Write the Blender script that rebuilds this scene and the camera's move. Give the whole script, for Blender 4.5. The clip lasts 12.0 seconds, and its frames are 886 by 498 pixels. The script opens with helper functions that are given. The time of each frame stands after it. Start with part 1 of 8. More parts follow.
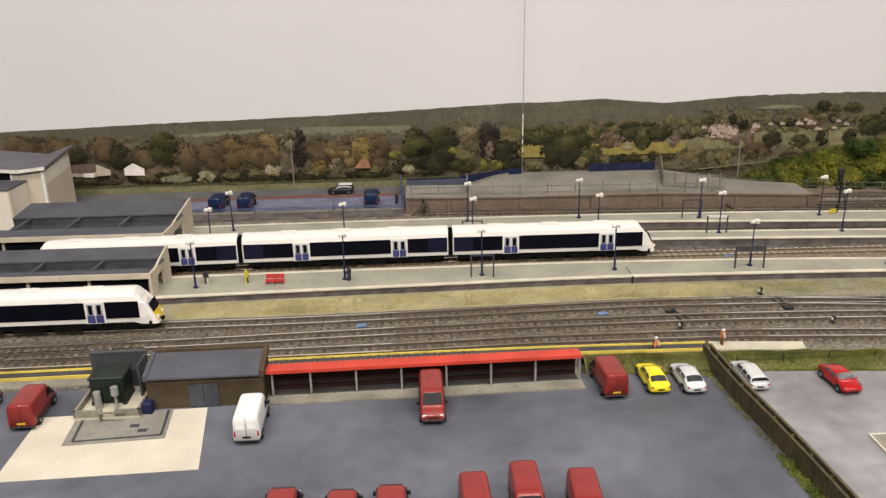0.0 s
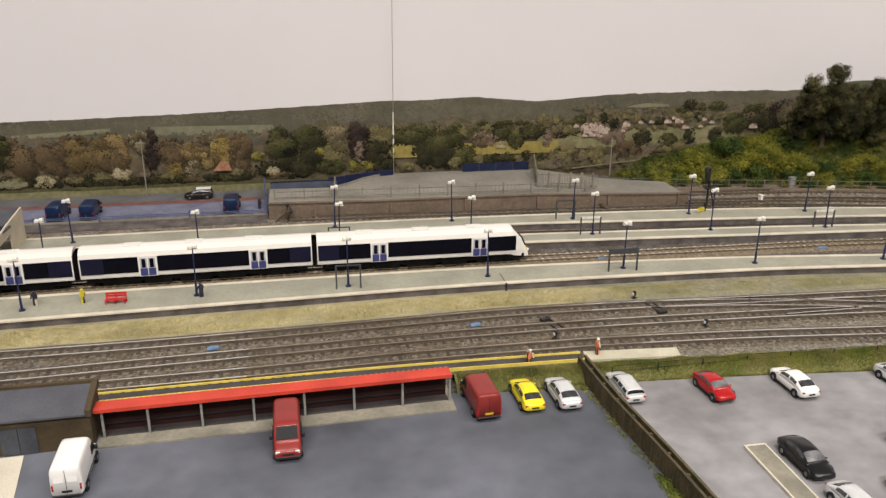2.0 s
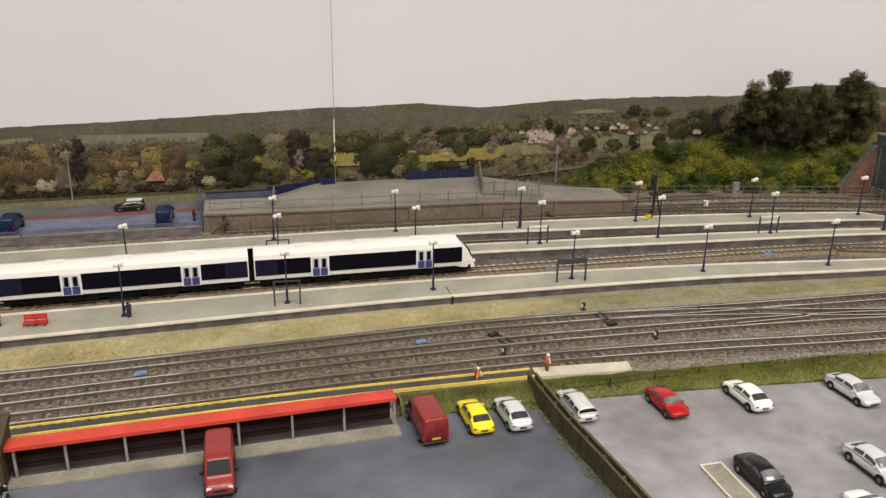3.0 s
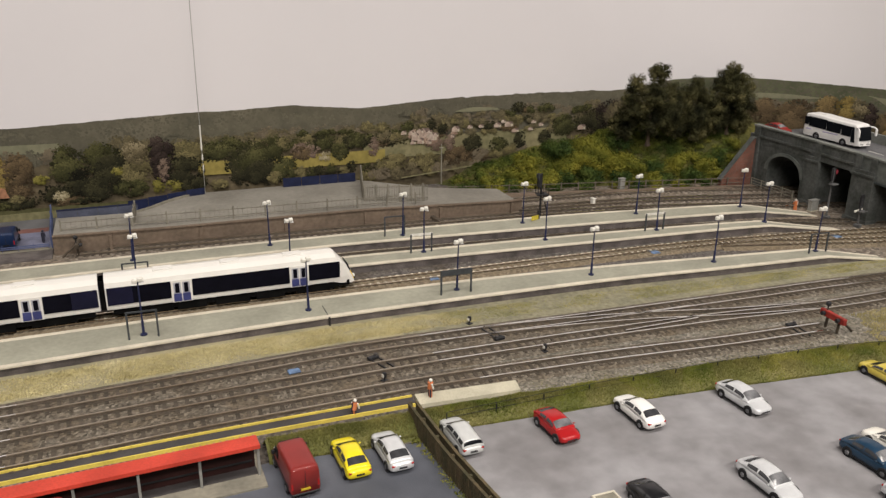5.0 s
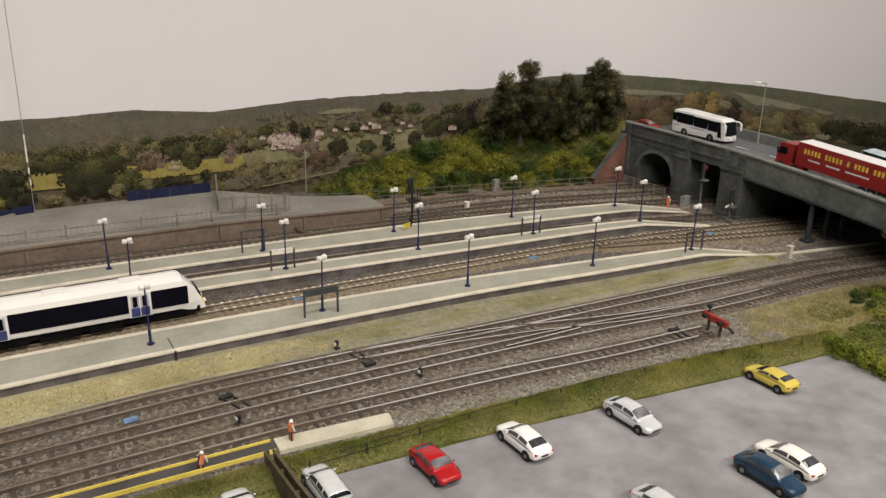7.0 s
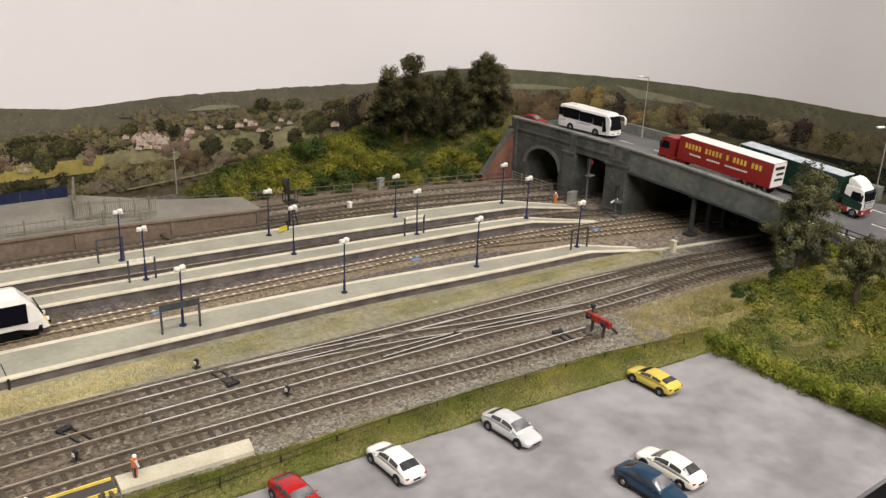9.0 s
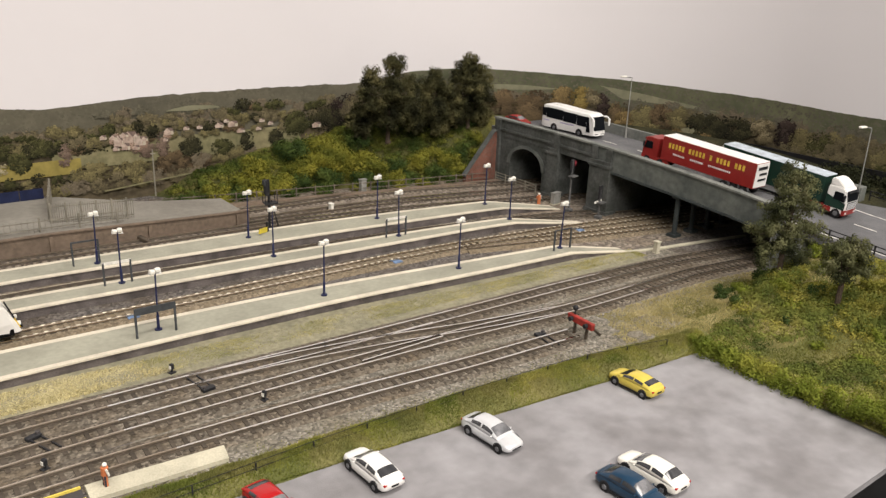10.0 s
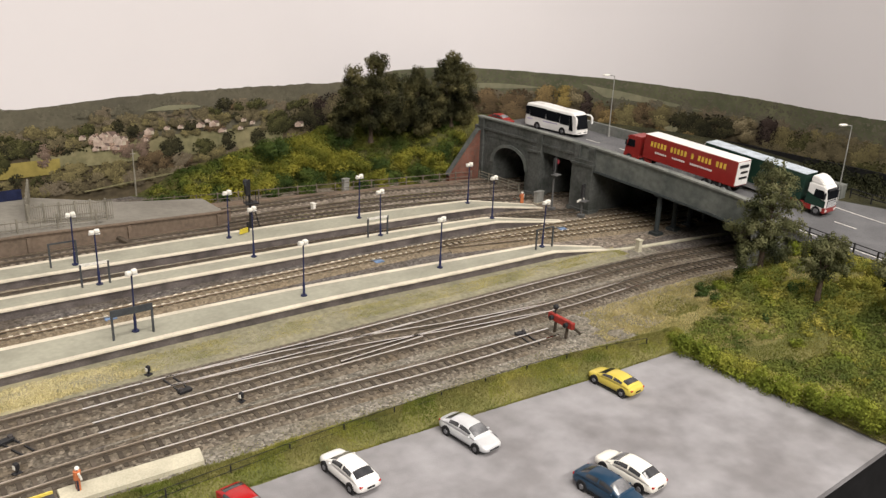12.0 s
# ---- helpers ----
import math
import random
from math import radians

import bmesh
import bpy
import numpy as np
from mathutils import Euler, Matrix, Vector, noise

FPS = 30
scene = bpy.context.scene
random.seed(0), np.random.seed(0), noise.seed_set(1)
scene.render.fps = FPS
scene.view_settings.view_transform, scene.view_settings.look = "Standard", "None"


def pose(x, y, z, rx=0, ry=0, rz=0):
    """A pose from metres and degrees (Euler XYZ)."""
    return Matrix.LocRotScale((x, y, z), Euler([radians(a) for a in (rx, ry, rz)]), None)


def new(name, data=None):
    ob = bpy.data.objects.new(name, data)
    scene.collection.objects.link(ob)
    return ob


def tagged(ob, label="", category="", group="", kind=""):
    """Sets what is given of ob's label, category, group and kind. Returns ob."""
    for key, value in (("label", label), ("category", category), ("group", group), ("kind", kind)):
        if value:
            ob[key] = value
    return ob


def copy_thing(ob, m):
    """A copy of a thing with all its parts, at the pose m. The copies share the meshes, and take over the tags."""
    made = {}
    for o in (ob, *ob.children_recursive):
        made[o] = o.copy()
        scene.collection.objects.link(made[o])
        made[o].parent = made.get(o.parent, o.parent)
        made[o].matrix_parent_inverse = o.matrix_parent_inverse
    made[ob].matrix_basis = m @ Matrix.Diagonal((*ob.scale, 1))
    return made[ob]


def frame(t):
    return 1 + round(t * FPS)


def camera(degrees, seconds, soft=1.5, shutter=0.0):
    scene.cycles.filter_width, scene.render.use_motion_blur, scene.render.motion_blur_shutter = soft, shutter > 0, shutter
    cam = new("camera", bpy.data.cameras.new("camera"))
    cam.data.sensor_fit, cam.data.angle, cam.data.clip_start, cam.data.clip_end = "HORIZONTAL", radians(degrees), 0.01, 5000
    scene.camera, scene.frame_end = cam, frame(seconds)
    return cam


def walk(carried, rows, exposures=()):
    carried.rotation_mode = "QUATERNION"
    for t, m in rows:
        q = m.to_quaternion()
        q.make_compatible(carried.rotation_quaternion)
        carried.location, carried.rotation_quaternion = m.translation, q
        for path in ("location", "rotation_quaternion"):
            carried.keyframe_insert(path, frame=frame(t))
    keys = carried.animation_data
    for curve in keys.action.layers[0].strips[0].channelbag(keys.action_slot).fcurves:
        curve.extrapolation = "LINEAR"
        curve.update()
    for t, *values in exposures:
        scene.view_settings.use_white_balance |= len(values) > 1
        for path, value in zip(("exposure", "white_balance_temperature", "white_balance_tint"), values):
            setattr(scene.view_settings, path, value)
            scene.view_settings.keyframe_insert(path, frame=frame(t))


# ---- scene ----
# A model railway at 1:148. Lengths below are in full-size metres; S brings them to the model.
S = 1 / 148

# ---- camera ----
cam = camera(57.2, 12.0, soft=1.4)
PATH = [
    (0, 11.140, 22.572, 32.502, 70.849, 1.226, -1.755),
    (0.5, 11.478, 24.082, 32.470, 71.067, 0.928, -3.848),
    (1, 11.905, 24.783, 32.300, 71.078, 0.546, -5.952),
    (1.5, 12.334, 26.005, 31.995, 70.853, 0.110, -7.640),
    (2, 13.440, 27.966, 31.840, 70.531, -0.202, -9.880),
    (2.5, 14.173, 29.685, 31.810, 70.734, -0.441, -12.224),
    (3, 14.302, 30.982, 31.611, 70.869, -0.703, -13.685),
    (5, 18.048, 35.830, 31.699, 70.487, -0.629, -21.119),
    (5.5, 18.876, 37.637, 31.193, 70.547, -0.919, -23.317),
    (6, 19.378, 39.184, 31.046, 70.500, -0.966, -25.630),
    (6.5, 20.611, 40.216, 30.868, 70.655, -1.098, -27.929),
    (7, 21.969, 41.514, 30.625, 70.661, -1.172, -29.882),
    (7.5, 23.637, 42.513, 30.241, 70.586, -1.385, -32.521),
    (9.5, 26.915, 43.794, 29.899, 70.591, -2.070, -37.188),
    (10, 27.411, 43.968, 29.757, 70.652, -2.109, -37.603),
    (10.5, 27.884, 43.915, 29.816, 70.617, -2.189, -37.934),
    (11, 27.959, 43.748, 29.829, 70.586, -2.119, -38.257),
    (11.5, 28.239, 43.655, 29.698, 70.637, -2.091, -38.462),
    (12, 28.230, 43.652, 29.756, 70.602, -2.086, -38.392),
]
walk(cam, [(t, pose(x * S, y * S, z * S, rx, ry, rz)) for t, x, y, z, rx, ry, rz in PATH],
     exposures=((0, 0.0), (2.5, -0.06), (5, -0.18), (7, -0.2), (9.5, 0.16), (12, 0.2)))

# ---- light: ceiling panels of the room ----
world = bpy.data.worlds.new("room_air")
world.use_nodes = True
world.node_tree.nodes["Background"].inputs[0].default_value = (0.9, 0.92, 1.0, 1)
world.node_tree.nodes["Background"].inputs[1].default_value = 0.008
scene.world = world
scene.view_settings.exposure = 0.12


def area(name, x, y, z, w, h, watts, colour):
    lamp = bpy.data.lights.new(name, "AREA")
    lamp.shape, lamp.size, lamp.size_y, lamp.energy, lamp.color = "RECTANGLE", w, h, watts, colour
    ob = new(name, lamp)
    ob.matrix_world = pose(x, y, z)
    return ob


area("ceiling_lamp", 0.25, 0.10, 1.44, 2.1, 0.3, 29, (1.0, 0.93, 0.86))
area("ceiling_lamp", 0.15, -0.95, 1.44, 2.2, 0.3, 69, (1.0, 0.93, 0.86))

# ---- materials ----
import collections


def mat(name, col, rough=0.6, metal=0.0, var=0.12, scale=1.0, var2=0.08, scale2=9.0, bump=0.0, bscale=20.0, tint=None, rnd=0.0, island=0.0, spec=0.22, coat=0.0, detail=4.0):
    """A surface with broad stains (scale, per metre), grain (scale2) and fine relief; tint: a second colour for the stains."""
    m = bpy.data.materials.new(name)
    m.use_nodes = True
    nt = m.node_tree
    nd, ln = nt.nodes, nt.links
    b = nd["Principled BSDF"]
    b.inputs["Roughness"].default_value, b.inputs["Metallic"].default_value = rough, metal
    b.inputs["Specular IOR Level"].default_value = spec
    b.inputs["Coat Weight"].default_value = coat
    tc = nd.new("ShaderNodeTexCoord")
    n1, n2 = nd.new("ShaderNodeTexNoise"), nd.new("ShaderNodeTexNoise")
    for n, s in ((n1, scale), (n2, scale2)):
        n.inputs["Scale"].default_value = s / S
        n.inputs["Detail"].default_value = detail
        ln.new(tc.outputs["Object"], n.inputs["Vector"])
    mix = nd.new("ShaderNodeMix")
    mix.data_type = "RGBA"
    two = tint or tuple(c * (1 - 2 * var) for c in col)
    mix.inputs[6].default_value, mix.inputs[7].default_value = (*[c * (1 + (0 if tint else var)) for c in col], 1), (*two, 1)
    ramp = nd.new("ShaderNodeMapRange")
    ramp.inputs[1].default_value, ramp.inputs[2].default_value = 0.36, 0.66
    ln.new(n1.outputs["Fac"], ramp.inputs[0])
    ln.new(ramp.outputs[0], mix.inputs[0])
    val = nd.new("ShaderNodeMapRange")
    val.inputs[1].default_value, val.inputs[2].default_value = 0.25, 0.75
    val.inputs[3].default_value, val.inputs[4].default_value = 1 - 2 * var2, 1 + 2 * var2
    ln.new(n2.outputs["Fac"], val.inputs[0])
    out = val.outputs[0]
    for amount, node, sock in ((rnd, "ShaderNodeObjectInfo", "Random"), (island, "ShaderNodeNewGeometry", "Random Per Island")):
        if amount:
            o = nd.new(node)
            r = nd.new("ShaderNodeMapRange")
            r.inputs[3].default_value, r.inputs[4].default_value = 1 - amount, 1 + amount
            ln.new(o.outputs[sock], r.inputs[0])
            mu = nd.new("ShaderNodeMath")
            mu.operation = "MULTIPLY"
            ln.new(out, mu.inputs[0])
            ln.new(r.outputs[0], mu.inputs[1])
            out = mu.outputs[0]
    sc = nd.new("ShaderNodeVectorMath")
    sc.operation = "SCALE"
    ln.new(mix.outputs[2], sc.inputs[0])
    ln.new(out, sc.inputs["Scale"])
    ln.new(sc.outputs[0], b.inputs["Base Color"])
    if bump:
        nb, bu = nd.new("ShaderNodeTexNoise"), nd.new("ShaderNodeBump")
        nb.inputs["Scale"].default_value, nb.inputs["Detail"].default_value = bscale / S, 3
        bu.inputs["Strength"].default_value, bu.inputs["Distance"].default_value = bump, 0.25 * S
        ln.new(tc.outputs["Object"], nb.inputs["Vector"])
        ln.new(nb.outputs["Fac"], bu.inputs["Height"])
        ln.new(bu.outputs[0], b.inputs["Normal"])
    return m


def ballast_mat(name, a, b_, c, stone=5.5, wash=0.22, lo=0.5, hi=1.6):
    """Loose stones: cells of three colours with relief, and broad washes of rust and dust."""
    m = bpy.data.materials.new(name)
    m.use_nodes = True
    nt = m.node_tree
    nd, ln = nt.nodes, nt.links
    bs = nd["Principled BSDF"]
    bs.inputs["Roughness"].default_value, bs.inputs["Specular IOR Level"].default_value = 0.9, 0.1
    tc = nd.new("ShaderNodeTexCoord")
    vo, n1 = nd.new("ShaderNodeTexVoronoi"), nd.new("ShaderNodeTexNoise")
    vo.inputs["Scale"].default_value, n1.inputs["Scale"].default_value = stone / S, wash / S
    n1.inputs["Detail"].default_value = 6
    ln.new(tc.outputs["Object"], vo.inputs["Vector"])
    ln.new(tc.outputs["Object"], n1.inputs["Vector"])
    sep = nd.new("ShaderNodeSeparateColor")
    ln.new(vo.outputs["Color"], sep.inputs[0])
    m1, m2, m3 = (nd.new("ShaderNodeMix") for _ in range(3))
    for x in (m1, m2, m3):
        x.data_type = "RGBA"
    m1.inputs[6].default_value, m1.inputs[7].default_value = (*a, 1), (*b_, 1)
    ln.new(sep.outputs[0], m1.inputs[0])
    r = nd.new("ShaderNodeMapRange")
    r.inputs[1].default_value, r.inputs[2].default_value = 0.42, 0.68
    ln.new(n1.outputs["Fac"], r.inputs[0])
    ln.new(r.outputs[0], m2.inputs[0])
    ln.new(m1.outputs[2], m2.inputs[6])
    m2.inputs[7].default_value = (*c, 1)
    m3.blend_type = "MULTIPLY"
    m3.inputs[0].default_value = 0.75
    ln.new(m2.outputs[2], m3.inputs[6])
    g = nd.new("ShaderNodeMapRange")
    g.inputs[3].default_value, g.inputs[4].default_value = lo, hi
    ln.new(sep.outputs[1], g.inputs[0])
    ln.new(g.outputs[0], m3.inputs[7])
    ln.new(m3.outputs[2], bs.inputs["Base Color"])
    bu = nd.new("ShaderNodeBump")
    bu.inputs["Strength"].default_value, bu.inputs["Distance"].default_value = 0.9, 0.12 * S
    bu.invert = True
    ln.new(vo.outputs["Distance"], bu.inputs["Height"])
    ln.new(bu.outputs[0], bs.inputs["Normal"])
    return m


def brick_mat(name, a, b_, mortar, w=0.45, h=0.15, axis="X"):
    """Courses too small to pick apart, on an upright face that runs along axis."""
    m = mat(name, a, 0.85)
    nt = m.node_tree
    nd, ln = nt.nodes, nt.links
    br = nd.new("ShaderNodeTexBrick")
    br.inputs["Color1"].default_value, br.inputs["Color2"].default_value, br.inputs["Mortar"].default_value = (*a, 1), (*b_, 1), (*mortar, 1)
    br.inputs["Scale"].default_value = 1 / S
    br.inputs["Brick Width"].default_value, br.inputs["Row Height"].default_value, br.inputs["Mortar Size"].default_value = w, h, 0.02
    tc, sp, co = nd.new("ShaderNodeTexCoord"), nd.new("ShaderNodeSeparateXYZ"), nd.new("ShaderNodeCombineXYZ")
    ln.new(tc.outputs["Object"], sp.inputs[0])
    ln.new(sp.outputs[axis], co.inputs[0])
    ln.new(sp.outputs["Z"], co.inputs[1])
    ln.new(co.outputs[0], br.inputs["Vector"])
    no = nd.new("ShaderNodeTexNoise")
    no.inputs["Scale"].default_value, no.inputs["Detail"].default_value = 0.5 / S, 6
    ln.new(tc.outputs["Object"], no.inputs["Vector"])
    mp = nd.new("ShaderNodeMapRange")
    mp.inputs[1].default_value, mp.inputs[2].default_value, mp.inputs[3].default_value, mp.inputs[4].default_value = 0.3, 0.7, 0.65, 1.25
    ln.new(no.outputs["Fac"], mp.inputs[0])
    sc = nd.new("ShaderNodeVectorMath")
    sc.operation = "SCALE"
    ln.new(br.outputs["Color"], sc.inputs[0])
    ln.new(mp.outputs[0], sc.inputs["Scale"])
    ln.new(sc.outputs[0], nd["Principled BSDF"].inputs["Base Color"])
    return m


# ---- shapes ----
def part(name, bm, material, parent=None, label="", smooth=False):
    """Links a bmesh, in full-size metres, as one mesh object."""
    me = bpy.data.meshes.new(name)
    bmesh.ops.scale(bm, vec=(S, S, S), verts=bm.verts)
    bmesh.ops.recalc_face_normals(bm, faces=bm.faces)
    bm.to_mesh(me)
    bm.free()
    for m in material if isinstance(material, (list, tuple)) else (material,):
        me.materials.append(m)
    if smooth:
        me.shade_smooth()
    ob = new(name, me)
    if parent:
        ob.parent = parent
    if label:
        ob["label"] = label
    return ob


def data_mesh(name, verts, faces, material, smooth=False, normals=None):
    me = bpy.data.meshes.new(name)
    me.from_pydata((np.asarray(verts, float) * S).tolist(), [], faces if isinstance(faces, list) else faces.tolist())
    me.materials.append(material)
    if smooth:
        me.shade_smooth()
    if normals is not None:
        me.shade_smooth()
        me.normals_split_custom_set_from_vertices(normals)
    return me


def thing(name, x, y, z, rz, label, category, group=""):
    ob = new(name)
    ob.empty_display_size = 0.01
    ob.matrix_basis = pose(x * S, y * S, z * S, 0, 0, rz)
    return tagged(ob, label, category, group)


def struct(ob, label, category):
    return tagged(ob, label, category, kind="structure")


def box(bm, x0, x1, y0, y1, z0, z1, bevel=0.0):
    m = Matrix.Translation(((x0 + x1) / 2, (y0 + y1) / 2, (z0 + z1) / 2)) @ Matrix.Diagonal((x1 - x0, y1 - y0, z1 - z0, 1))
    made = bmesh.ops.create_cube(bm, size=1, matrix=m)["verts"]
    if bevel:
        edges = list({e for v in made for e in v.link_edges})
        bmesh.ops.bevel(bm, geom=edges, offset=bevel, segments=1, affect="EDGES")
    return bm


def rod(bm, p, q, r, r2=None, n=8):
    p, q = Vector(p), Vector(q)
    d = q - p
    m = Matrix.Translation((p + q) / 2) @ d.to_track_quat("Z", "Y").to_matrix().to_4x4()
    bmesh.ops.create_cone(bm, cap_ends=True, segments=n, radius1=r, radius2=r if r2 is None else r2, depth=d.length, matrix=m)
    return bm


def prism(bm, pts, axis, a, b):
    """A closed outline drawn in the two other axes (in x, y, z order), drawn out along axis from a to b."""
    def put(u, v, w):
        return {"x": (w, u, v), "y": (u, w, v), "z": (u, v, w)}[axis]
    lo, hi = [[bm.verts.new(put(u, v, w)) for u, v in pts] for w in (a, b)]
    n = len(pts)
    for i in range(n):
        bm.faces.new((lo[i], lo[(i + 1) % n], hi[(i + 1) % n], hi[i]))
    bm.faces.new(lo[::-1])
    bm.faces.new(hi)
    return bm


def loft(bm, rings, closed=True, caps=True):
    vs = [[bm.verts.new(p) for p in r] for r in rings]
    n = len(rings[0])
    for a, b in zip(vs, vs[1:]):
        for i in range(n if closed else n - 1):
            bm.faces.new((a[i], a[(i + 1) % n], b[(i + 1) % n], b[i]))
    if caps:
        bm.faces.new(vs[0][::-1])
        bm.faces.new(vs[-1])
    return bm


def curve(pts, step=1.0):
    """A smooth line through points in plan; samples (x, y, heading) every step."""
    p = [Vector(q) for q in pts]
    p = [2 * p[0] - p[1]] + p + [2 * p[-1] - p[-2]]
    fine = []
    for i in range(1, len(p) - 2):
        a, b, c, d = p[i - 1:i + 3]
        for k in range(40):
            t = k / 40
            fine.append(0.5 * ((2 * b) + (c - a) * t + (2 * a - 5 * b + 4 * c - d) * t * t + (3 * b - a - 3 * c + d) * t ** 3))
    fine.append(p[-2])
    out, left = [], 0.0
    for a, b in zip(fine, fine[1:]):
        L = (b - a).length
        while left <= L:
            q = a.lerp(b, left / L)
            out.append((q.x, q.y, math.atan2(b.y - a.y, b.x - a.x)))
            left += step
        left -= L
    return out


def sweep(bm, line, prof):
    """A profile of (across, up) drawn along samples of curve()."""
    rings = []
    for x, y, h in line:
        rings.append([(x - math.sin(h) * u, y + math.cos(h) * u, v) for u, v in prof])
    return loft(bm, rings)


def yat(line, x):
    return float(np.interp(x, [p[0] for p in line], [p[1] for p in line]))


def leaves(rng, blobs, per, size, flat=1.0):
    """Many small leaf faces on and in lumpy balls, shaded as soft clumps: blobs of (x, y, z, r)."""
    vs, ns = [], []
    for bx, by, bz, r in blobs:
        n = max(6, int(per * r * r))
        d = rng.normal(size=(n, 3))
        d /= np.linalg.norm(d, axis=1)[:, None]
        rad = r * (0.3 + 0.85 * rng.random(n) ** 0.7)
        c = np.array([bx, by, bz]) + d * rad[:, None] * (1, 1, flat)
        nrm = d + 0.38 * rng.normal(size=(n, 3))
        a = np.cross(nrm, rng.normal(size=(n, 3)))
        a /= np.linalg.norm(a, axis=1)[:, None] + 1e-9
        b = np.cross(nrm, a)
        b /= np.linalg.norm(b, axis=1)[:, None] + 1e-9
        s = size * (0.6 + 0.8 * rng.random(n))[:, None]
        flip = (nrm * d).sum(1) < 0
        b[flip] = -b[flip]
        soft = d + 0.3 * rng.normal(size=(n, 3)) + np.array([0, 0, 0.25])
        ns.append(np.repeat(soft / np.linalg.norm(soft, axis=1)[:, None], 4, axis=0))
        quad = np.stack([c - a * s, c - b * s * 0.7, c + a * s, c + b * s * 0.7], 1)
        vs.append(quad.reshape(-1, 3))
    v = np.concatenate(vs)
    return v, np.arange(len(v)).reshape(-1, 4), np.concatenate(ns)


def blades(rng, pts, h, w):
    """Upright grass blades on ground points, one thin leaning triangle each."""
    pts = np.asarray(pts, float)
    n = len(pts)
    a = rng.random(n) * 2 * np.pi
    d = np.stack([np.cos(a), np.sin(a), 0 * a], 1) * w
    hh = h * (0.5 + rng.random(n))
    top = pts + np.stack([rng.normal(size=n) * 0.45, rng.normal(size=n) * 0.45, np.ones(n)], 1) * hh[:, None]
    v = np.stack([pts - d, pts + d, top], 1).reshape(-1, 3)
    return v, np.arange(n * 3).reshape(-1, 3)

# ---- surfaces ----
M_ballast = ballast_mat("grey_ballast", (0.064, 0.058, 0.055), (0.165, 0.150, 0.138), (0.095, 0.080, 0.065), stone=4.6)
M_bed = ballast_mat("brown_ballast", (0.076, 0.065, 0.052), (0.180, 0.157, 0.126), (0.115, 0.092, 0.066), stone=4.8, wash=0.4)
M_tanbed = ballast_mat("tan_ballast", (0.135, 0.108, 0.075), (0.240, 0.198, 0.142), (0.180, 0.142, 0.095), stone=5.2, wash=0.4, lo=0.65, hi=1.4)
M_verge_soil = mat("sandy_verge_soil", (0.33, 0.295, 0.18), 0.95, scale=0.3, tint=(0.23, 0.212, 0.138), var2=0.06, scale2=2.4, bump=0.5, bscale=4)
M_gravel = mat("mossy_gravel_soil", (0.255, 0.236, 0.158), 0.95, scale=0.35, tint=(0.19, 0.180, 0.125), var2=0.13, scale2=2.2, bump=0.6, bscale=5)
M_tar = mat("blue_grey_tarmac", (0.113, 0.120, 0.143), 0.52, var=0.20, scale=0.07, var2=0.075, scale2=0.5, bump=0.2, bscale=12, detail=8)
M_lot = mat("pale_grey_tarmac", (0.268, 0.262, 0.272), 0.6, scale=0.16, tint=(0.185, 0.178, 0.182), var2=0.085, scale2=0.7, bump=0.15, bscale=12, detail=8)
M_road = mat("road_tarmac", (0.125, 0.125, 0.13), 0.7, scale=0.3, var=0.1, bump=0.2, bscale=16)
M_plat = mat("platform_paving", (0.295, 0.29, 0.232), 0.7, scale=0.25, var=0.08, var2=0.05, scale2=2.5, bump=0.12, bscale=10)
M_coping = mat("pale_coping", (0.58, 0.53, 0.43), 0.7, scale=0.5, var=0.08, bump=0.1)
M_platwall = mat("dark_platform_wall", (0.115, 0.10, 0.095), 0.85, scale=0.6, var=0.2, var2=0.12, bump=0.3)
M_rail = mat("bright_rail_steel", (0.99, 0.98, 0.96), 0.1, 1.0, scale=0.12, tint=(0.80, 0.75, 0.68))
M_railold = mat("dull_brown_rail", (0.33, 0.265, 0.195), 0.3, 0.9, scale=0.08, tint=(0.62, 0.55, 0.46))
M_railtan = mat("tan_worn_rail", (0.86, 0.77, 0.64), 0.2, 1.0, scale=0.06, tint=(0.56, 0.47, 0.36))
M_railside = mat("rusty_rail_side", (0.080, 0.064, 0.048), 0.6, 0.1, var=0.2, scale=1.0)
M_sleeper = mat("brown_sleeper", (0.082, 0.067, 0.052), 0.85, var=0.15, scale=2, rnd=0.3)
M_consleeper = mat("weathered_concrete_sleeper", (0.215, 0.178, 0.125), 0.85, var=0.15, scale=2, rnd=0.2)
M_chair = mat("white_rail_clip", (0.80, 0.74, 0.60), 0.7, rnd=0.25)
M_concrete = mat("grey_concrete", (0.19, 0.195, 0.18), 0.85, scale=0.35, tint=(0.115, 0.125, 0.115), var2=0.1, scale2=2.0, bump=0.3)
M_bridge = mat("dark_bridge_stone", (0.095, 0.10, 0.095), 0.88, scale=0.45, tint=(0.055, 0.06, 0.055), var2=0.15, scale2=2.5, bump=0.5, bscale=7)
M_steel = mat("dark_bridge_steel", (0.035, 0.042, 0.043), 0.6, scale=0.5, var=0.2)
M_cream = mat("pale_concrete_slab", (0.55, 0.51, 0.42), 0.75, scale=0.3, var=0.05, bump=0.1)
M_slab = mat("buff_concrete_walkway", (0.47, 0.44, 0.34), 0.8, scale=0.5, var=0.08, bump=0.15)
M_black = mat("black_fascia_paint", (0.012, 0.012, 0.013), 0.5)
# unseen room shell, kept dark so that little light bounces back
M_room = mat("room_wall_paint", (0.22, 0.215, 0.21), 0.9, scale=0.01, var=0.03)
M_roomfloor = mat("room_carpet", (0.09, 0.085, 0.085), 0.95, scale=0.05)

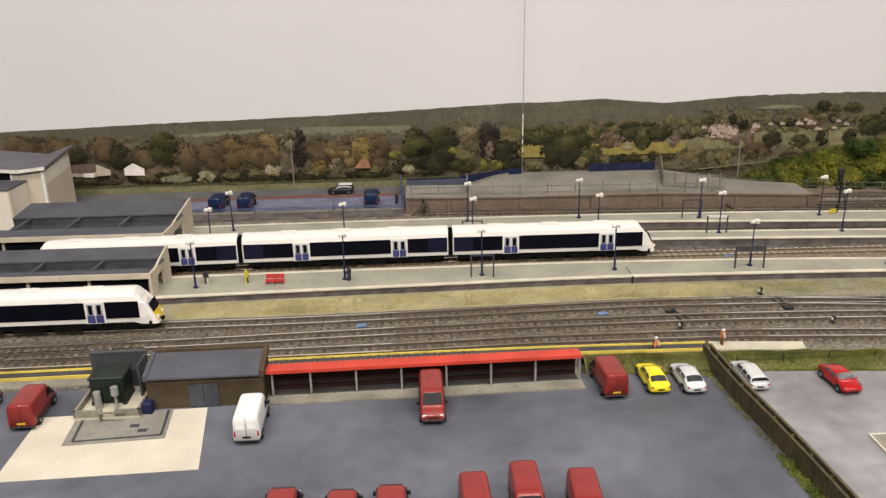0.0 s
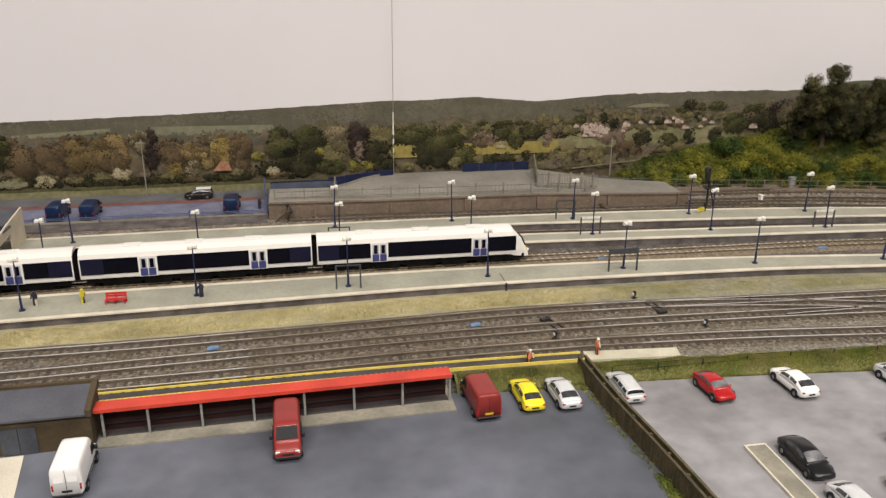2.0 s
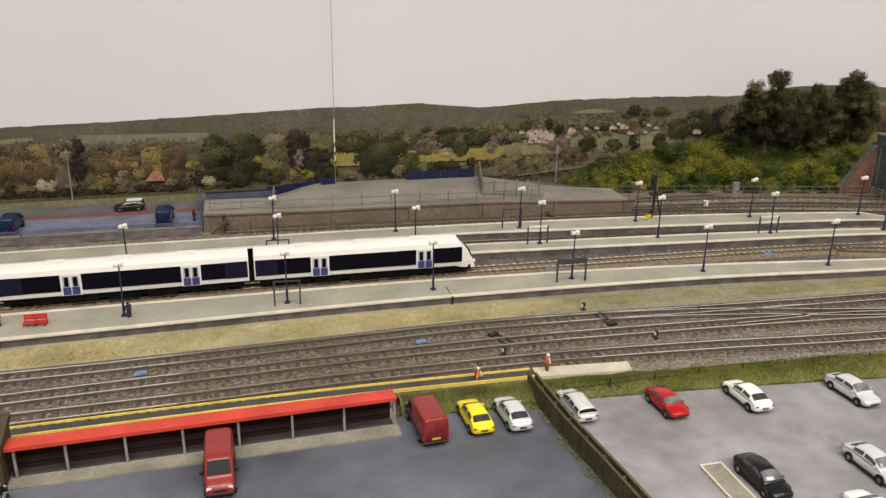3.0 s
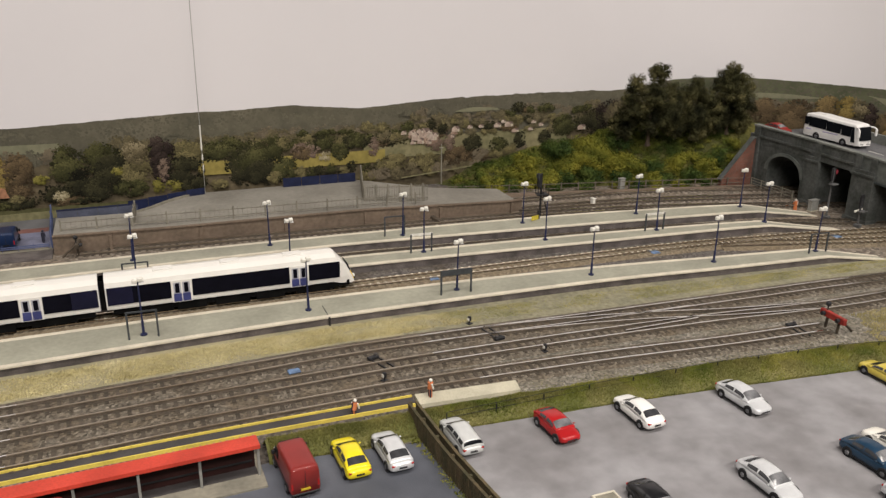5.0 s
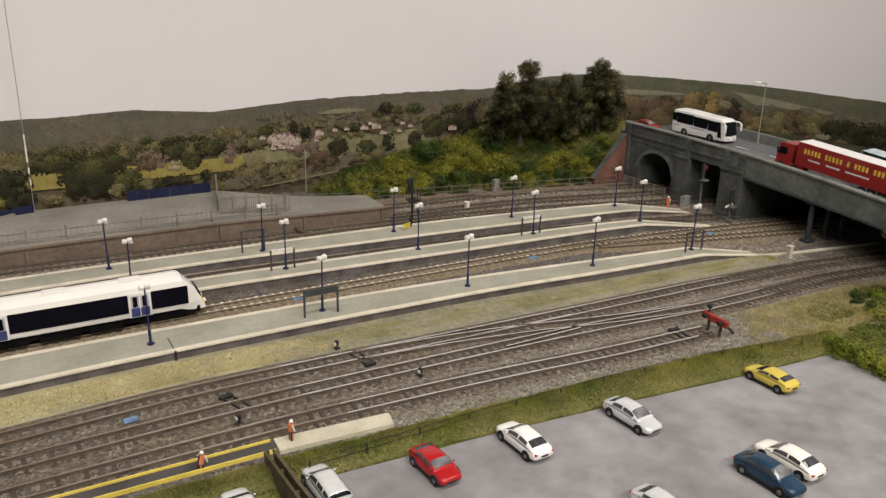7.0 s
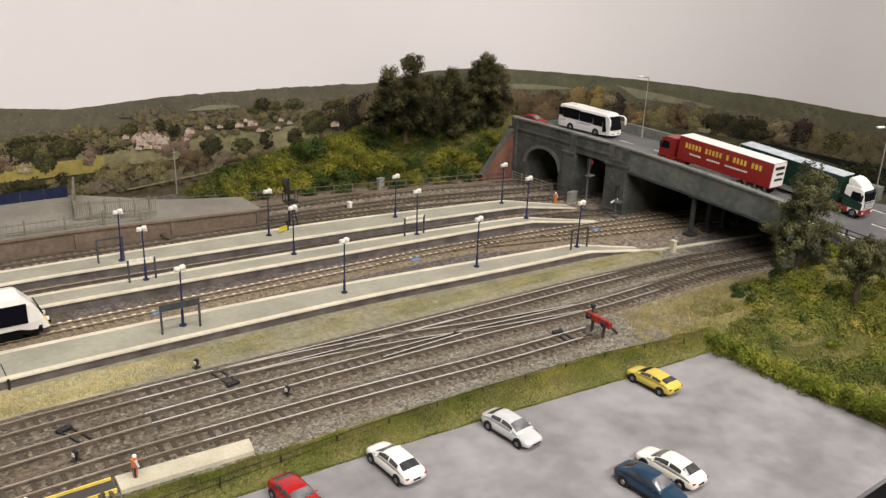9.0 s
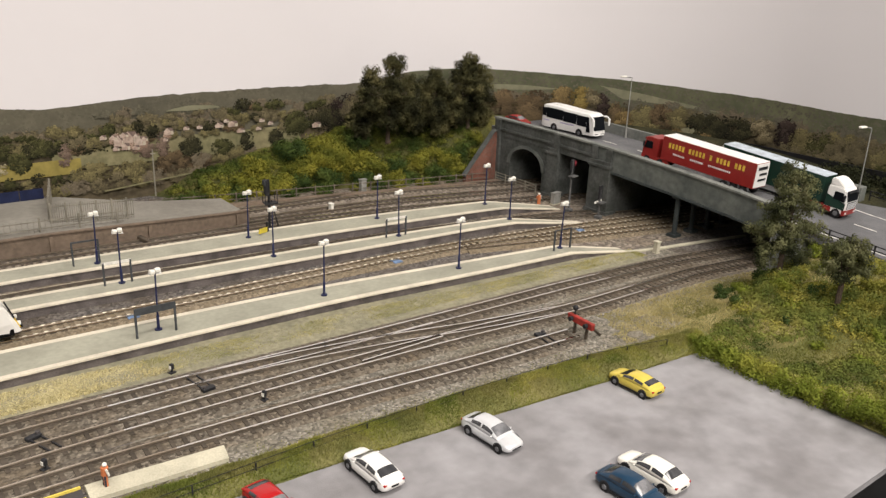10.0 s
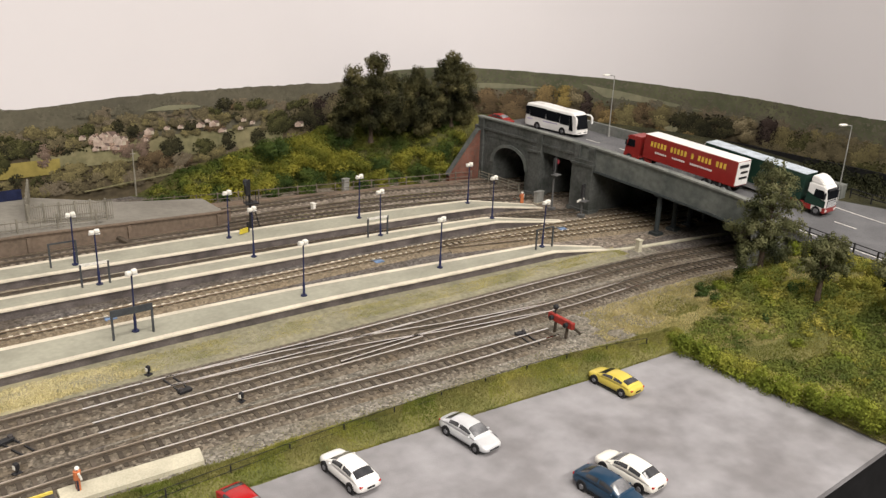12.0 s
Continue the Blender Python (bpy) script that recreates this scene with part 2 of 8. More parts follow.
# ---- the room and the baseboard ----
R0, R1, Q0, Q1, F0, F1 = -2.2 / S, 2.9 / S, -2.4 / S, 1.35 / S, -1.05 / S, 1.5 / S
struct(part("floor", box(bmesh.new(), R0, R1, Q0, Q1, F0 - 8, F0), M_roomfloor), "dark grey carpet of the exhibition room", "floor")
struct(part("ceiling", box(bmesh.new(), R0, R1, Q0, Q1, F1, F1 + 8), M_room), "plain grey ceiling, unseen, that closes the room", "ceiling")
for nm, a in (("wall_north", (R0, R1, Q1, Q1 + 12)), ("wall_south", (R0, R1, Q0 - 12, Q0)), ("wall_west", (R0 - 12, R0, Q0 - 12, Q1 + 12)), ("wall_east", (R1, R1 + 12, Q0 - 12, Q1 + 12))):
    struct(part(nm, box(bmesh.new(), *a, F0, F1), M_room), "plain grey wall, unseen, that closes the room", "wall")
board = thing("baseboard", 30, 100, -16, 0, "plywood layout baseboard with a black fascia and skirt", "baseboard")
part("board", box(bmesh.new(), -120, 106, -38.6, 49, 0, 15.6), M_black, board)
part("skirt", box(bmesh.new(), -119.4, 105.4, -38.0, 48.4, F0 + 16, 0), M_black, board, "black cloth skirt down to the floor")

EDGE = 61.3
# ground of the railway land, with the tracks on it
bm = bmesh.new()
box(bm, -90, 134, 79.5, 148.5, -0.4, 0.0)
struct(part("ground", bm, M_ballast), "grey-brown ballast and earth of the railway land", "ground")

M_palebal = ballast_mat("pale_grey_ballast", (0.108, 0.099, 0.083), (0.248, 0.228, 0.192), (0.155, 0.138, 0.105), stone=5.4)
edge = [(40 + 1.6 * noise.noise((0.5 * k, 3.0, 0.0)) + (0.7 if k % 2 else -0.7), 80.0 + 0.9 * k) for k in range(22)]
bm = prism(bmesh.new(), edge + [(101.5, 98.9), (103.0, 80.0)], "z", -0.05, 0.006)
struct(part("ground_pale", bm, M_palebal), "paler grey ballast round the crossing tracks", "ground")

bm = bmesh.new()
box(bm, -60, 112, 121.5, 141.0, -0.1, 0.012)
M_backbed = ballast_mat("sandy_ballast", (0.11, 0.092, 0.075), (0.23, 0.20, 0.165), (0.16, 0.13, 0.10), stone=3.0)
struct(part("ground_back", bm, M_backbed), "brown ballast and earth below the yard wall", "ground")

bm = prism(bmesh.new(), [(84 + 1.5 * noise.noise((k * 0.7, 1.0, 5.0)) + 0.45 * k, 100.6 + 1.0 * k) for k in range(21)] + [(112, 121.2), (113, 108), (109, 98.5), (96, 99.2)], "z", -0.05, 0.009)
struct(part("ground_end", bm, M_backbed), "pale sandy ballast round the platform ends", "ground")

# ---- plan lines ----
P1N = curve([(-90, 96.5), (-40, 99.6), (-15, 101.0), (8, 102.0), (32, 102.8), (60, 102.2), (76, 100.9), (90, 99.9)])
P1F = curve([(-90, 103.0), (-40, 106.2), (-15, 107.2), (8, 107.7), (32, 107.8), (58, 106.6), (78, 104.4), (90, 102.9)])
P2N = curve([(-90, 110.2), (-40, 113.0), (-15, 114.0), (8, 114.7), (35, 114.9), (49, 114.3), (66, 113.2), (85, 112.0), (92, 111.2)])
P2F = curve([(-90, 114.2), (-40, 116.9), (-15, 117.7), (8, 118.2), (35, 118.2), (50, 117.4), (70, 116.1), (85, 114.6), (92, 113.6)])
P3N = curve([(-90, 117.0), (-40, 119.8), (-15, 121.0), (8, 121.8), (37, 121.9), (51, 121.0), (70, 119.4), (88, 117.6), (95, 116.6)])
P3F = curve([(-90, 122.0), (-40, 124.8), (-15, 125.8), (8, 126.1), (30, 126.0), (52, 125.2), (71, 123.9), (88, 121.6), (95, 120.4)])


def platform(name, near, far, end, label):
    """A platform with dark walls, pale coping along both edges, paving, and a ramp at its right end."""
    root = new(name)
    struct(root, label, "platform")
    n = 70
    xs = np.linspace(-90, near[-1][0], n)
    rows = [(x, yat(near, x), yat(far, x), 0.9) for x in xs]
    ex, ey0, ey1 = end
    rows += [(ex, ey0, ey1, 0.12)]
    def strip(f0, f1, z0, z1, a=0, b=None):
        bm = bmesh.new()
        rings = []
        for x, y0, y1, h in rows[a:b]:
            u, v = y0 + f0(y1 - y0), y0 + f1(y1 - y0)
            rings.append([(x, u, z0), (x, v, z0), (x, v, max(h + z1, z0 + 0.02)), (x, u, max(h + z1, z0 + 0.02))])
        return loft(bm, rings)
    part("wall", strip(lambda w: 0.12, lambda w: w - 0.12, -0.1, -0.12), M_platwall, root)
    for f0, f1 in ((lambda w: 0, lambda w: 0.55), (lambda w: w - 0.55, lambda w: w)):
        bm = bmesh.new()
        rings = []
        for x, y0, y1, h in rows:
            u, v = y0 + f0(y1 - y0), y0 + f1(y1 - y0)
            rings.append([(x, u, h - 0.12), (x, v, h - 0.12), (x, v, h + 0.02), (x, u, h + 0.02)])
        part("coping", loft(bm, rings), M_coping, root, "pale painted edge coping")
    bm = bmesh.new()
    rings = [[(x, y0 + 0.55, h - 0.1), (x, y1 - 0.55, h - 0.1), (x, y1 - 0.55, h), (x, y0 + 0.55, h)] for x, y0, y1, h in rows]
    part("paving", loft(bm, rings), M_plat, root, "grey-green paving")
    return root


platform("platform_front", P1N, P1F, (97.0, 98.6, 100.2), "long grey station platform with pale edges beside the goods lines")
platform("platform_middle", P2N, P2F, (100.5, 108.6, 109.8), "narrow grey station platform with pale edges between two tracks")
platform("platform_back", P3N, P3F, (102.5, 114.6, 116.6), "grey station platform with pale edges, at the back")

# ---- tracks ----
sleeper_me = part("sleeper_pattern", box(bmesh.new(), -0.14, 0.14, -1.25, 1.25, 0, 0.14), M_sleeper)
con_me = part("con_pattern", box(bmesh.new(), -0.15, 0.15, -1.25, 1.25, 0, 0.14), M_consleeper)
chair_bm = bmesh.new()
for y in (-0.42, 1.02):
    box(chair_bm, -0.15, 0.15, y - 0.13, y + 0.13, 0.13, 0.2)
chair_me = part("chair_pattern", chair_bm, M_chair)
SLEEPER, CON, CHAIR = sleeper_me.data, con_me.data, chair_me.data
for o in (sleeper_me, con_me, chair_me):
    bpy.data.objects.remove(o)
TRACKS = []


def rail_parts(root, line, offs=(-0.72, 0.72), worn=-200, head=None):
    """Webs and heads of the rails; the heads are dull in the middle, up to x = worn, and brighter metal stands in for
    glints beyond it.
    """
    # bright and dull head colours are split by where the rails glint
    runs = [("bright rail head", head or M_rail, [p for p in line if p[0] >= worn])]
    if worn > -200:
        runs += [("dull brown rail head", M_railold, [p for p in line if 6 <= p[0] < worn + 2.5]), ("rail head with the glint put into its colour", M_rail, [p for p in line if p[0] < 8.5])]
    for o in offs:
        bm = bmesh.new()
        sweep(bm, line, [(o - 0.1, 0.12), (o + 0.1, 0.12), (o + 0.05, 0.29), (o - 0.05, 0.29)])
        part("rail_web", bm, M_railside, root, "rust-brown rail side")
        for words, m, run in runs:
            if len(run) > 1:
                lift = 0.004 if m is M_rail else 0.0
                bm = bmesh.new()
                sweep(bm, run, [(o - 0.078, 0.285), (o + 0.078, 0.285), (o + 0.074, 0.365 + lift), (o - 0.074, 0.365 + lift)])
                part("rail_head", bm, m, root, words)


def track(name, pts, label, bed=M_bed, concrete=False, x0=-30, x1=115, lift=0.0, worn=-200):
    root = new(name)
    struct(root, label, "railway track")
    line = curve(pts, 2.0)
    bm = bmesh.new()
    sweep(bm, line, [(-2.0, -0.05), (2.0, -0.05), (1.5, 0.09 + lift), (-1.5, 0.09 + lift)])
    part("ballast_bed", bm, bed, root, "ballast shoulder")
    rail_parts(root, line, worn=worn, head=M_railtan if concrete else None)
    TRACKS.append((root, curve(pts, 0.82), concrete, x0, x1))
    return line


T1 = track("track_main", [(-90, 106.6), (-40, 109.6), (-15, 110.6), (8, 111.2), (32, 111.3), (50, 111.0), (66, 110.7), (80, 110.1), (95, 108.3), (103, 107.0), (112, 105.3), (133, 100.5)],
           "main line track with pale sleeper clips beside the platform", bed=M_tanbed, concrete=True, x0=-30, x1=118, lift=0.07)
T1B = track("track_branch", [(82, 109.3), (89, 107.4), (96, 105.4), (104, 103.5), (112, 101.4), (133, 95.5)], "branch track that curves away under the bridge", bed=M_tanbed, concrete=True, x0=90, x1=116, lift=0.058)
T2 = track("track_platform_loop", [(-90, 115.6), (-40, 118.3), (-15, 119.3), (8, 120.0), (36, 120.0), (50, 119.2), (70, 117.7), (85, 116.0), (98, 113.0), (112, 109.2), (133, 103.5)],
           "platform line sunk between two platforms", x0=30, x1=115)
S1 = track("track_goods_one", [(-90, 93.6), (-40, 94.8), (-14, 95.2), (0, 95.4), (20, 96.3), (32, 96.9), (45, 96.6), (58, 95.9), (75, 95.2), (85, 94.8), (98, 93.8), (106, 92.5), (133, 87.5)],
           "goods line track, dull at one end and bright at the other", worn=38, x0=-30, x1=116)
S2 = track("track_goods_two", [(-90, 89.4), (-40, 90.4), (-13, 91.1), (0, 91.8), (20, 92.8), (35, 93.2), (45, 93.0), (57, 92.5), (68, 91.8), (80, 90.6), (94, 90.3), (102, 89.6), (133, 84.5)],
           "goods line track, dull at one end and bright at the other", worn=38, x0=-30, x1=116)
S3 = track("track_siding", [(-90, 86.4), (-40, 87.4), (-13, 88.1), (9, 88.8), (19, 89.3), (35, 89.5), (45, 89.1), (55, 88.4), (65, 87.4), (76, 86.7)],
           "siding track that ends at a red buffer stop", worn=40, x0=-30, x1=78)
B1 = track("track_back_bay", [(11, 131.0), (30, 130.0), (44, 129.3), (58, 128.4), (72, 127.0), (88, 124.0), (104, 119.4), (125, 113)],
           "back bay track below the brown retaining wall", bed=M_backbed, worn=70, x0=8, x1=112)
B2 = track("track_back_loop", [(66, 130.2), (80, 129.2), (92, 127.0), (104, 124.1), (133, 118)], "curving back track towards the stone arch", bed=M_backbed, worn=80, x0=60, x1=112)
B3 = track("track_back_fence", [(66, 134.4), (82, 133.4), (91, 132.2), (99, 130.0), (108, 127.2), (133, 121)], "back track beside the lineside fence", bed=M_backbed, worn=80, x0=60, x1=112)
crossover = new("track_crossover")
struct(crossover, "bright crossing rails between the two goods lines", "railway track")
rail_parts(crossover, curve([(46, 96.55), (54, 95.7), (62, 94.3), (70, 92.4), (79, 90.75)], 1.5))
for pts in ([(57, 95.3), (68, 94.9)], [(58, 92.2), (67, 92.3)]):
    rail_parts(crossover, curve(pts, 2.0), (0.0,))

# ---- car parks ----
bm = bmesh.new()
prism(bm, [(-90, EDGE), (36.5, EDGE), (35.6, 72.5), (34.9, 81.6), (24.6, 82.8), (-90, 83.0)], "z", -0.3, 0.2)
struct(part("car_park_dark", bm, M_tar), "blue-grey tarmac car park", "car park")
bm = bmesh.new()
prism(bm, [(36.5, EDGE), (82.5, EDGE), (82.0, 79.0), (72, 81.2), (60, 82.2), (50, 82.6), (34.9, 82.4), (34.9, 81.6), (35.6, 72.5)], "z", -0.3, 0.18)
struct(part("car_park_pale", bm, M_lot), "pale grey tarmac car park with worn patches", "car park")

# ---- land behind the platforms and round the road ----
def land(name, fz, x0, x1, y0, y1, nx, ny, material, label):
    vs, fs = [], []
    for i in range(nx + 1):
        for j in range(ny + 1):
            x, y = x0 + (x1 - x0) * i / nx, y0 + (y1 - y0) * j / ny
            vs.append((x, y, fz(x, y)))
    for i in range(nx):
        for j in range(ny):
            a = i * (ny + 1) + j
            fs.append((a, a + ny + 1, a + ny + 2, a + 1))
    return struct(new(name, data_mesh(name, vs, fs, material, True)), label, "ground")


def sstep(a, b, x):
    t = min(1.0, max(0.0, (x - a) / (b - a)))
    return t * t * (3 - 2 * t)


def road_z(y):
    return float(np.interp(y, [60, 72, 84, 92, 100, 110, 122, 134, 150], [3.5, 4.2, 5.1, 5.9, 6.5, 7.1, 7.4, 7.5, 7.5]))


def mound_z(x, y):
    n = 0.35 * noise.noise((x * 0.3, y * 0.3, 1.0))
    top = road_z(y) - 0.15
    a = sstep(84, 106.5, x + 2.0 * sstep(70, 60, y))
    side = 1 - sstep(79.5, 86.5, y)
    return -0.3 + (0.6 + (top - 0.5) * a ** 1.15 + n * min(1, a * 3)) * side


def bank_z(x, y):
    n = 0.5 * noise.noise((x * 0.22, y * 0.22, 7.0))
    front = float(np.interp(x, [58, 66, 80, 95, 101, 107.5, 112], [147, 139.5, 138.0, 134.5, 132.8, 131.0, 129.0]))
    h = float(np.interp(x, [58, 66, 78, 90, 100, 107.5, 112], [0.5, 3.0, 5.0, 6.6, 7.4, 7.7, 7.7]))
    return -0.2 + (h + n) * sstep(front - 0.5, front + 8.5, y)


M_mound = mat("grass_scatter", (0.10, 0.108, 0.032), 0.95, scale=0.25, tint=(0.17, 0.155, 0.06), var2=0.1, scale2=3, bump=0.8, bscale=5)
M_bank = mat("undergrowth_scatter", (0.045, 0.05, 0.016), 0.95, scale=0.25, tint=(0.11, 0.10, 0.028), var2=0.2, scale2=3, bump=0.8, bscale=5)
land("embankment_right", mound_z, 81.8, 107.0, EDGE, 87.0, 80, 80, M_mound, "rough grassy embankment below the road")
land("bank_back", bank_z, 58, 120.0, 131.0, 147.6, 100, 30, M_bank, "overgrown bank behind the tracks")

# ---- road and bridge ----
BX = 106.0          # face of the bridge towards the station
BW = 119.5          # far parapet
ys = list(np.linspace(60, 133.6, 40))
bm = bmesh.new()
loft(bm, [[(BX + 0.6, y, road_z(y) - 0.8), (BW + (6 * sstep(92, 78, y)), y, road_z(y) - 0.8), (BW + (6 * sstep(92, 78, y)), y, road_z(y)), (BX + 0.6, y, road_z(y))] for y in ys])
struct(part("road", bm, M_road), "grey tarmac road that slopes down off the bridge", "road")
# slab added beyond the road so that it stays dark under the bridge
bm = bmesh.new()
loft(bm, [[(BW + (6 * sstep(92, 78, y)) + 0.02, y, road_z(y) - 1.2), (134.5, y, road_z(y) - 1.2), (134.5, y, road_z(y) - 0.1), (BW + (6 * sstep(92, 78, y)) + 0.02, y, road_z(y) - 0.1)] for y in ys])
M_verge = mat("dark_undergrowth", (0.018, 0.02, 0.010), 0.95, scale=0.3, tint=(0.045, 0.042, 0.018), var2=0.2, scale2=3, bump=0.8, bscale=5)
struct(part("verge", bm, M_verge), "dark rough verge up to the backdrop, added to shut light out", "ground")


def ptop(y):
    return road_z(y) + 1.45


bridge = thing("road_bridge", BX, 108, 0, 0, "weathered dark grey stone and steel road bridge over the tracks", "bridge")
bridge["kind"] = "structure"


def bpart(name, bm, m, label=""):
    bmesh.ops.translate(bm, vec=(-BX, -108, 0), verts=bm.verts)
    return part(name, bm, m, bridge, label)


def girder(a, b, n=12, low=1.0):
    return [[(BX, y, road_z(y) - low), (BX + 0.55, y, road_z(y) - low), (BX + 0.55, y, ptop(y)), (BX, y, ptop(y))] for y in np.linspace(a, b, n)]


# parapet, stone on the left and steel girder over the main span
bpart("parapet", loft(bmesh.new(), girder(112.9, 132.2)), M_bridge, "stone parapet wall")
M_girder = mat("weathered_girder_paint", (0.13, 0.14, 0.13), 0.75, scale=0.35, tint=(0.075, 0.085, 0.08), var2=0.12, scale2=1.5, bump=0.3)
bpart("main_girder", loft(bmesh.new(), girder(86.5, 112.9, 14, 1.35)), M_girder, "weathered grey girder")
bpart("girder_cap", loft(bmesh.new(), [[(BX - 0.22, y, ptop(y) - 0.02), (BX + 0.72, y, ptop(y) - 0.02), (BX + 0.72, y, ptop(y) + 0.2), (BX - 0.22, y, ptop(y) + 0.2)] for y in np.linspace(86.5, 132.2, 20)]), M_concrete, "pale parapet cap")
bpart("string_course", loft(bmesh.new(), [[(BX - 0.2, y, road_z(y) - 0.1), (BX + 0.05, y, road_z(y) - 0.1), (BX + 0.05, y, road_z(y) + 0.2), (BX - 0.2, y, road_z(y) + 0.2)] for y in np.linspace(112.9, 132.2, 12)]), M_bridge)
bpart("bottom_flange", loft(bmesh.new(), [[(BX - 0.3, y, road_z(y) - 1.5), (BX + 0.8, y, road_z(y) - 1.5), (BX + 0.8, y, road_z(y) - 1.3), (BX - 0.3, y, road_z(y) - 1.3)] for y in np.linspace(86.5, 112.9, 14)]), M_steel)
bpart("far_parapet", loft(bmesh.new(), [[(BW - 0.5, y, road_z(y) - 1.3), (BW, y, road_z(y) - 1.3), (BW, y, ptop(y) - 0.1), (BW - 0.5, y, ptop(y) - 0.1)] for y in np.linspace(94, 134, 16)]), M_concrete, "far parapet wall")
# deck beams under the road
for x in (108.5, 111.5, 114.5, 117.5):
    bpart("deck_beam", loft(bmesh.new(), [[(x, y, road_z(y) - 1.5), (x + 0.5, y, road_z(y) - 1.5), (x + 0.5, y, road_z(y) - 0.8), (x, y, road_z(y) - 0.8)] for y in np.linspace(86.5, 119, 8)]), M_steel)
# arch wall: outline with a round-headed opening
AY0, AY1, AZ = 122.0, 128.6, 3.0
def archwall(grow=0.0):
    c, r = (AY0 + AY1) / 2, (AY1 - AY0) / 2 + grow
    return [(c - r * math.cos(math.pi * k / 16), AZ + r * 0.78 * math.sin(math.pi * k / 16)) for k in range(17)]
arc = archwall()
zt = 6.7
outline = [(121.0, -0.3), (121.0, zt), (131.6, zt + 0.1), (131.6, -0.3), (AY1, -0.3)] + arc[::-1] + [(AY0, -0.3)]
bpart("arch_wall", prism(bmesh.new(), outline, "x", BX + 0.05, BX + 13.0), M_bridge, "stone wall with a round arch")
ring = archwall(0.55)
bm = bmesh.new()
for i in range(16):
    a, b, c2, d = arc[i], arc[i + 1], ring[i + 1], ring[i]
    prism(bm, [a, b, c2, d], "x", BX - 0.12, BX + 0.1)
bpart("arch_ring", bm, M_girder, "paler arch ring stones")
for y0, y1, dx, top in ((119.0, 121.05, 0.35, 6.8), (109.6, 113.0, 0.5, 6.9)):
    bm = bmesh.new()
    box(bm, BX - dx, BX + 12.5, y0, y1, -0.3, top)
    box(bm, BX - dx - 0.18, BX + 1.2, y0 - 0.15, y1 + 0.15, top - 0.75, top - 0.45)
    box(bm, BX - dx - 0.2, BX + 1.0, y0 - 0.2, y1 + 0.2, -0.3, 0.5)
    bpart("pier", bm, M_bridge, "broad stone pier")
for y in (131.2, 110.1, 112.5, 119.3):
    bpart("pilaster", box(bmesh.new(), BX - 0.32, BX + 0.2, y - 0.45, y + 0.45, 0, ptop(y) - 0.05), M_bridge)
for x in (106.5, 109.8, 113.0, 116.2):
    bm = bmesh.new()
    rod(bm, (x, 99.6, 0.3), (x, 99.6, road_z(99.6) - 1.5), 0.3, n=12)
    box(bm, x - 0.65, x + 0.65, 99.0, 100.2, -0.1, 0.35)
    box(bm, x - 0.6, x + 0.6, 99.1, 100.1, road_z(99.6) - 1.75, road_z(99.6) - 1.45)
    bpart("column", bm, M_steel, "dark steel column on a concrete foot")
# runs on past the deck, unseen, to keep light out below
bpart("abutment", box(bmesh.new(), BX - 0.3, BX + 28.4, 84.0, 87.0, -0.3, road_z(86) - 0.9), M_concrete, "concrete abutment wall, lengthened out of view to shut out light")
# black sheet that stands in for the darkness under the bridge
bpart("back_wall", box(bmesh.new(), 133.2, 134.0, 80, 132, -0.3, 7.0), M_black)
# red brick wing wall beside the arch
M_redbrick = brick_mat("red_brick", (0.19, 0.065, 0.042), (0.13, 0.05, 0.036), (0.14, 0.11, 0.09), axis="X")
bm = prism(bmesh.new(), [(100.2, -0.2), (106.2, -0.2), (106.2, 7.2), (105.2, 7.0), (100.2, 1.2)], "y", 131.3, 132.0)
struct(part("wing_wall", bm, M_redbrick), "sloping red brick wing wall beside the arch", "wall")
bm = bmesh.new()
loft(bm, [[(x, 131.2, z), (x, 132.1, z), (x, 132.1, z + 0.14), (x, 131.2, z + 0.14)] for x, z in ((100.0, 1.05), (105.2, 7.02), (106.0, 7.3))])
part("coping", bm, M_bridge, bpy.data.objects["wing_wall"], "stone coping")

# ---- printed backscene: a curved sheet with a printed landscape ----
def bpt(s, z, d=0.0):
    """A place on the sheet: s along it, z up, d out of it."""
    r = 46.0 - d
    if s <= 88:
        return (s, 101 + r, z)
    a = (s - 88) / 46.0
    if a <= math.pi / 2:
        return (88 + r * math.sin(a), 101 + r * math.cos(a), z)
    return (88 + r, 101 - (s - 88 - 46 * math.pi / 2), z)


def bpts(s, z, d):
    """The same for arrays, as rows of x, y, z."""
    r = 46.0 - d
    a = np.clip((s - 88) / 46.0, 0, math.pi / 2)
    past = np.maximum(0, s - 88 - 46 * math.pi / 2)
    return np.stack([np.minimum(s, 88) + r * np.sin(a), 101 + r * np.cos(a) - past, z], -1)


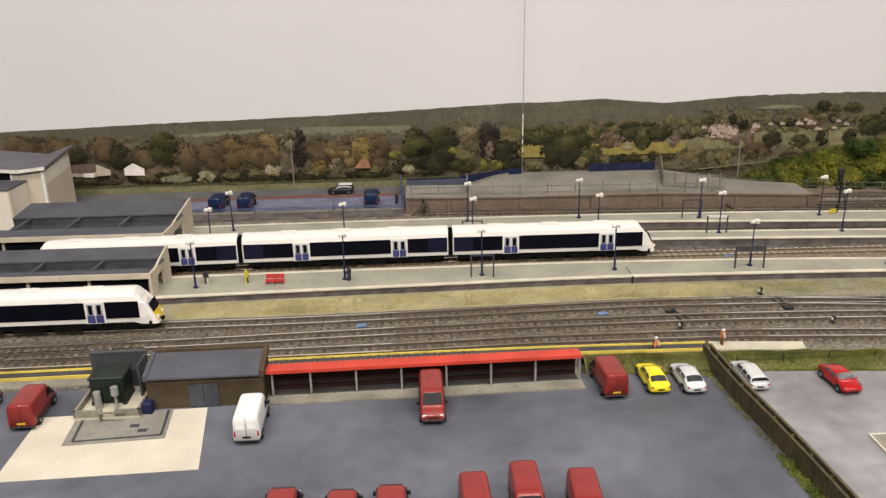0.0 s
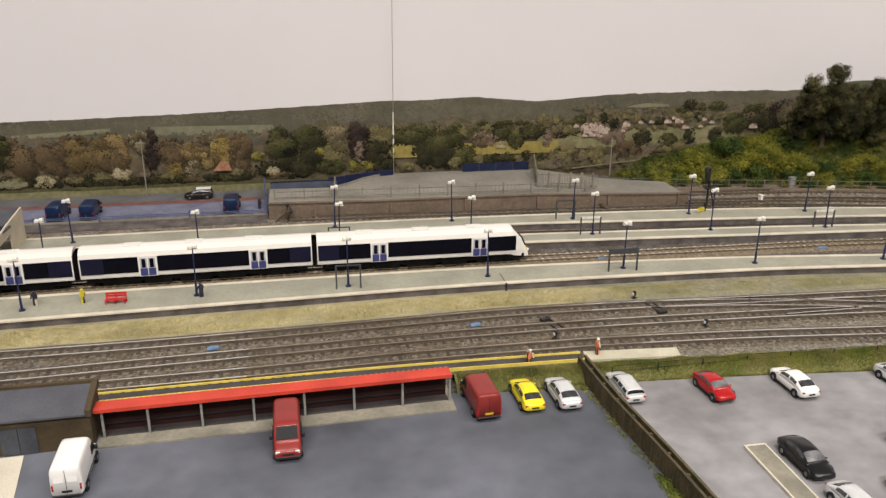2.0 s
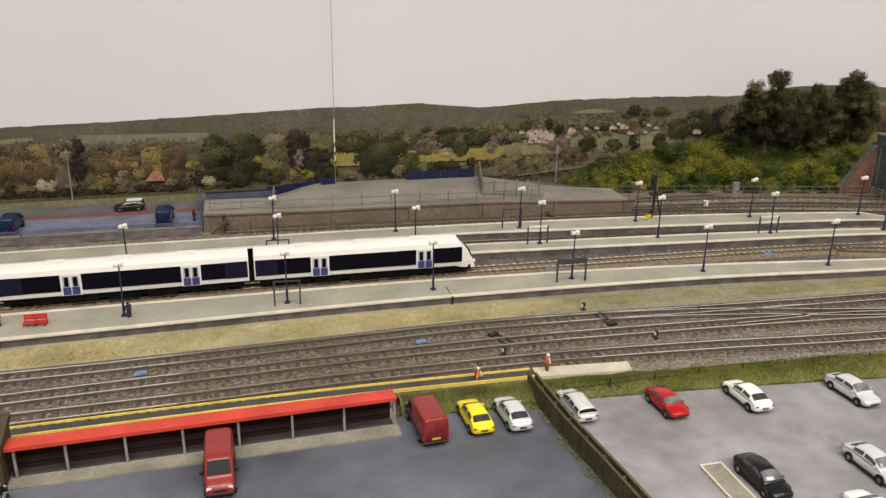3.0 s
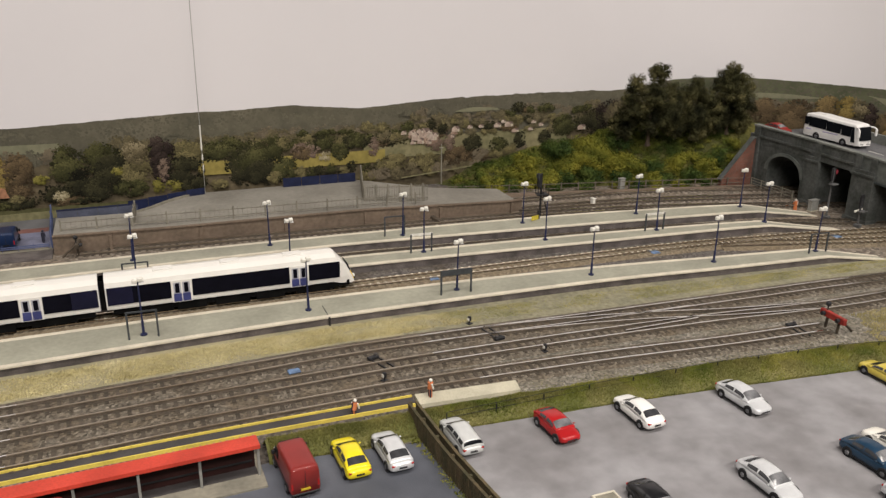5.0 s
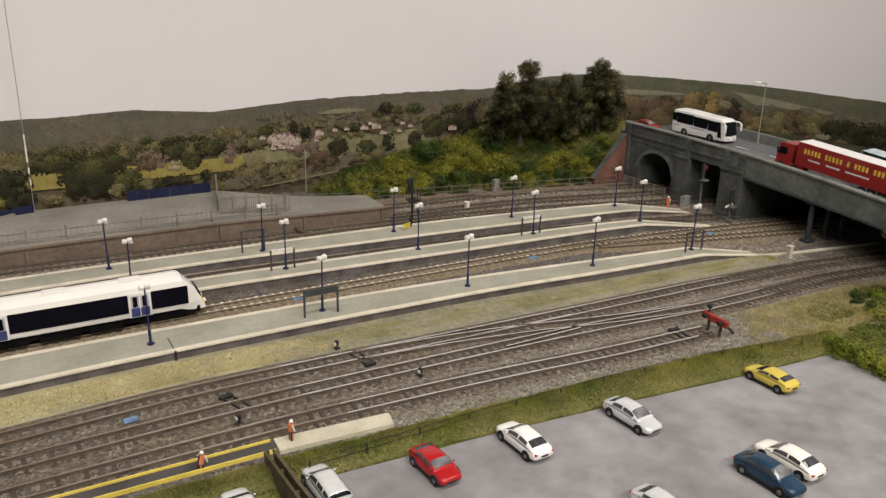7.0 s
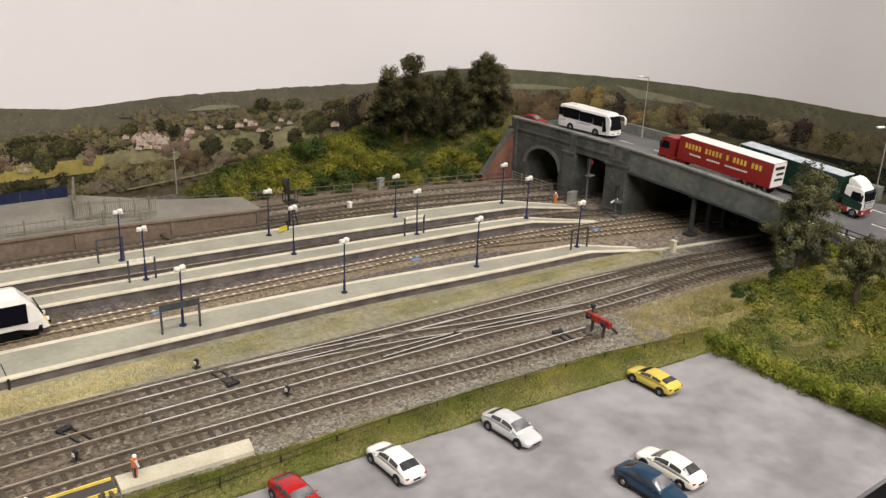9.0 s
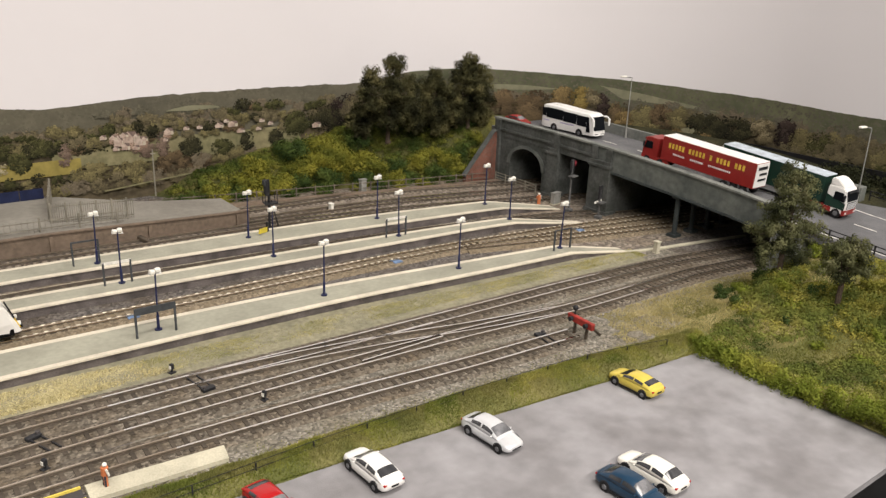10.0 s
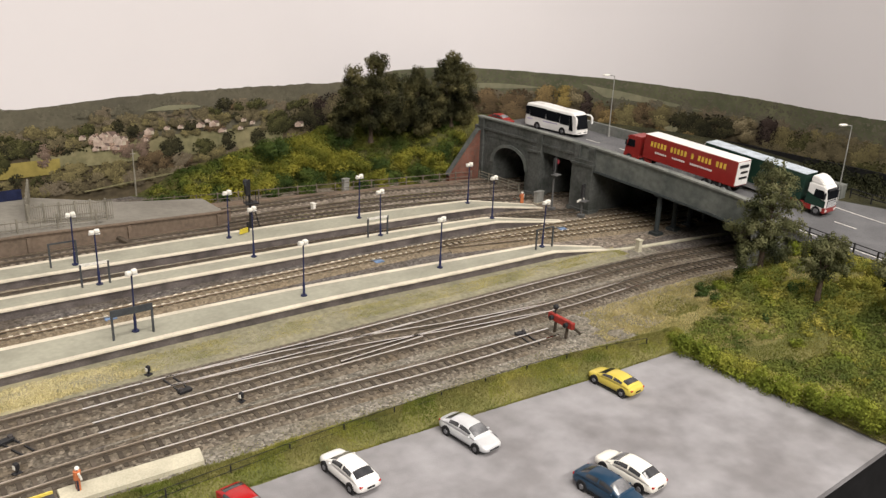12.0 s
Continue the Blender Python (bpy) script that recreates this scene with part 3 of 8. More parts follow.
def emat(name, cols, scale, scale2, var2=0.35, rough=0.9, island=0.5, detail=6.0):
    """A colour from the ramp for each separate shape, shifted by broad noise, with fine mottling."""
    m = bpy.data.materials.new(name)
    m.use_nodes = True
    nt = m.node_tree
    nd, ln = nt.nodes, nt.links
    b = nd["Principled BSDF"]
    b.inputs["Roughness"].default_value, b.inputs["Specular IOR Level"].default_value = rough, 0.15
    g, tc = nd.new("ShaderNodeNewGeometry"), nd.new("ShaderNodeTexCoord")
    n1, n2 = nd.new("ShaderNodeTexNoise"), nd.new("ShaderNodeTexNoise")
    for n, s in ((n1, scale), (n2, scale2)):
        n.inputs["Scale"].default_value, n.inputs["Detail"].default_value = s / S, detail
        ln.new(tc.outputs["Object"], n.inputs["Vector"])
    add = nd.new("ShaderNodeMath")
    add.operation = "ADD"
    off = nd.new("ShaderNodeMapRange")
    off.inputs[1].default_value, off.inputs[2].default_value = 0.3, 0.7
    off.inputs[3].default_value, off.inputs[4].default_value = -0.5 * island, 1 - 0.5 * island
    ln.new(n1.outputs["Fac"], off.inputs[0])
    half = nd.new("ShaderNodeMath")
    half.operation = "MULTIPLY"
    half.inputs[1].default_value = island
    ln.new(g.outputs["Random Per Island"], half.inputs[0])
    ln.new(half.outputs[0], add.inputs[0])
    ln.new(off.outputs[0], add.inputs[1])
    ramp = nd.new("ShaderNodeValToRGB")
    el = ramp.color_ramp.elements
    el[0].position, el[0].color = 0.0, (*cols[0], 1)
    el[1].position, el[1].color = 1.0, (*cols[-1], 1)
    for k, c in enumerate(cols[1:-1]):
        e = el.new((k + 1) / (len(cols) - 1))
        e.color = (*c, 1)
    ln.new(add.outputs[0], ramp.inputs[0])
    mp = nd.new("ShaderNodeMapRange")
    mp.inputs[1].default_value, mp.inputs[2].default_value = 0.32, 0.68
    mp.inputs[3].default_value, mp.inputs[4].default_value = 1 - 2 * var2, 1 + 2 * var2
    ln.new(n2.outputs["Fac"], mp.inputs[0])
    sc = nd.new("ShaderNodeVectorMath")
    sc.operation = "SCALE"
    ln.new(ramp.outputs[0], sc.inputs[0])
    ln.new(mp.outputs[0], sc.inputs["Scale"])
    ln.new(sc.outputs[0], b.inputs["Base Color"])
    return m


M_sky = mat("printed_sky", (0.66, 0.637, 0.652), 0.85, scale=0.006, var=0.02, var2=0.01, scale2=0.05, spec=0.2)
M_hill = emat("printed_far_hill", [(0.086, 0.080, 0.060), (0.106, 0.097, 0.070), (0.128, 0.115, 0.083)], 0.12, 0.7, 0.08)
M_hillr = emat("printed_green_hill", [(0.075, 0.082, 0.05), (0.098, 0.102, 0.06), (0.122, 0.122, 0.072)], 0.12, 0.7, 0.08)
M_wood = emat("printed_woodland", [(0.070, 0.058, 0.037), (0.10, 0.081, 0.050), (0.13, 0.103, 0.063)], 0.22, 1.1, 0.14)
M_field = emat("printed_green_field", [(0.16, 0.16, 0.105), (0.20, 0.19, 0.125)], 0.1, 1.0, 0.06)
M_rape = emat("printed_yellow_field", [(0.205, 0.168, 0.05), (0.271, 0.22, 0.065)], 0.25, 1.4, 0.08)
M_meadow = emat("printed_meadow", [(0.140, 0.133, 0.072), (0.175, 0.162, 0.088), (0.215, 0.19, 0.108)], 0.25, 1.4, 0.10)
M_lanegrass = emat("printed_dark_grass", [(0.050, 0.050, 0.024), (0.072, 0.070, 0.032), (0.095, 0.09, 0.042)], 0.3, 2.0, 0.12)
M_phouse = emat("printed_houses", [(0.28, 0.20, 0.16), (0.36, 0.28, 0.23), (0.46, 0.39, 0.33)], 0.4, 2.0, 0.15)
M_pwhite = mat("printed_white_walls", (0.74, 0.70, 0.65), 0.85, var=0.05, scale=0.6)
M_pcream = mat("printed_cream_walls", (0.42, 0.37, 0.29), 0.85, var=0.08, scale=0.6)
M_proof = emat("printed_roofs", [(0.13, 0.10, 0.09), (0.17, 0.12, 0.10)], 0.4, 2.0, 0.10)
M_ptile = emat("printed_tile_roof", [(0.26, 0.13, 0.075), (0.33, 0.17, 0.10)], 0.6, 2.0, 0.10)

# printing inks: darkest, middle and lightest tone of each foliage, from shade to light
SHADE_INKS = {
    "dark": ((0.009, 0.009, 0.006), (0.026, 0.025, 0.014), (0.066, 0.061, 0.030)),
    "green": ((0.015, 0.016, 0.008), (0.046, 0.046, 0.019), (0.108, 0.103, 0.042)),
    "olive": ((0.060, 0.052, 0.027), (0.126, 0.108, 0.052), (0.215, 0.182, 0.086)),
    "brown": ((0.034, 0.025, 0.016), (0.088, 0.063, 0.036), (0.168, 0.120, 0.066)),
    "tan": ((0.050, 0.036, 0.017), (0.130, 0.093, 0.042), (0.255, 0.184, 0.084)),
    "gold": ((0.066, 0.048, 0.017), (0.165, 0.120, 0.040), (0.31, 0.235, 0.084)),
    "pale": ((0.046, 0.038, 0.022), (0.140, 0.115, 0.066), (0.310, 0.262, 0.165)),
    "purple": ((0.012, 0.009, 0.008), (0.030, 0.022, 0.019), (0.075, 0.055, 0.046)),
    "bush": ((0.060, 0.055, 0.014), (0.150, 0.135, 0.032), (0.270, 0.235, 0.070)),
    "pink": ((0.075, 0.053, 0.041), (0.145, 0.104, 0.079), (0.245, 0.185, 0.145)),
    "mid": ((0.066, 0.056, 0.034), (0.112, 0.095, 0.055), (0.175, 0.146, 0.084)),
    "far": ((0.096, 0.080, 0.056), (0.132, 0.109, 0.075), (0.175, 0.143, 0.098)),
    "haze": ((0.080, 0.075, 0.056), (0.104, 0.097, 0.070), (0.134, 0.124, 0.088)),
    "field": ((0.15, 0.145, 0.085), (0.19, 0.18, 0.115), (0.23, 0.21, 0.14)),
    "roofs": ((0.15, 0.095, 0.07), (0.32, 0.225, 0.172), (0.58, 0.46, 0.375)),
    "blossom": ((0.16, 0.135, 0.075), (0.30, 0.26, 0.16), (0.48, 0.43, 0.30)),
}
WORDS = {"dark": "very dark trees", "green": "deep green trees", "olive": "olive green trees", "brown": "brown leafy trees", "tan": "tan autumn trees", "gold": "golden tan trees",
         "pale": "pale blossom trees", "purple": "dark purple-brown trees", "bush": "yellow-green bushes", "pink": "pinkish bare trees", "mid": "mid-distance green woods",
         "far": "hazy brown woods", "haze": "hazy tree tops on the far hill", "field": "pale green field patches", "blossom": "cream blossom bushes", "roofs": "pink and cream village gardens"}
M_shaded_print = bpy.data.materials.new("printed_shaded_foliage")
M_shaded_print.use_nodes = True
attr = M_shaded_print.node_tree.nodes.new("ShaderNodeAttribute")
attr.attribute_name = "ink_shade"
bs_ = M_shaded_print.node_tree.nodes["Principled BSDF"]
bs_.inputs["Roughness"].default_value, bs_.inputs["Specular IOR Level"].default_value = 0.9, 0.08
M_shaded_print.node_tree.links.new(attr.outputs["Color"], bs_.inputs["Base Color"])

backdrop = new("backdrop")
struct(backdrop, "curved printed backscene of pale sky over wooded hills", "backdrop")


def strip(name, top, low, m, d, s0=-88, s1=230, step=0.5):
    """A printed band whose upper and lower edges follow top(s) and low(s)."""
    n = int((s1 - s0) / step)
    vs, fs = [], []
    for i in range(n + 1):
        s = s0 + (s1 - s0) * i / n
        vs += [bpt(s, low(s), d), bpt(s, max(top(s), low(s) + 0.01), d)]
    for i in range(n):
        fs.append((2 * i, 2 * i + 2, 2 * i + 3, 2 * i + 1))
    ob = new(name, data_mesh(name, vs, fs, m))
    ob.parent = backdrop
    return ob


def fz(s, f, k):
    return noise.noise((s * f, k, 0.3))


strip("sky_sheet", lambda s: 75.0, lambda s: -2.0, M_sky, -0.06, step=0.6)
SKY = [(-90, 9.4), (-52, 10.2), (-41, 10.5), (-30, 10.85), (-15, 11.15), (-1, 11.5), (14, 12.1), (25, 12.6), (32, 12.6), (39, 12.9), (45, 12.3), (49, 12.0), (54.5, 12.35), (60, 12.7), (66, 12.8), (80, 12.9), (90, 12.6), (95, 13.2), (100, 14.2), (106, 14.6), (113, 14.65), (124, 14.25), (135, 13.95), (145, 13.6), (155, 13.5), (165, 13.25), (174, 13.3), (200, 12.0), (230, 11.0)]
def skyline(s):
    return float(np.interp(s, [p[0] for p in SKY], [p[1] for p in SKY])) + 0.07 * fz(s, 0.6, 1) + 0.06 * fz(s, 2.2, 2) + (0.35 * max(0.0, fz(s, 0.42, 7)) + 0.1 * fz(s, 1.4, 8)) * sstep(58, 66, s) * sstep(98, 92, s)
strip("far_hill", skyline, lambda s: 0.0, M_hill, 0.003, -88, 100, step=0.2)
strip("far_hill", skyline, lambda s: 0.0, M_hillr, 0.003, 100, 230, step=0.2)
strip("hill_field", lambda s: 9.05 + 0.05 * (s + 26), lambda s: 8.4 + 0.055 * (s + 26), M_field, 0.027, -26, -13)
strip("hill_field", lambda s: 9.75 - 0.01 * (s + 7), lambda s: 8.4, M_field, 0.027, -7.5, 9.5)
strip("hill_field", lambda s: 12.8 - 0.115 * (s - 131) + 0.1 * fz(s, 0.3, 1), lambda s: 11.2 - 0.03 * (s - 131) + 1.6 * sstep(134, 130, s), M_field, 0.027, 130, 149, 0.25)
strip("hill_field", lambda s: 12.0 + 0.4 * math.sin(math.pi * (s - 108) / 16), lambda s: 12.0 - 0.4 * math.sin(math.pi * (s - 108) / 16), M_field, 0.027, 108, 124)

DABS = collections.defaultdict(list)
depth = np.full(90, 0.035)
rng = np.random.default_rng(3)


def layer(s, w, thick):
    """How far out of the sheet the next shape lies, so that it covers those it overlaps."""
    i, j = int((s - w + 100) / 4), int((s + w + 100) / 4) + 1
    d = depth[max(0, i):j].max() + 0.0004
    depth[max(0, i):j] = d + thick
    return d


def wood(kind, s0, s1, z0, z1, grain=1.0, dens=42, thick=0.004):
    """A printed tree or thicket: round leaf clumps, each a spray of small dabs, with lit tops and shaded undersides put
    into their colour.
    """
    c, w, m, h = (s0 + s1) / 2, (s1 - s0) / 2, (z0 + z1) / 2, (z1 - z0) / 2
    r0 = min(w, h)
    n = int(min(70, max(4, 1.7 * w * h / (0.42 * r0) ** 2)))
    a, q = rng.random(n) * 6.283, np.sqrt(rng.random(n))
    rl = r0 * (0.24 + 0.26 * rng.random(n))
    lc = np.stack([c + np.cos(a) * q * np.maximum(w - rl * 0.9, 0.1), m + np.sin(a) * q * np.maximum(h - rl * 0.9, 0.1)], 1)
    order = np.argsort(-lc[:, 1])
    d0 = layer(c, w, thick)
    # dark dabs behind: the crown's inner shade put into the colour
    k = int(3.14 * w * h * 0.7 * dens * 0.35)
    a, q = rng.random(k) * 6.283, np.sqrt(rng.random(k)) * 0.86
    DABS[kind].append(np.stack([c + np.cos(a) * q * w, m + np.sin(a) * q * h, d0 + 0.1 * thick * rng.random(k), 0.16 * grain * (0.7 + 0.6 * rng.random(k)), 0.12 + 0.12 * rng.random(k)], 1))
    for j, i in enumerate(order):
        k = max(10, int(3.14 * rl[i] ** 2 * dens))
        a, q = rng.random(k) * 6.283, np.sqrt(rng.random(k)) * (1 + 0.18 * rng.normal(size=k))
        u, v = np.cos(a) * q, np.sin(a) * q
        # dabs get lighter upwards and to the left, as if sunlit
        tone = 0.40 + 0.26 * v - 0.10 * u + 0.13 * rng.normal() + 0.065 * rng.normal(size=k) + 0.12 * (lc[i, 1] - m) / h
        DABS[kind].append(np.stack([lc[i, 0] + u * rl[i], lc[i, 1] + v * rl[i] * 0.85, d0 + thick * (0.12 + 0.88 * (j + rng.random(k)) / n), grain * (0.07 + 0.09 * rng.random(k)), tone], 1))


def row(kinds, s0, s1, gap, z0, z1, wide, jig=0.5, grain=0.9):
    """A belt of printed trees side by side."""
    for s in np.arange(s0, s1, gap):
        k = kinds[int(rng.integers(len(kinds)))]
        w, b, t = wide * (0.7 + 0.6 * rng.random()), z0 + jig * rng.normal() * 0.3, z1 + jig * rng.normal() * 0.5
        c = s + gap * 0.4 * rng.normal()
        wood(k, c - w, c + w, b, max(t, b + 0.7), grain, 34, 0.002)


# tree tops on the far hill
n = 14000
s = rng.uniform(-88, 225, n)
top = np.interp(s, [p[0] for p in SKY], [p[1] for p in SKY])
z = top - 0.12 - (top - 7.5) * rng.random(n)
DABS["haze"].append(np.stack([s, z, 0.012 + 0.012 * rng.random(n), 0.10 + 0.16 * rng.random(n), 0.45 + 0.07 * rng.normal(size=n) + 0.30 * np.sin(s * 0.23 + z) * np.sin(z * 2.1 + s * 0.08)], 1))
strip("wood_band", lambda s: float(np.interp(s, [-90, -40, 20, 60, 90, 105, 130, 160, 230], [6.8, 7.2, 7.0, 6.4, 7.0, 9.0, 9.6, 9.6, 9.0])) + 0.4 * fz(s, 0.2, 4), lambda s: 0.0, M_wood, 0.031, step=0.25)
# middle distance: belts of soft woods
row(("far", "far", "haze", "brown"), -88, 20, 2.2, 6.6, 9.0, 1.7)
row(("far", "brown", "far"), -88, -25, 2.4, 5.6, 8.8, 1.8)
row(("far", "mid", "haze"), 16, 60, 1.9, 8.2, 10.0, 1.5)
row(("mid", "far", "mid"), 20, 62, 1.7, 7.6, 9.3, 1.3)
row(("mid", "mid", "green", "olive"), 24, 60, 1.8, 6.2, 8.7, 1.5)
row(("far", "haze", "mid"), 56, 100, 2.0, 10.2, 11.4, 1.3)
row(("mid", "far", "mid"), 56, 96, 1.8, 9.0, 10.6, 1.3)
row(("mid", "olive", "mid", "far"), 54, 96, 1.8, 8.0, 9.8, 1.2)
row(("haze", "haze", "far"), 104, 225, 2.4, 9.2, 11.6, 1.8)
row(("far", "mid", "olive"), 112, 225, 2.2, 8.4, 10.6, 1.8)
depth[:] = np.maximum(depth, 0.02)
D0 = float(depth.max()) + 0.001
strip("meadow", lambda s: 7.4 + 0.2 * fz(s, 0.1, 6) + 0.004 * (s - 50), lambda s: 4.6, M_meadow, D0, 49, 82)
strip("yellow_field", lambda s: 5.95 + 0.1 * fz(s, 0.3, 2) + 0.3 * sstep(30, 27, s), lambda s: 4.1, M_rape, D0 + 0.001, 26, 52.2)
depth[:] = D0 + 0.002
strip("hill_field", lambda s: 10.75 + 0.5 * abs(math.sin(math.pi * (s - 63) / 7.2)) ** 0.5 + 0.1 * fz(s, 0.5, 3), lambda s: 10.75 - 0.1 * math.sin(math.pi * (s - 63) / 7.2), M_field, D0, 63, 70.2, 0.2)
row(("green", "dark", "green", "olive"), 14, 60, 1.6, 6.3, 8.9, 1.6)
row(("green", "dark", "brown"), 18, 56, 2.1, 6.3, 7.9, 1.3)
row(("green", "mid", "olive"), 40, 60, 2.3, 8.4, 9.7, 1.2)
row(("dark", "mid", "olive"), 60, 82, 2.5, 8.5, 9.9, 0.9)
row(("mid", "green", "brown"), 60, 90, 3.4, 9.6, 10.8, 1.0)
# left part, over the back lane
row(("olive", "brown"), -88, -54, 4.0, 3.0, 9.4, 2.8)
row(("brown", "far", "brown"), -54, -42, 2.6, 6.0, 9.8, 2.2)
wood("brown", -53.2, -47.0, 4.5, 10.0)
wood("brown", -48.5, -42.4, 4.5, 9.8)
wood("dark", -43.4, -40.0, 3.8, 7.9)
wood("brown", -41.0, -34.0, 4.4, 9.5)
wood("dark", -37.4, -33.0, 3.6, 8.2)
wood("brown", -34.0, -29.5, 3.6, 8.0)
wood("green", -30.9, -25.8, 3.6, 10.2)
wood("brown", -27.4, -22.0, 2.5, 8.0)
wood("brown", -23.5, -18.5, 2.5, 8.6)
wood("tan", -19.6, -13.8, 2.9, 9.3)
wood("tan", -15.8, -10.4, 3.2, 9.7)
wood("brown", -15.0, -10.6, 2.5, 6.9)
wood("purple", -9.2, -6.4, 3.2, 9.8)
wood("pale", -10.9, -7.8, 5.9, 9.6)
wood("brown", -7.3, -2.0, 3.5, 8.5)
wood("tan", -3.8, -0.3, 3.9, 8.0)
wood("gold", -0.1, 4.0, 3.8, 9.0)
wood("brown", 2.4, 6.6, 2.2, 8.9)
wood("tan", -2.4, 2.2, 3.4, 6.4)
wood("green", 7.8, 12.8, 3.8, 9.6)
wood("green", 11.8, 17.0, 4.6, 9.8)
wood("dark", 9.4, 16.4, 1.6, 6.8)
wood("dark", 6.0, 10.4, 2.0, 4.6)
row(("dark", "green", "dark", "brown"), -46, 12, 1.7, 1.5, 3.0, 1.6)
row(("olive", "mid", "dark"), -44, -8, 2.0, 2.0, 3.4, 1.4)
wood("dark", -18.2, -11.0, 0.9, 2.7)
wood("dark", -11.8, -4.6, 0.9, 2.8)
wood("field", -30.0, -24.6, 1.5, 2.9)
for s, z, w, h, kind in ((-22.6, 2.4, 1.5, 1.15, "blossom"), (-12.2, 3.2, 1.7, 1.0, "blossom"), (-4.7, 3.5, 1.3, 1.35, "gold"), (-2.4, 3.5, 1.4, 1.5, "pale"), (8.9, 2.9, 1.2, 0.75, "blossom"), (-9.0, 3.0, 1.0, 0.45, "pink"), (-5.6, 2.6, 1.0, 0.5, "olive"), (3.9, 2.9, 1.2, 0.6, "olive")):
    wood(kind, s - w, s + w, z - h, z + h, 0.8)
# middle part, over the yard
wood("dark", 12.6, 18.6, 2.6, 8.2)
wood("green", 23.4, 30.2, 5.6, 8.8)
wood("bush", 5.9, 8.0, 4.5, 5.8)
wood("bush", 15.1, 17.4, 4.9, 6.2)
wood("olive", 22.6, 27.2, 5.6, 9.4)
wood("olive", 16.4, 20.6, 2.8, 8.0)
wood("purple", 19.7, 23.4, 3.4, 10.6)
wood("pale", 16.6, 20.2, 6.0, 10.0)
wood("pink", 20.8, 22.4, 3.6, 7.2, 0.8)
wood("dark", 21.6, 27.2, 2.6, 7.4)
wood("green", 14.6, 20.0, 1.9, 4.6)
wood("bush", 19.7, 21.8, 2.0, 4.5, 0.8)
wood("bush", 21.5, 24.1, 2.3, 4.0, 0.8)
wood("dark", 23.4, 27.4, 1.8, 4.2)
wood("dark", 29.0, 35.4, 1.9, 7.6)
wood("green", 29.8, 38.0, 3.4, 8.6)
wood("dark", 31.6, 38.6, 1.8, 6.0)
wood("green", 35.5, 39.8, 2.3, 6.0)
wood("olive", 34.9, 37.9, 2.0, 4.0, 0.8)
wood("olive", 27.0, 30.0, 2.0, 3.6)
wood("pink", 38.2, 42.8, 5.1, 7.9, 0.8)
wood("brown", 38.4, 41.4, 5.0, 7.4)
wood("blossom", 42.3, 44.3, 4.6, 6.4, 0.8)
wood("green", 44.0, 47.0, 4.6, 7.6)
wood("pink", 49.6, 51.4, 4.5, 8.1, 0.8)
row(("olive", "dark", "green"), 38, 54, 1.4, 2.7, 4.4, 1.1)
wood("olive", 51.2, 56.2, 2.6, 5.5)
wood("olive", 55.4, 61.2, 2.4, 5.1)
wood("brown", 60.8, 65.8, 2.6, 5.9)
wood("brown", 63.5, 69.0, 2.6, 5.2)
row(("far", "olive", "mid"), 50, 94, 1.9, 1.2, 3.6, 1.6)
row(("far", "far", "olive"), 66, 94, 2.0, 3.4, 5.2, 1.6)
row(("olive", "mid", "brown"), 51, 82, 1.5, 7.0, 8.3, 0.9)
for s0, s1, z0, z1, kind in ((58.2, 61.4, 4.9, 7.6, "pink"), (61.2, 63.2, 4.9, 8.6, "pink"), (64.1, 67.8, 4.4, 7.4, "dark"), (68.3, 71.8, 4.3, 6.9, "green"), (72.6, 75.0, 4.4, 7.5, "dark"), (76.9, 79.6, 4.6, 7.5, "dark"), (78.9, 83.6, 5.6, 9.8, "green"), (83.0, 89.6, 5.6, 10.6, "dark"), (72.0, 74.8, 10.1, 11.9, "dark"), (76.2, 79.8, 9.9, 11.5, "green"), (66.9, 70.0, 7.7, 9.3, "dark"), (86.6, 92.4, 6.0, 11.8, "purple"), (60.2, 62.0, 7.4, 9.4, "dark"), (79.0, 84.2, 6.6, 9.6, "green"), (55.6, 58.4, 6.3, 8.7, "roofs"), (57.6, 60.4, 5.9, 8.5, "roofs"), (62.2, 63.6, 7.2, 8.6, "roofs"), (88, 95, 6, 11.4, "mid"), (52.8, 55.0, 6.6, 8.4, "olive"), (65.4, 68.4, 8.4, 9.8, "mid"), (74.8, 77.4, 8.2, 9.6, "mid")):
    wood(kind, s0, s1, z0, z1, 0.9)
# right part, beyond the bridge
row(("olive", "brown", "mid"), 96, 114, 2.6, 5.5, 11.2, 2.2)
wood("brown", 112.6, 118.5, 6.2, 12.0)
wood("brown", 117.0, 123.4, 6.2, 12.2)
wood("tan", 122.2, 126.6, 8.4, 12.9)
wood("gold", 125.4, 129.0, 8.6, 13.0)
wood("purple", 129.4, 132.0, 7.8, 12.3)
wood("pale", 127.6, 130.6, 9.2, 12.5)
wood("brown", 131.6, 135.8, 6.0, 11.2)
wood("olive", 134.8, 139.4, 5.6, 11.2)
wood("tan", 132.4, 136.0, 6.2, 9.6)
wood("brown", 138.0, 141.8, 6.8, 11.4)
wood("olive", 140.6, 144.6, 6.8, 11.2)
wood("dark", 143.2, 150.2, 6.0, 10.8)
wood("dark", 147.4, 154.0, 6.6, 11.0)
wood("field", 143.2, 145.2, 7.1, 8.0)
wood("purple", 156.4, 160.4, 6.4, 11.8)
wood("pale", 153.2, 157.3, 7.2, 11.0)
wood("olive", 159.6, 164.2, 6.4, 10.6)
row(("green", "mid", "olive"), 161, 225, 3.0, 6.4, 10.6, 2.6)
row(("olive", "mid", "green"), 160, 225, 3.2, 5.6, 8.4, 2.4)
wood("bush", 163.6, 167.0, 5.7, 7.2)
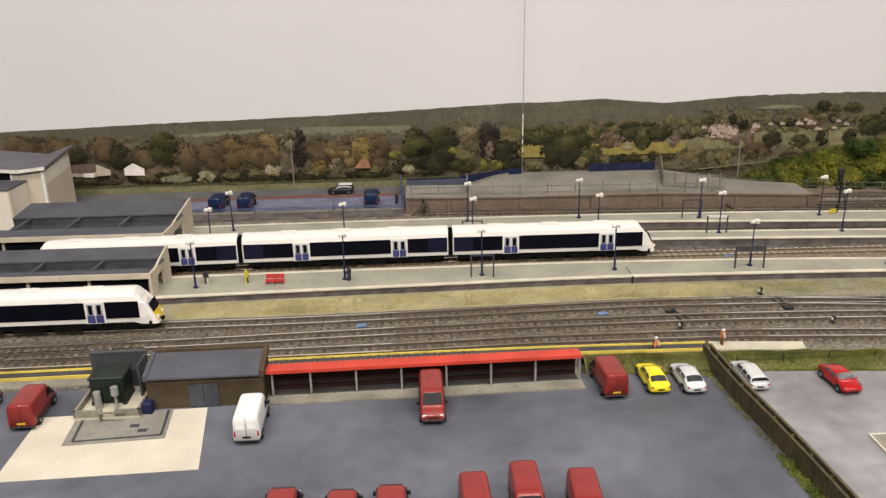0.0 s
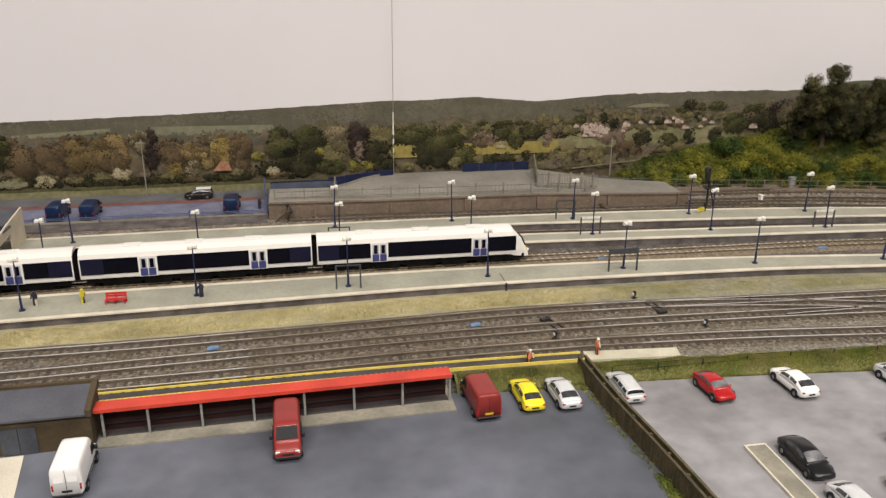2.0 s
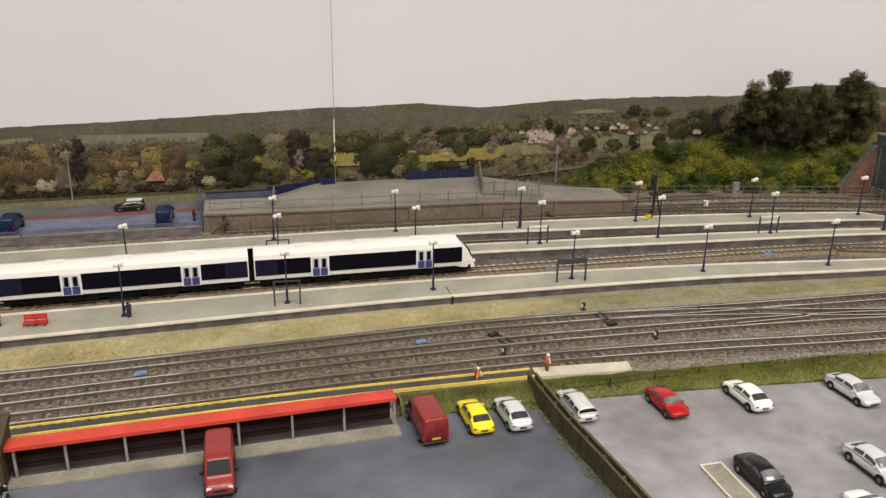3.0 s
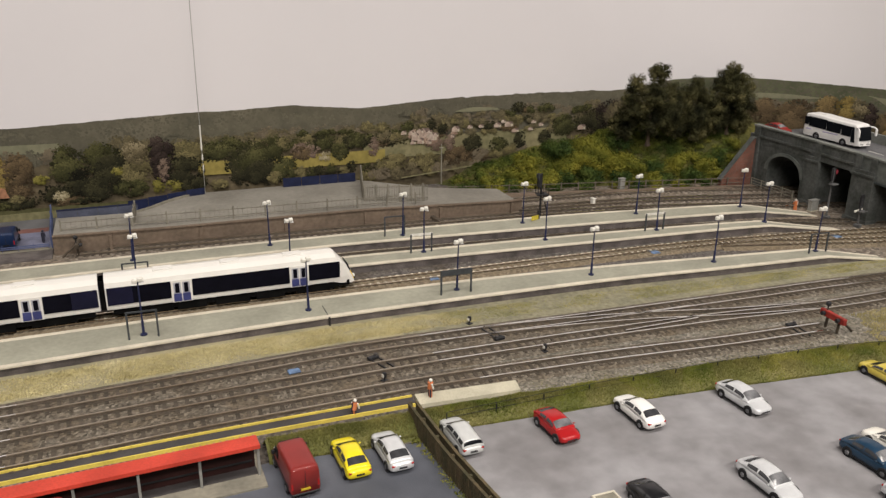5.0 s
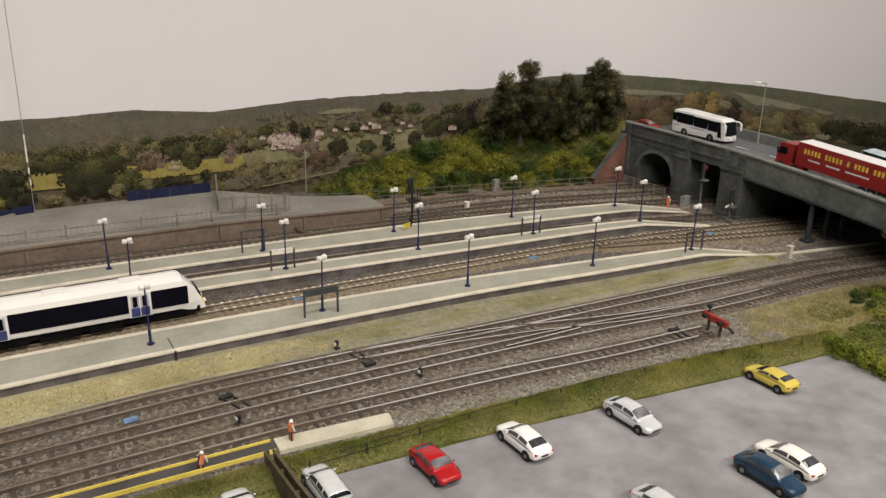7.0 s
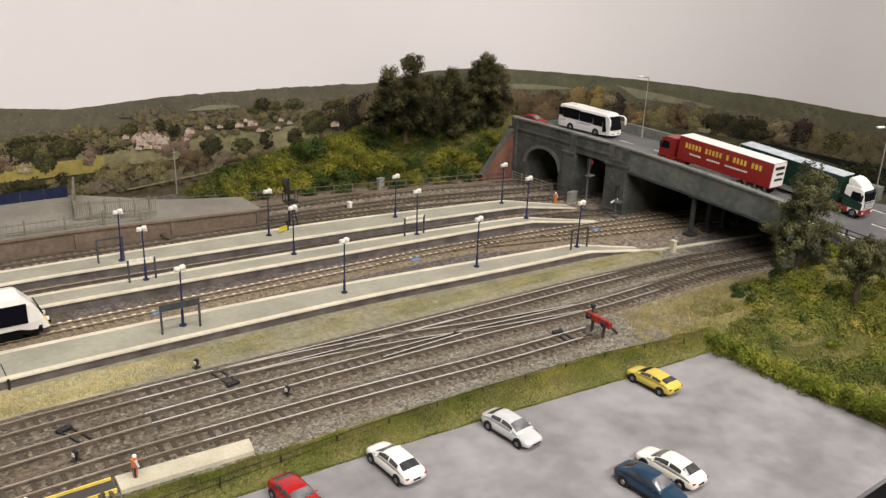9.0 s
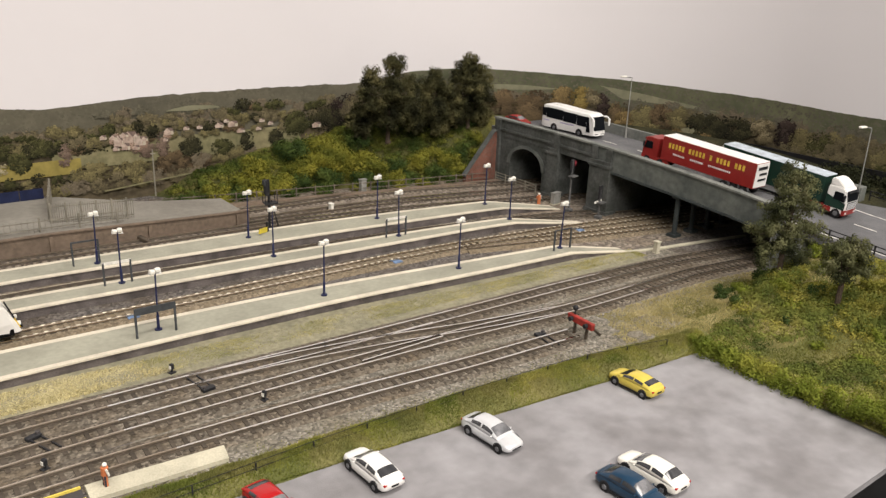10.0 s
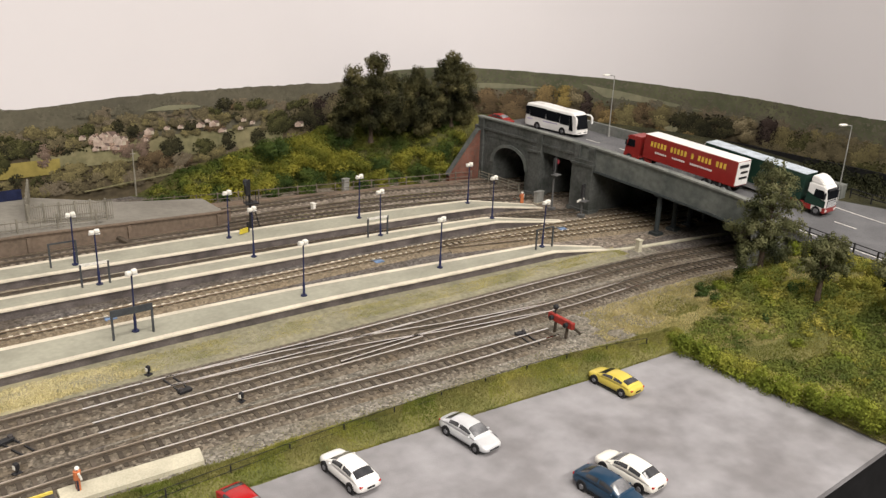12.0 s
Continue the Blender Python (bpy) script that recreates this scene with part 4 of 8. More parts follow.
row(("olive", "green", "tan"), 132, 154, 2.8, 4.6, 7.6, 2.0)
row(("dark", "dark", "purple"), 154, 225, 3.2, 1.5, 6.0, 2.8)
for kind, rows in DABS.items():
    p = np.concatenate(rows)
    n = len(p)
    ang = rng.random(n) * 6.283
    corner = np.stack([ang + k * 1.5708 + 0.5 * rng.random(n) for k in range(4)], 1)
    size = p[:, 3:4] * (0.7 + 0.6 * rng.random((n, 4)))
    ob = new("printed_" + kind + "_foliage", data_mesh("printed_foliage", bpts(p[:, :1] + np.cos(corner) * size, p[:, 1:2] + np.sin(corner) * size * 0.85, p[:, 2:3] + 0 * size).reshape(-1, 3), np.arange(4 * n).reshape(-1, 4), M_shaded_print))
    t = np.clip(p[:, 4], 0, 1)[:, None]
    a, b, c = (np.array(q) for q in SHADE_INKS[kind])
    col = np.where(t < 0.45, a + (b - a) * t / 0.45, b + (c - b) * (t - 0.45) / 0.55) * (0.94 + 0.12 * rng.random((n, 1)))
    ink_shade = ob.data.color_attributes.new("ink_shade", "FLOAT_COLOR", "POINT")
    ink_shade.data.foreach_set("color", np.repeat(np.concatenate([col, np.ones((n, 1))], 1), 4, axis=0).astype(np.float32).ravel())
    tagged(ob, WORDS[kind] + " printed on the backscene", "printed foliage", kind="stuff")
D1 = float(depth.max()) + 0.01


def printed_shape(name, m, d, *pts):
    ob = new(name, data_mesh(name, [bpt(a, b, d) for a, b in pts], [tuple(range(len(pts)))], m))
    ob.parent = backdrop


terrace = 0.0


def printed_house(s, z, w, h, m=None):
    """A small printed house: a gabled wall and a roof slope beside it."""
    global terrace
    terrace += 0.0021
    d = float(depth[int((s + 100) / 4)]) + 0.004 + terrace
    printed_shape("printed_house", m or M_phouse, d, (s - w, z), (s + w * 0.4, z), (s + w * 0.4, z + 0.55 * h), (s - w * 0.3, z + h), (s - w, z + 0.6 * h))
    printed_shape("printed_house", M_pcream, d, (s + w * 0.45, z), (s + w, z), (s + w, z + 0.5 * h), (s + w * 0.45, z + 0.5 * h))
    printed_shape("printed_roof", M_proof, d + 0.001, (s - w * 0.3, z + h), (s + w * 0.4, z + 0.52 * h), (s + w * 1.1, z + 0.5 * h), (s + w * 0.8, z + 0.95 * h))


# houses: a white gable, a long grey roof with cream walls, an orange roof, and the far village
DH = D1 - 0.004
printed_shape("printed_house", M_pwhite, DH, (-34.9, 3.1), (-31.8, 3.0), (-31.8, 4.1), (-33.4, 5.0), (-34.9, 4.2))
printed_shape("printed_house", M_pcream, DH, (-43.4, 3.1), (-39.2, 3.0), (-39.2, 3.8), (-43.4, 3.8))
printed_shape("printed_house", M_pcream, DH, (-39.15, 3.1), (-37.0, 3.2), (-37.0, 4.0), (-38.8, 4.9), (-39.15, 4.8))
printed_shape("printed_roof", M_proof, DH + 0.001, (-43.6, 3.7), (-39.6, 3.5), (-38.9, 5.1), (-43.0, 5.0))
printed_shape("printed_house", M_pwhite, DH + 0.0015, (-41.2, 3.0), (-39.6, 2.9), (-39.6, 3.6), (-41.2, 3.6))
printed_shape("printed_roof", M_ptile, DH, (0.5, 3.2), (3.1, 3.2), (2.7, 4.5), (1.6, 4.6))
for s, z, w, h in ((56.9, 6.9, 0.7, 1.4), (58.2, 7.2, 0.9, 1.5), (59.4, 6.8, 0.7, 1.2), (57.6, 6.4, 0.5, 0.9), (55.0, 7.9, 0.4, 0.6), (63.1, 7.8, 0.6, 0.9), (65.4, 8.2, 0.4, 0.5), (69.9, 8.1, 0.6, 0.7), (71.8, 8.1, 0.7, 0.8), (72.9, 7.2, 0.6, 0.6), (75.5, 7.3, 0.4, 0.5), (84.5, 6.9, 0.7, 0.8), (67.2, 8.2, 0.4, 0.5), (77.3, 7.9, 0.4, 0.5), (56.2, 7.8, 0.4, 0.6), (57.5, 8.0, 0.5, 0.6), (59.0, 7.7, 0.4, 0.6), (60.0, 7.3, 0.35, 0.6), (56.4, 6.4, 0.4, 0.6), (58.8, 6.3, 0.45, 0.6), (62.6, 7.0, 0.3, 0.5), (70.9, 8.7, 0.4, 0.5), (76.0, 8.4, 0.4, 0.5)):
    printed_house(s, z, w, h)
strip("footpath", lambda s: 1.68 + 0.085 * (s - 55), lambda s: 1.5 + 0.085 * (s - 55), M_meadow, D1 + 0.005, 54.5, 66)
strip("grass_foreground", lambda s: 1.55 + 0.2 * fz(s, 0.12, 8) + 0.2 * fz(s, 0.9, 8), lambda s: -1.0, M_lanegrass, D1 + 0.005, -88, 27)
strip("lane_grass", lambda s: 1.1 + 0.15 * fz(s, 0.2, 8), lambda s: -1.0, M_meadow, D1 + 0.008, -88, 10)

# ---- vehicles ----
M_tyre = mat("black_tyre", (0.015, 0.015, 0.016), 0.7)
M_hub = mat("grey_hub", (0.20, 0.20, 0.21), 0.35, 0.6)
M_glass = mat("dark_window_glass", (0.006, 0.007, 0.009), 0.3, var=0.02, spec=0.08)
# pale blotches painted in for reflections and the interior behind the glass
M_glassp = mat("glazing_painted_glints", (0.035, 0.036, 0.04), 0.08, tint=(0.24, 0.24, 0.25), scale=0.8, spec=0.6)
M_glassd = mat("smoky_plastic_glazing", (0.045, 0.046, 0.05), 0.1, var=0.15, scale=1.5, spec=0.6)
M_dark = mat("black_plastic", (0.02, 0.02, 0.022), 0.5)
M_lampw = mat("clear_headlight", (0.7, 0.7, 0.68), 0.15)
M_lampr = mat("red_tail_light", (0.35, 0.02, 0.02), 0.25)
M_plate = mat("yellow_plate", (0.65, 0.47, 0.04), 0.5)
M_white = mat("white_paint", (0.74, 0.73, 0.71), 0.35, var=0.03, scale=0.4, var2=0.012, coat=0.3)


def paint(name, col, rough=0.35, metal=0.0):
    return mat(name, col, rough, metal, var=0.05, scale=0.7, var2=0.02, coat=0.35)


M_redvan = paint("post_red_paint", (0.215, 0.024, 0.021), 0.42)
M_redcar = paint("bright_red_paint", (0.36, 0.014, 0.016), 0.25)
M_yellow = paint("bright_yellow_paint", (0.75, 0.62, 0.02), 0.3)
M_dull = paint("dull_yellow_paint", (0.55, 0.44, 0.08), 0.35)
M_silver = paint("silver_paint", (0.62, 0.63, 0.645), 0.3, 0.25)
M_grey = paint("light_grey_paint", (0.56, 0.57, 0.565), 0.35, 0.15)
M_blackcar = paint("black_paint", (0.012, 0.012, 0.014), 0.3)
M_navy = paint("deep_blue_paint", (0.015, 0.04, 0.075), 0.3)
M_ivory = paint("ivory_paint", (0.76, 0.735, 0.67), 0.3)
M_blue = paint("dark_blue_paint", (0.008, 0.021, 0.065), 0.3)


def wheel(root, x, y, r, w):
    bm = bmesh.new()
    rod(bm, (x, y - w / 2, r), (x, y + w / 2, r), r, n=14)
    ob = part("wheel", bm, M_tyre, root)
    s = 1 if y > 0 else -1
    bm = bmesh.new()
    rod(bm, (x, y + s * w * 0.4, r), (x, y + s * (w / 2 + 0.03), r), r * 0.6, r * 0.5, n=10)
    part("hub", bm, M_hub, ob, "grey wheel hub")


def ring(x, w, z0, z1, z2, top):
    """A car's cross-section: sill z0, shoulder z1, crown z2, with top the share of the width that is flat."""
    return [(x, -w * 0.93, z0), (x, -w, (z0 + z1) / 2), (x, -w * 0.95, z1), (x, -w * top, z2), (x, w * top, z2), (x, w * 0.95, z1), (x, w, (z0 + z1) / 2), (x, w * 0.93, z0)]


def plate(bm, quad, t=0.03):
    """A thin pane on four corners, standing proud along its normal."""
    a, b, c, d = (Vector(q) for q in quad)
    n = (b - a).cross(d - a).normalized() * t
    vs = [bm.verts.new(p - n * 0.5) for p in (a, b, c, d)] + [bm.verts.new(p + n) for p in (a, b, c, d)]
    for f in ((0, 1, 2, 3), (7, 6, 5, 4), (0, 4, 5, 1), (1, 5, 6, 2), (2, 6, 7, 3), (3, 7, 4, 0)):
        bm.faces.new([vs[i] for i in f])
    return bm


def shell(x, hw, z0, z1, p=0.42, taper=0.12, n=18):
    """A rounded cross-section of a vehicle body."""
    zc, hz = (z0 + z1) / 2, (z1 - z0) / 2
    pts = []
    for i in range(n):
        a = 2 * math.pi * (i + 0.5) / n
        u, v = math.cos(a), math.sin(a)
        y, z = math.copysign(abs(u) ** p, u), math.copysign(abs(v) ** p, v)
        pts.append((x, hw * y * (1 - taper * max(0.0, z)), zc + hz * z))
    return pts


def stations(keys, step=0.16):
    """Smooth in-between stations: rows of x and other sizes."""
    out = []
    xs = [r[0] for r in keys]
    for a, b in zip(keys, keys[1:]):
        m = max(1, int((b[0] - a[0]) / step))
        i = keys.index(a)
        p0, p3 = keys[max(0, i - 1)], keys[min(len(keys) - 1, i + 2)]
        for q in range(m):
            t = q / m
            out.append([0.5 * (2 * w1 + (w2 - w0) * t + (2 * w0 - 5 * w1 + 4 * w2 - w3) * t * t + (3 * w1 - w0 - 3 * w2 + w3) * t ** 3) if c else w1 + (w2 - w1) * t for c, (w0, w1, w2, w3) in enumerate(zip(p0, a, b, p3))])
    out.append(list(keys[-1]))
    return out


def saloon(x, y, head, body, label, group="cars in the car park", estate=False, low=0.0, glass=None, z=0.19, L=4.5):
    """A car, nose along +x of its own axes."""
    glass = glass or M_glassp
    root = thing("car", x, y, z, head, label, "car", group)
    k, d = L / 4.5, -low
    keys = [(-2.26, 0.60, 0.46, 0.78), (-2.2, 0.76, 0.36, 0.88), (-2.05, 0.84, 0.28, 0.95), (-1.5, 0.89, 0.22, 0.98), (-0.5, 0.90, 0.21, 0.97), (0.6, 0.90, 0.21, 0.95), (1.2, 0.89, 0.22, 0.90), (1.75, 0.86, 0.24, 0.81), (2.08, 0.79, 0.28, 0.72), (2.22, 0.66, 0.34, 0.64), (2.27, 0.50, 0.40, 0.58)]
    b = part("body", loft(bmesh.new(), [shell(r[0] * k, *r[1:]) for r in stations(keys)]), body, root, smooth=True)
    top = [(-1.95, 0.97), (-1.6, 1.13), (-1.15, 1.34 + d), (-0.6, 1.43 + d), (-0.1, 1.44 + d), (0.3, 1.39 + d), (0.75, 1.20 + d * 0.6), (1.25, 0.93)]
    if estate:
        top = [(-2.16, 0.99), (-2.08, 1.2), (-1.9, 1.36 + d), (-1.2, 1.42 + d), (-0.6, 1.45 + d), (-0.1, 1.45 + d), (0.3, 1.40 + d), (0.75, 1.20 + d * 0.6), (1.25, 0.93)]
    tx, tz = [r[0] for r in stations(top, 0.1)], [r[1] for r in stations(top, 0.1)]
    def cab(xx, a, out=0.0):
        zt = float(np.interp(xx, tx, tz))
        u, v = math.cos(a * math.pi), max(0.0, math.sin(a * math.pi))
        zz = (zt - 0.84) * v ** 0.62
        return (xx * k, math.copysign(abs(u) ** 0.5, u) * (0.82 + out) * (1 - 0.36 * zz), 0.84 + zz + out * v)
    def pane(nm, x0, x1, a0, a1, m, lab):
        bm = bmesh.new()
        loft(bm, [[cab(x0 + (x1 - x0) * q / 6, a0 + (a1 - a0) * w / 6, 0.012) for w in range(7)] for q in range(7)], closed=False, caps=False)
        return part(nm, bm, m, root, lab, smooth=True)
    part("cabin", loft(bmesh.new(), [[cab(xx, w / 18) for w in range(19)] for xx in tx]), body, root, smooth=True)
    pane("windscreen", 0.44, 1.1, 0.24, 0.76, glass, "glossy windscreen")
    if estate:
        pane("rear_window", -2.13, -1.98, 0.2, 0.8, M_glass, "dark rear window")
    else:
        pane("rear_window", -1.72, -1.2, 0.26, 0.74, M_glassd, "dark rear window")
    for s in (-1, 1):
        for x0, x1 in ((-0.26, 0.72), (-1.22 if not estate else -1.1, -0.38)) + (((-1.9, -1.25),) if estate else ()):
            pane("side_window", x0, x1, 0.055 if s > 0 else 0.945, 0.2 if s > 0 else 0.8, M_glassd, "dark side window")
        part("headlight", box(bmesh.new(), 2.0 * k, 2.17 * k, s * 0.52 - 0.14, s * 0.52 + 0.14, 0.52, 0.62, 0.03), M_lampw, b, "clear headlight")
        part("tail_light", box(bmesh.new(), -2.24 * k, -2.1 * k, s * 0.62 - 0.13, s * 0.62 + 0.13, 0.68, 0.82, 0.03), M_lampr, b, "red tail light")
        part("door_mirror", box(bmesh.new(), 0.72, 0.84, s * 0.9 - 0.07, s * 0.9 + 0.07, 0.88, 0.97, 0.03), body, b)
        part("sill", box(bmesh.new(), -1.0 * k, 1.0 * k, s * 0.86 - 0.04, s * 0.86 + 0.04, 0.2, 0.3), M_dark, b, "dark sill")
        for wx in (-1.36 * k, 1.38 * k):
            bm = bmesh.new()
            rod(bm, (wx, s * 0.7, 0.34), (wx, s * 0.907, 0.34), 0.39, n=16)
            part("wheel_arch", bm, M_dark, b, "dark wheel arch")
            wheel(root, wx, s * 0.815, 0.31, 0.2)
    part("front_grille", box(bmesh.new(), 2.15 * k, 2.285 * k, -0.42, 0.42, 0.40, 0.52, 0.02), M_dark, root, "dark grille")
    part("number_plate", box(bmesh.new(), -2.29 * k, -2.2 * k, -0.26, 0.26, 0.54, 0.66), M_dark, b, "plain dark plate")
    return root


def van(x, y, head, body, label, group="vans in the car park", L=5.0, h=2.25, z=0.21):
    root = thing("van", x, y, z, head, label, "van", group)
    w, e = 0.98, L / 2
    keys = [(-e, 0.90, 0.36, h - 0.12), (-e + 0.08, 0.96, 0.32, h - 0.03), (-e + 0.3, w, 0.29, h), (-0.5, w, 0.28, h + 0.01), (0.5, w, 0.28, h), (0.95, w * 0.99, 0.28, h - 0.07), (1.25, w * 0.985, 0.28, h - 0.34), (e - 0.85, w * 0.97, 0.29, 1.30), (e - 0.55, w * 0.96, 0.31, 1.14), (e - 0.16, w * 0.91, 0.34, 0.98), (e - 0.03, w * 0.80, 0.40, 0.84), (e, w * 0.62, 0.46, 0.74)]
    b = part("body", loft(bmesh.new(), [shell(r[0], r[1], r[2], r[3], 0.3, 0.10, 22) for r in stations(keys, 0.2)]), body, root, smooth=True)
    part("windscreen", plate(bmesh.new(), [(e - 0.86, -0.74, 1.36), (e - 0.86, 0.74, 1.36), (1.12, 0.68, h - 0.2), (1.12, -0.68, h - 0.2)], 0.05), M_glass, root, "dark windscreen")
    for s in (-1, 1):
        q = [(0.45, s * 0.965, 1.30), (1.5, s * 0.95, 1.30), (1.15, s * 0.90, 1.86), (0.5, s * 0.915, 1.86)]
        part("side_window", plate(bmesh.new(), q if s < 0 else q[::-1], 0.03), M_glass, root, "dark side window")
        q = [(-e - 0.005, s * 0.12, 1.35), (-e - 0.005, s * 0.72, 1.35), (-e + 0.04, s * 0.66, 1.85), (-e + 0.04, s * 0.12, 1.85)]
        if body is M_white:
            part("rear_panel", plate(bmesh.new(), q if s < 0 else q[::-1], 0.03), body, root)
        part("headlight", box(bmesh.new(), e - 0.22, e - 0.04, s * 0.64 - 0.16, s * 0.64 + 0.16, 0.68, 0.92, 0.04), M_lampw, b, "clear headlight")
        part("tail_light", box(bmesh.new(), -e - 0.02, -e + 0.1, s * 0.83 - 0.06, s * 0.83 + 0.06, 0.75, 1.2, 0.02), M_lampr, b, "red tail light")
        part("door_mirror", box(bmesh.new(), 1.2, 1.36, s * 1.08 - 0.1, s * 1.08 + 0.1, 1.2, 1.5, 0.03), M_dark, b, "black door mirror")
        part("side_strip", box(bmesh.new(), -e + 0.4, e - 1.0, s * 0.985 - 0.012, s * 0.985 + 0.012, 0.72, 0.82), M_dark, b, "dark rubbing strip")
        for wx in (-1.45, 1.62):
            bm = bmesh.new()
            rod(bm, (wx, s * 0.75, 0.36), (wx, s * 0.992, 0.36), 0.42, n=16)
            part("wheel_arch", bm, M_dark, b, "dark wheel arch")
            wheel(root, wx, s * 0.89, 0.34, 0.22)
    part("rear_door_seam", box(bmesh.new(), -e - 0.015, -e + 0.03, -0.015, 0.015, 0.5, h - 0.25), M_dark, b)
    part("number_plate", box(bmesh.new(), -e - 0.035, -e + 0.02, -0.3, 0.3, 0.62, 0.76), M_plate if body is M_redvan else M_dark, b, "plain plate")
    part("front_bumper", box(bmesh.new(), e - 0.22, e + 0.03, -0.86, 0.86, 0.3, 0.56, 0.06), M_dark, root, "dark bumper")
    part("rear_bumper", box(bmesh.new(), -e - 0.06, -e + 0.1, -0.9, 0.9, 0.3, 0.46, 0.04), M_dark, root, "dark bumper")
    part("grille", box(bmesh.new(), e - 0.08, e + 0.012, -0.4, 0.4, 0.62, 0.76), M_dark, root)
    return root


# dark car park
van(-19.6, 79.1, 94, M_redvan, "red delivery van with a yellow plate beside the walled enclosure")
van(-24.1, 79.5, 94, M_redvan, "red delivery van at the end of the row")
van(-2.15, 76.15, 92, M_white, "white high-roofed van parked beside the brown hut", h=2.45)
van(11.3, 77.9, -89, M_redvan, "red delivery van facing away from the cycle shelter")
van(25.55, 80.75, 94, M_redvan, "red delivery van with a yellow plate beside the verge")
for vx, vy, hd in ((1.9, 64.4, 90), (5.6, 64.0, 88), (8.6, 64.3, 90), (13.8, 63.9, -88), (17.0, 64.9, -90), (20.5, 63.9, -92)):
    van(vx, vy, hd, M_redvan, "red delivery van in the front row of the car park", "red vans in the front row")
saloon(29.25, 80.9, 92, M_yellow, "bright yellow saloon car with dark windows", glass=M_glass)
saloon(32.05, 80.7, 92, M_silver, "silver saloon car beside the dividing fence", glass=M_glass)
# pale car park
saloon(37.1, 80.8, 91, M_grey, "light grey estate car close to the dividing fence", estate=True)
saloon(44.0, 79.65, -86, M_redcar, "red sports coupe with a glossy windscreen", low=0.12, L=4.0)
saloon(50.6, 79.3, 92, M_white, "white saloon car parked along the grass verge")
saloon(59.25, 78.25, -86, M_silver, "silver saloon car parked along the grass verge")
saloon(72.8, 77.4, 91, M_dull, "dull yellow coupe in the corner of the car park", low=0.12, L=4.2, glass=M_glass)
saloon(45.4, 69.6, -89, M_blackcar, "black saloon car beside the planted island")
saloon(53.6, 69.2, -88, M_silver, "silver saloon car in the middle of the car park", "cars in the middle row")
saloon(45.5, 64.3, -88, M_silver, "silver saloon car in the middle row of the car park", "cars in the middle row")
saloon(50.0, 64.7, 92, M_white, "white saloon car in the front row of the car park", "cars in the front row")
saloon(62.1, 68.8, -87, M_navy, "deep blue saloon car close beside a white one", "cars in the middle row")
saloon(64.6, 69.3, 92, M_ivory, "ivory white coupe close beside a blue car", "cars in the middle row")
saloon(60.5, 63.9, -88, M_silver, "silver saloon car in the front row of the car park", "cars in the front row")

# road vehicles on the bridge: a slope along -y
def on_road(name, x, y, head, label, cat):
    ob = thing(name, x, y, road_z(y) + 0.03, head, label, cat)
    tilt = math.degrees(math.atan2(road_z(y + 5) - road_z(y - 5), 10.0)) * math.sin(math.radians(head))
    ob.matrix_basis = pose(x * S, y * S, (road_z(y) + 0.03) * S, 0, 0, head) @ pose(0, 0, 0, 0, -tilt, 0)
    return ob


coach = thing("coach", 114.1, 124.6, road_z(122.5) - 0.02, -88, "white touring coach with dark tinted windows on the bridge", "coach")
def cr(x, w, z0, z1, lean=0.0):
    """A coach's cross-section; lean tips its upper part back."""
    p = [(-w * 0.97, z0), (-w, 0.9), (-w, 1.7), (-w * 0.97, z1 - 0.5), (-w * 0.94, z1 - 0.2), (-w * 0.86, z1 - 0.06), (-w * 0.7, z1), (w * 0.7, z1), (w * 0.86, z1 - 0.06), (w * 0.94, z1 - 0.2), (w * 0.97, z1 - 0.5), (w, 1.7), (w, 0.9), (w * 0.97, z0)]
    return [(x - lean * max(0.0, z - 1.0) / 2.4, y, z) for y, z in p]
bm = loft(bmesh.new(), [cr(-4.95, 1.16, 0.55, 3.42, -0.2), cr(-4.75, 1.3, 0.42, 3.54, -0.12), cr(-4.3, 1.36, 0.38, 3.62), cr(-2.2, 1.37, 0.38, 3.64), cr(-0.4, 1.37, 0.38, 3.54), cr(1.2, 1.37, 0.38, 3.44), cr(3.0, 1.37, 0.38, 3.42), cr(4.0, 1.36, 0.4, 3.38, 0.08), cr(4.6, 1.33, 0.42, 3.3, 0.3), cr(4.95, 1.26, 0.46, 3.2, 0.5), cr(5.1, 1.12, 0.5, 3.1, 0.6)])
b = part("body", bm, M_white, coach)
M_lilac = mat("lilac_lettering", (0.40, 0.36, 0.52), 0.5)
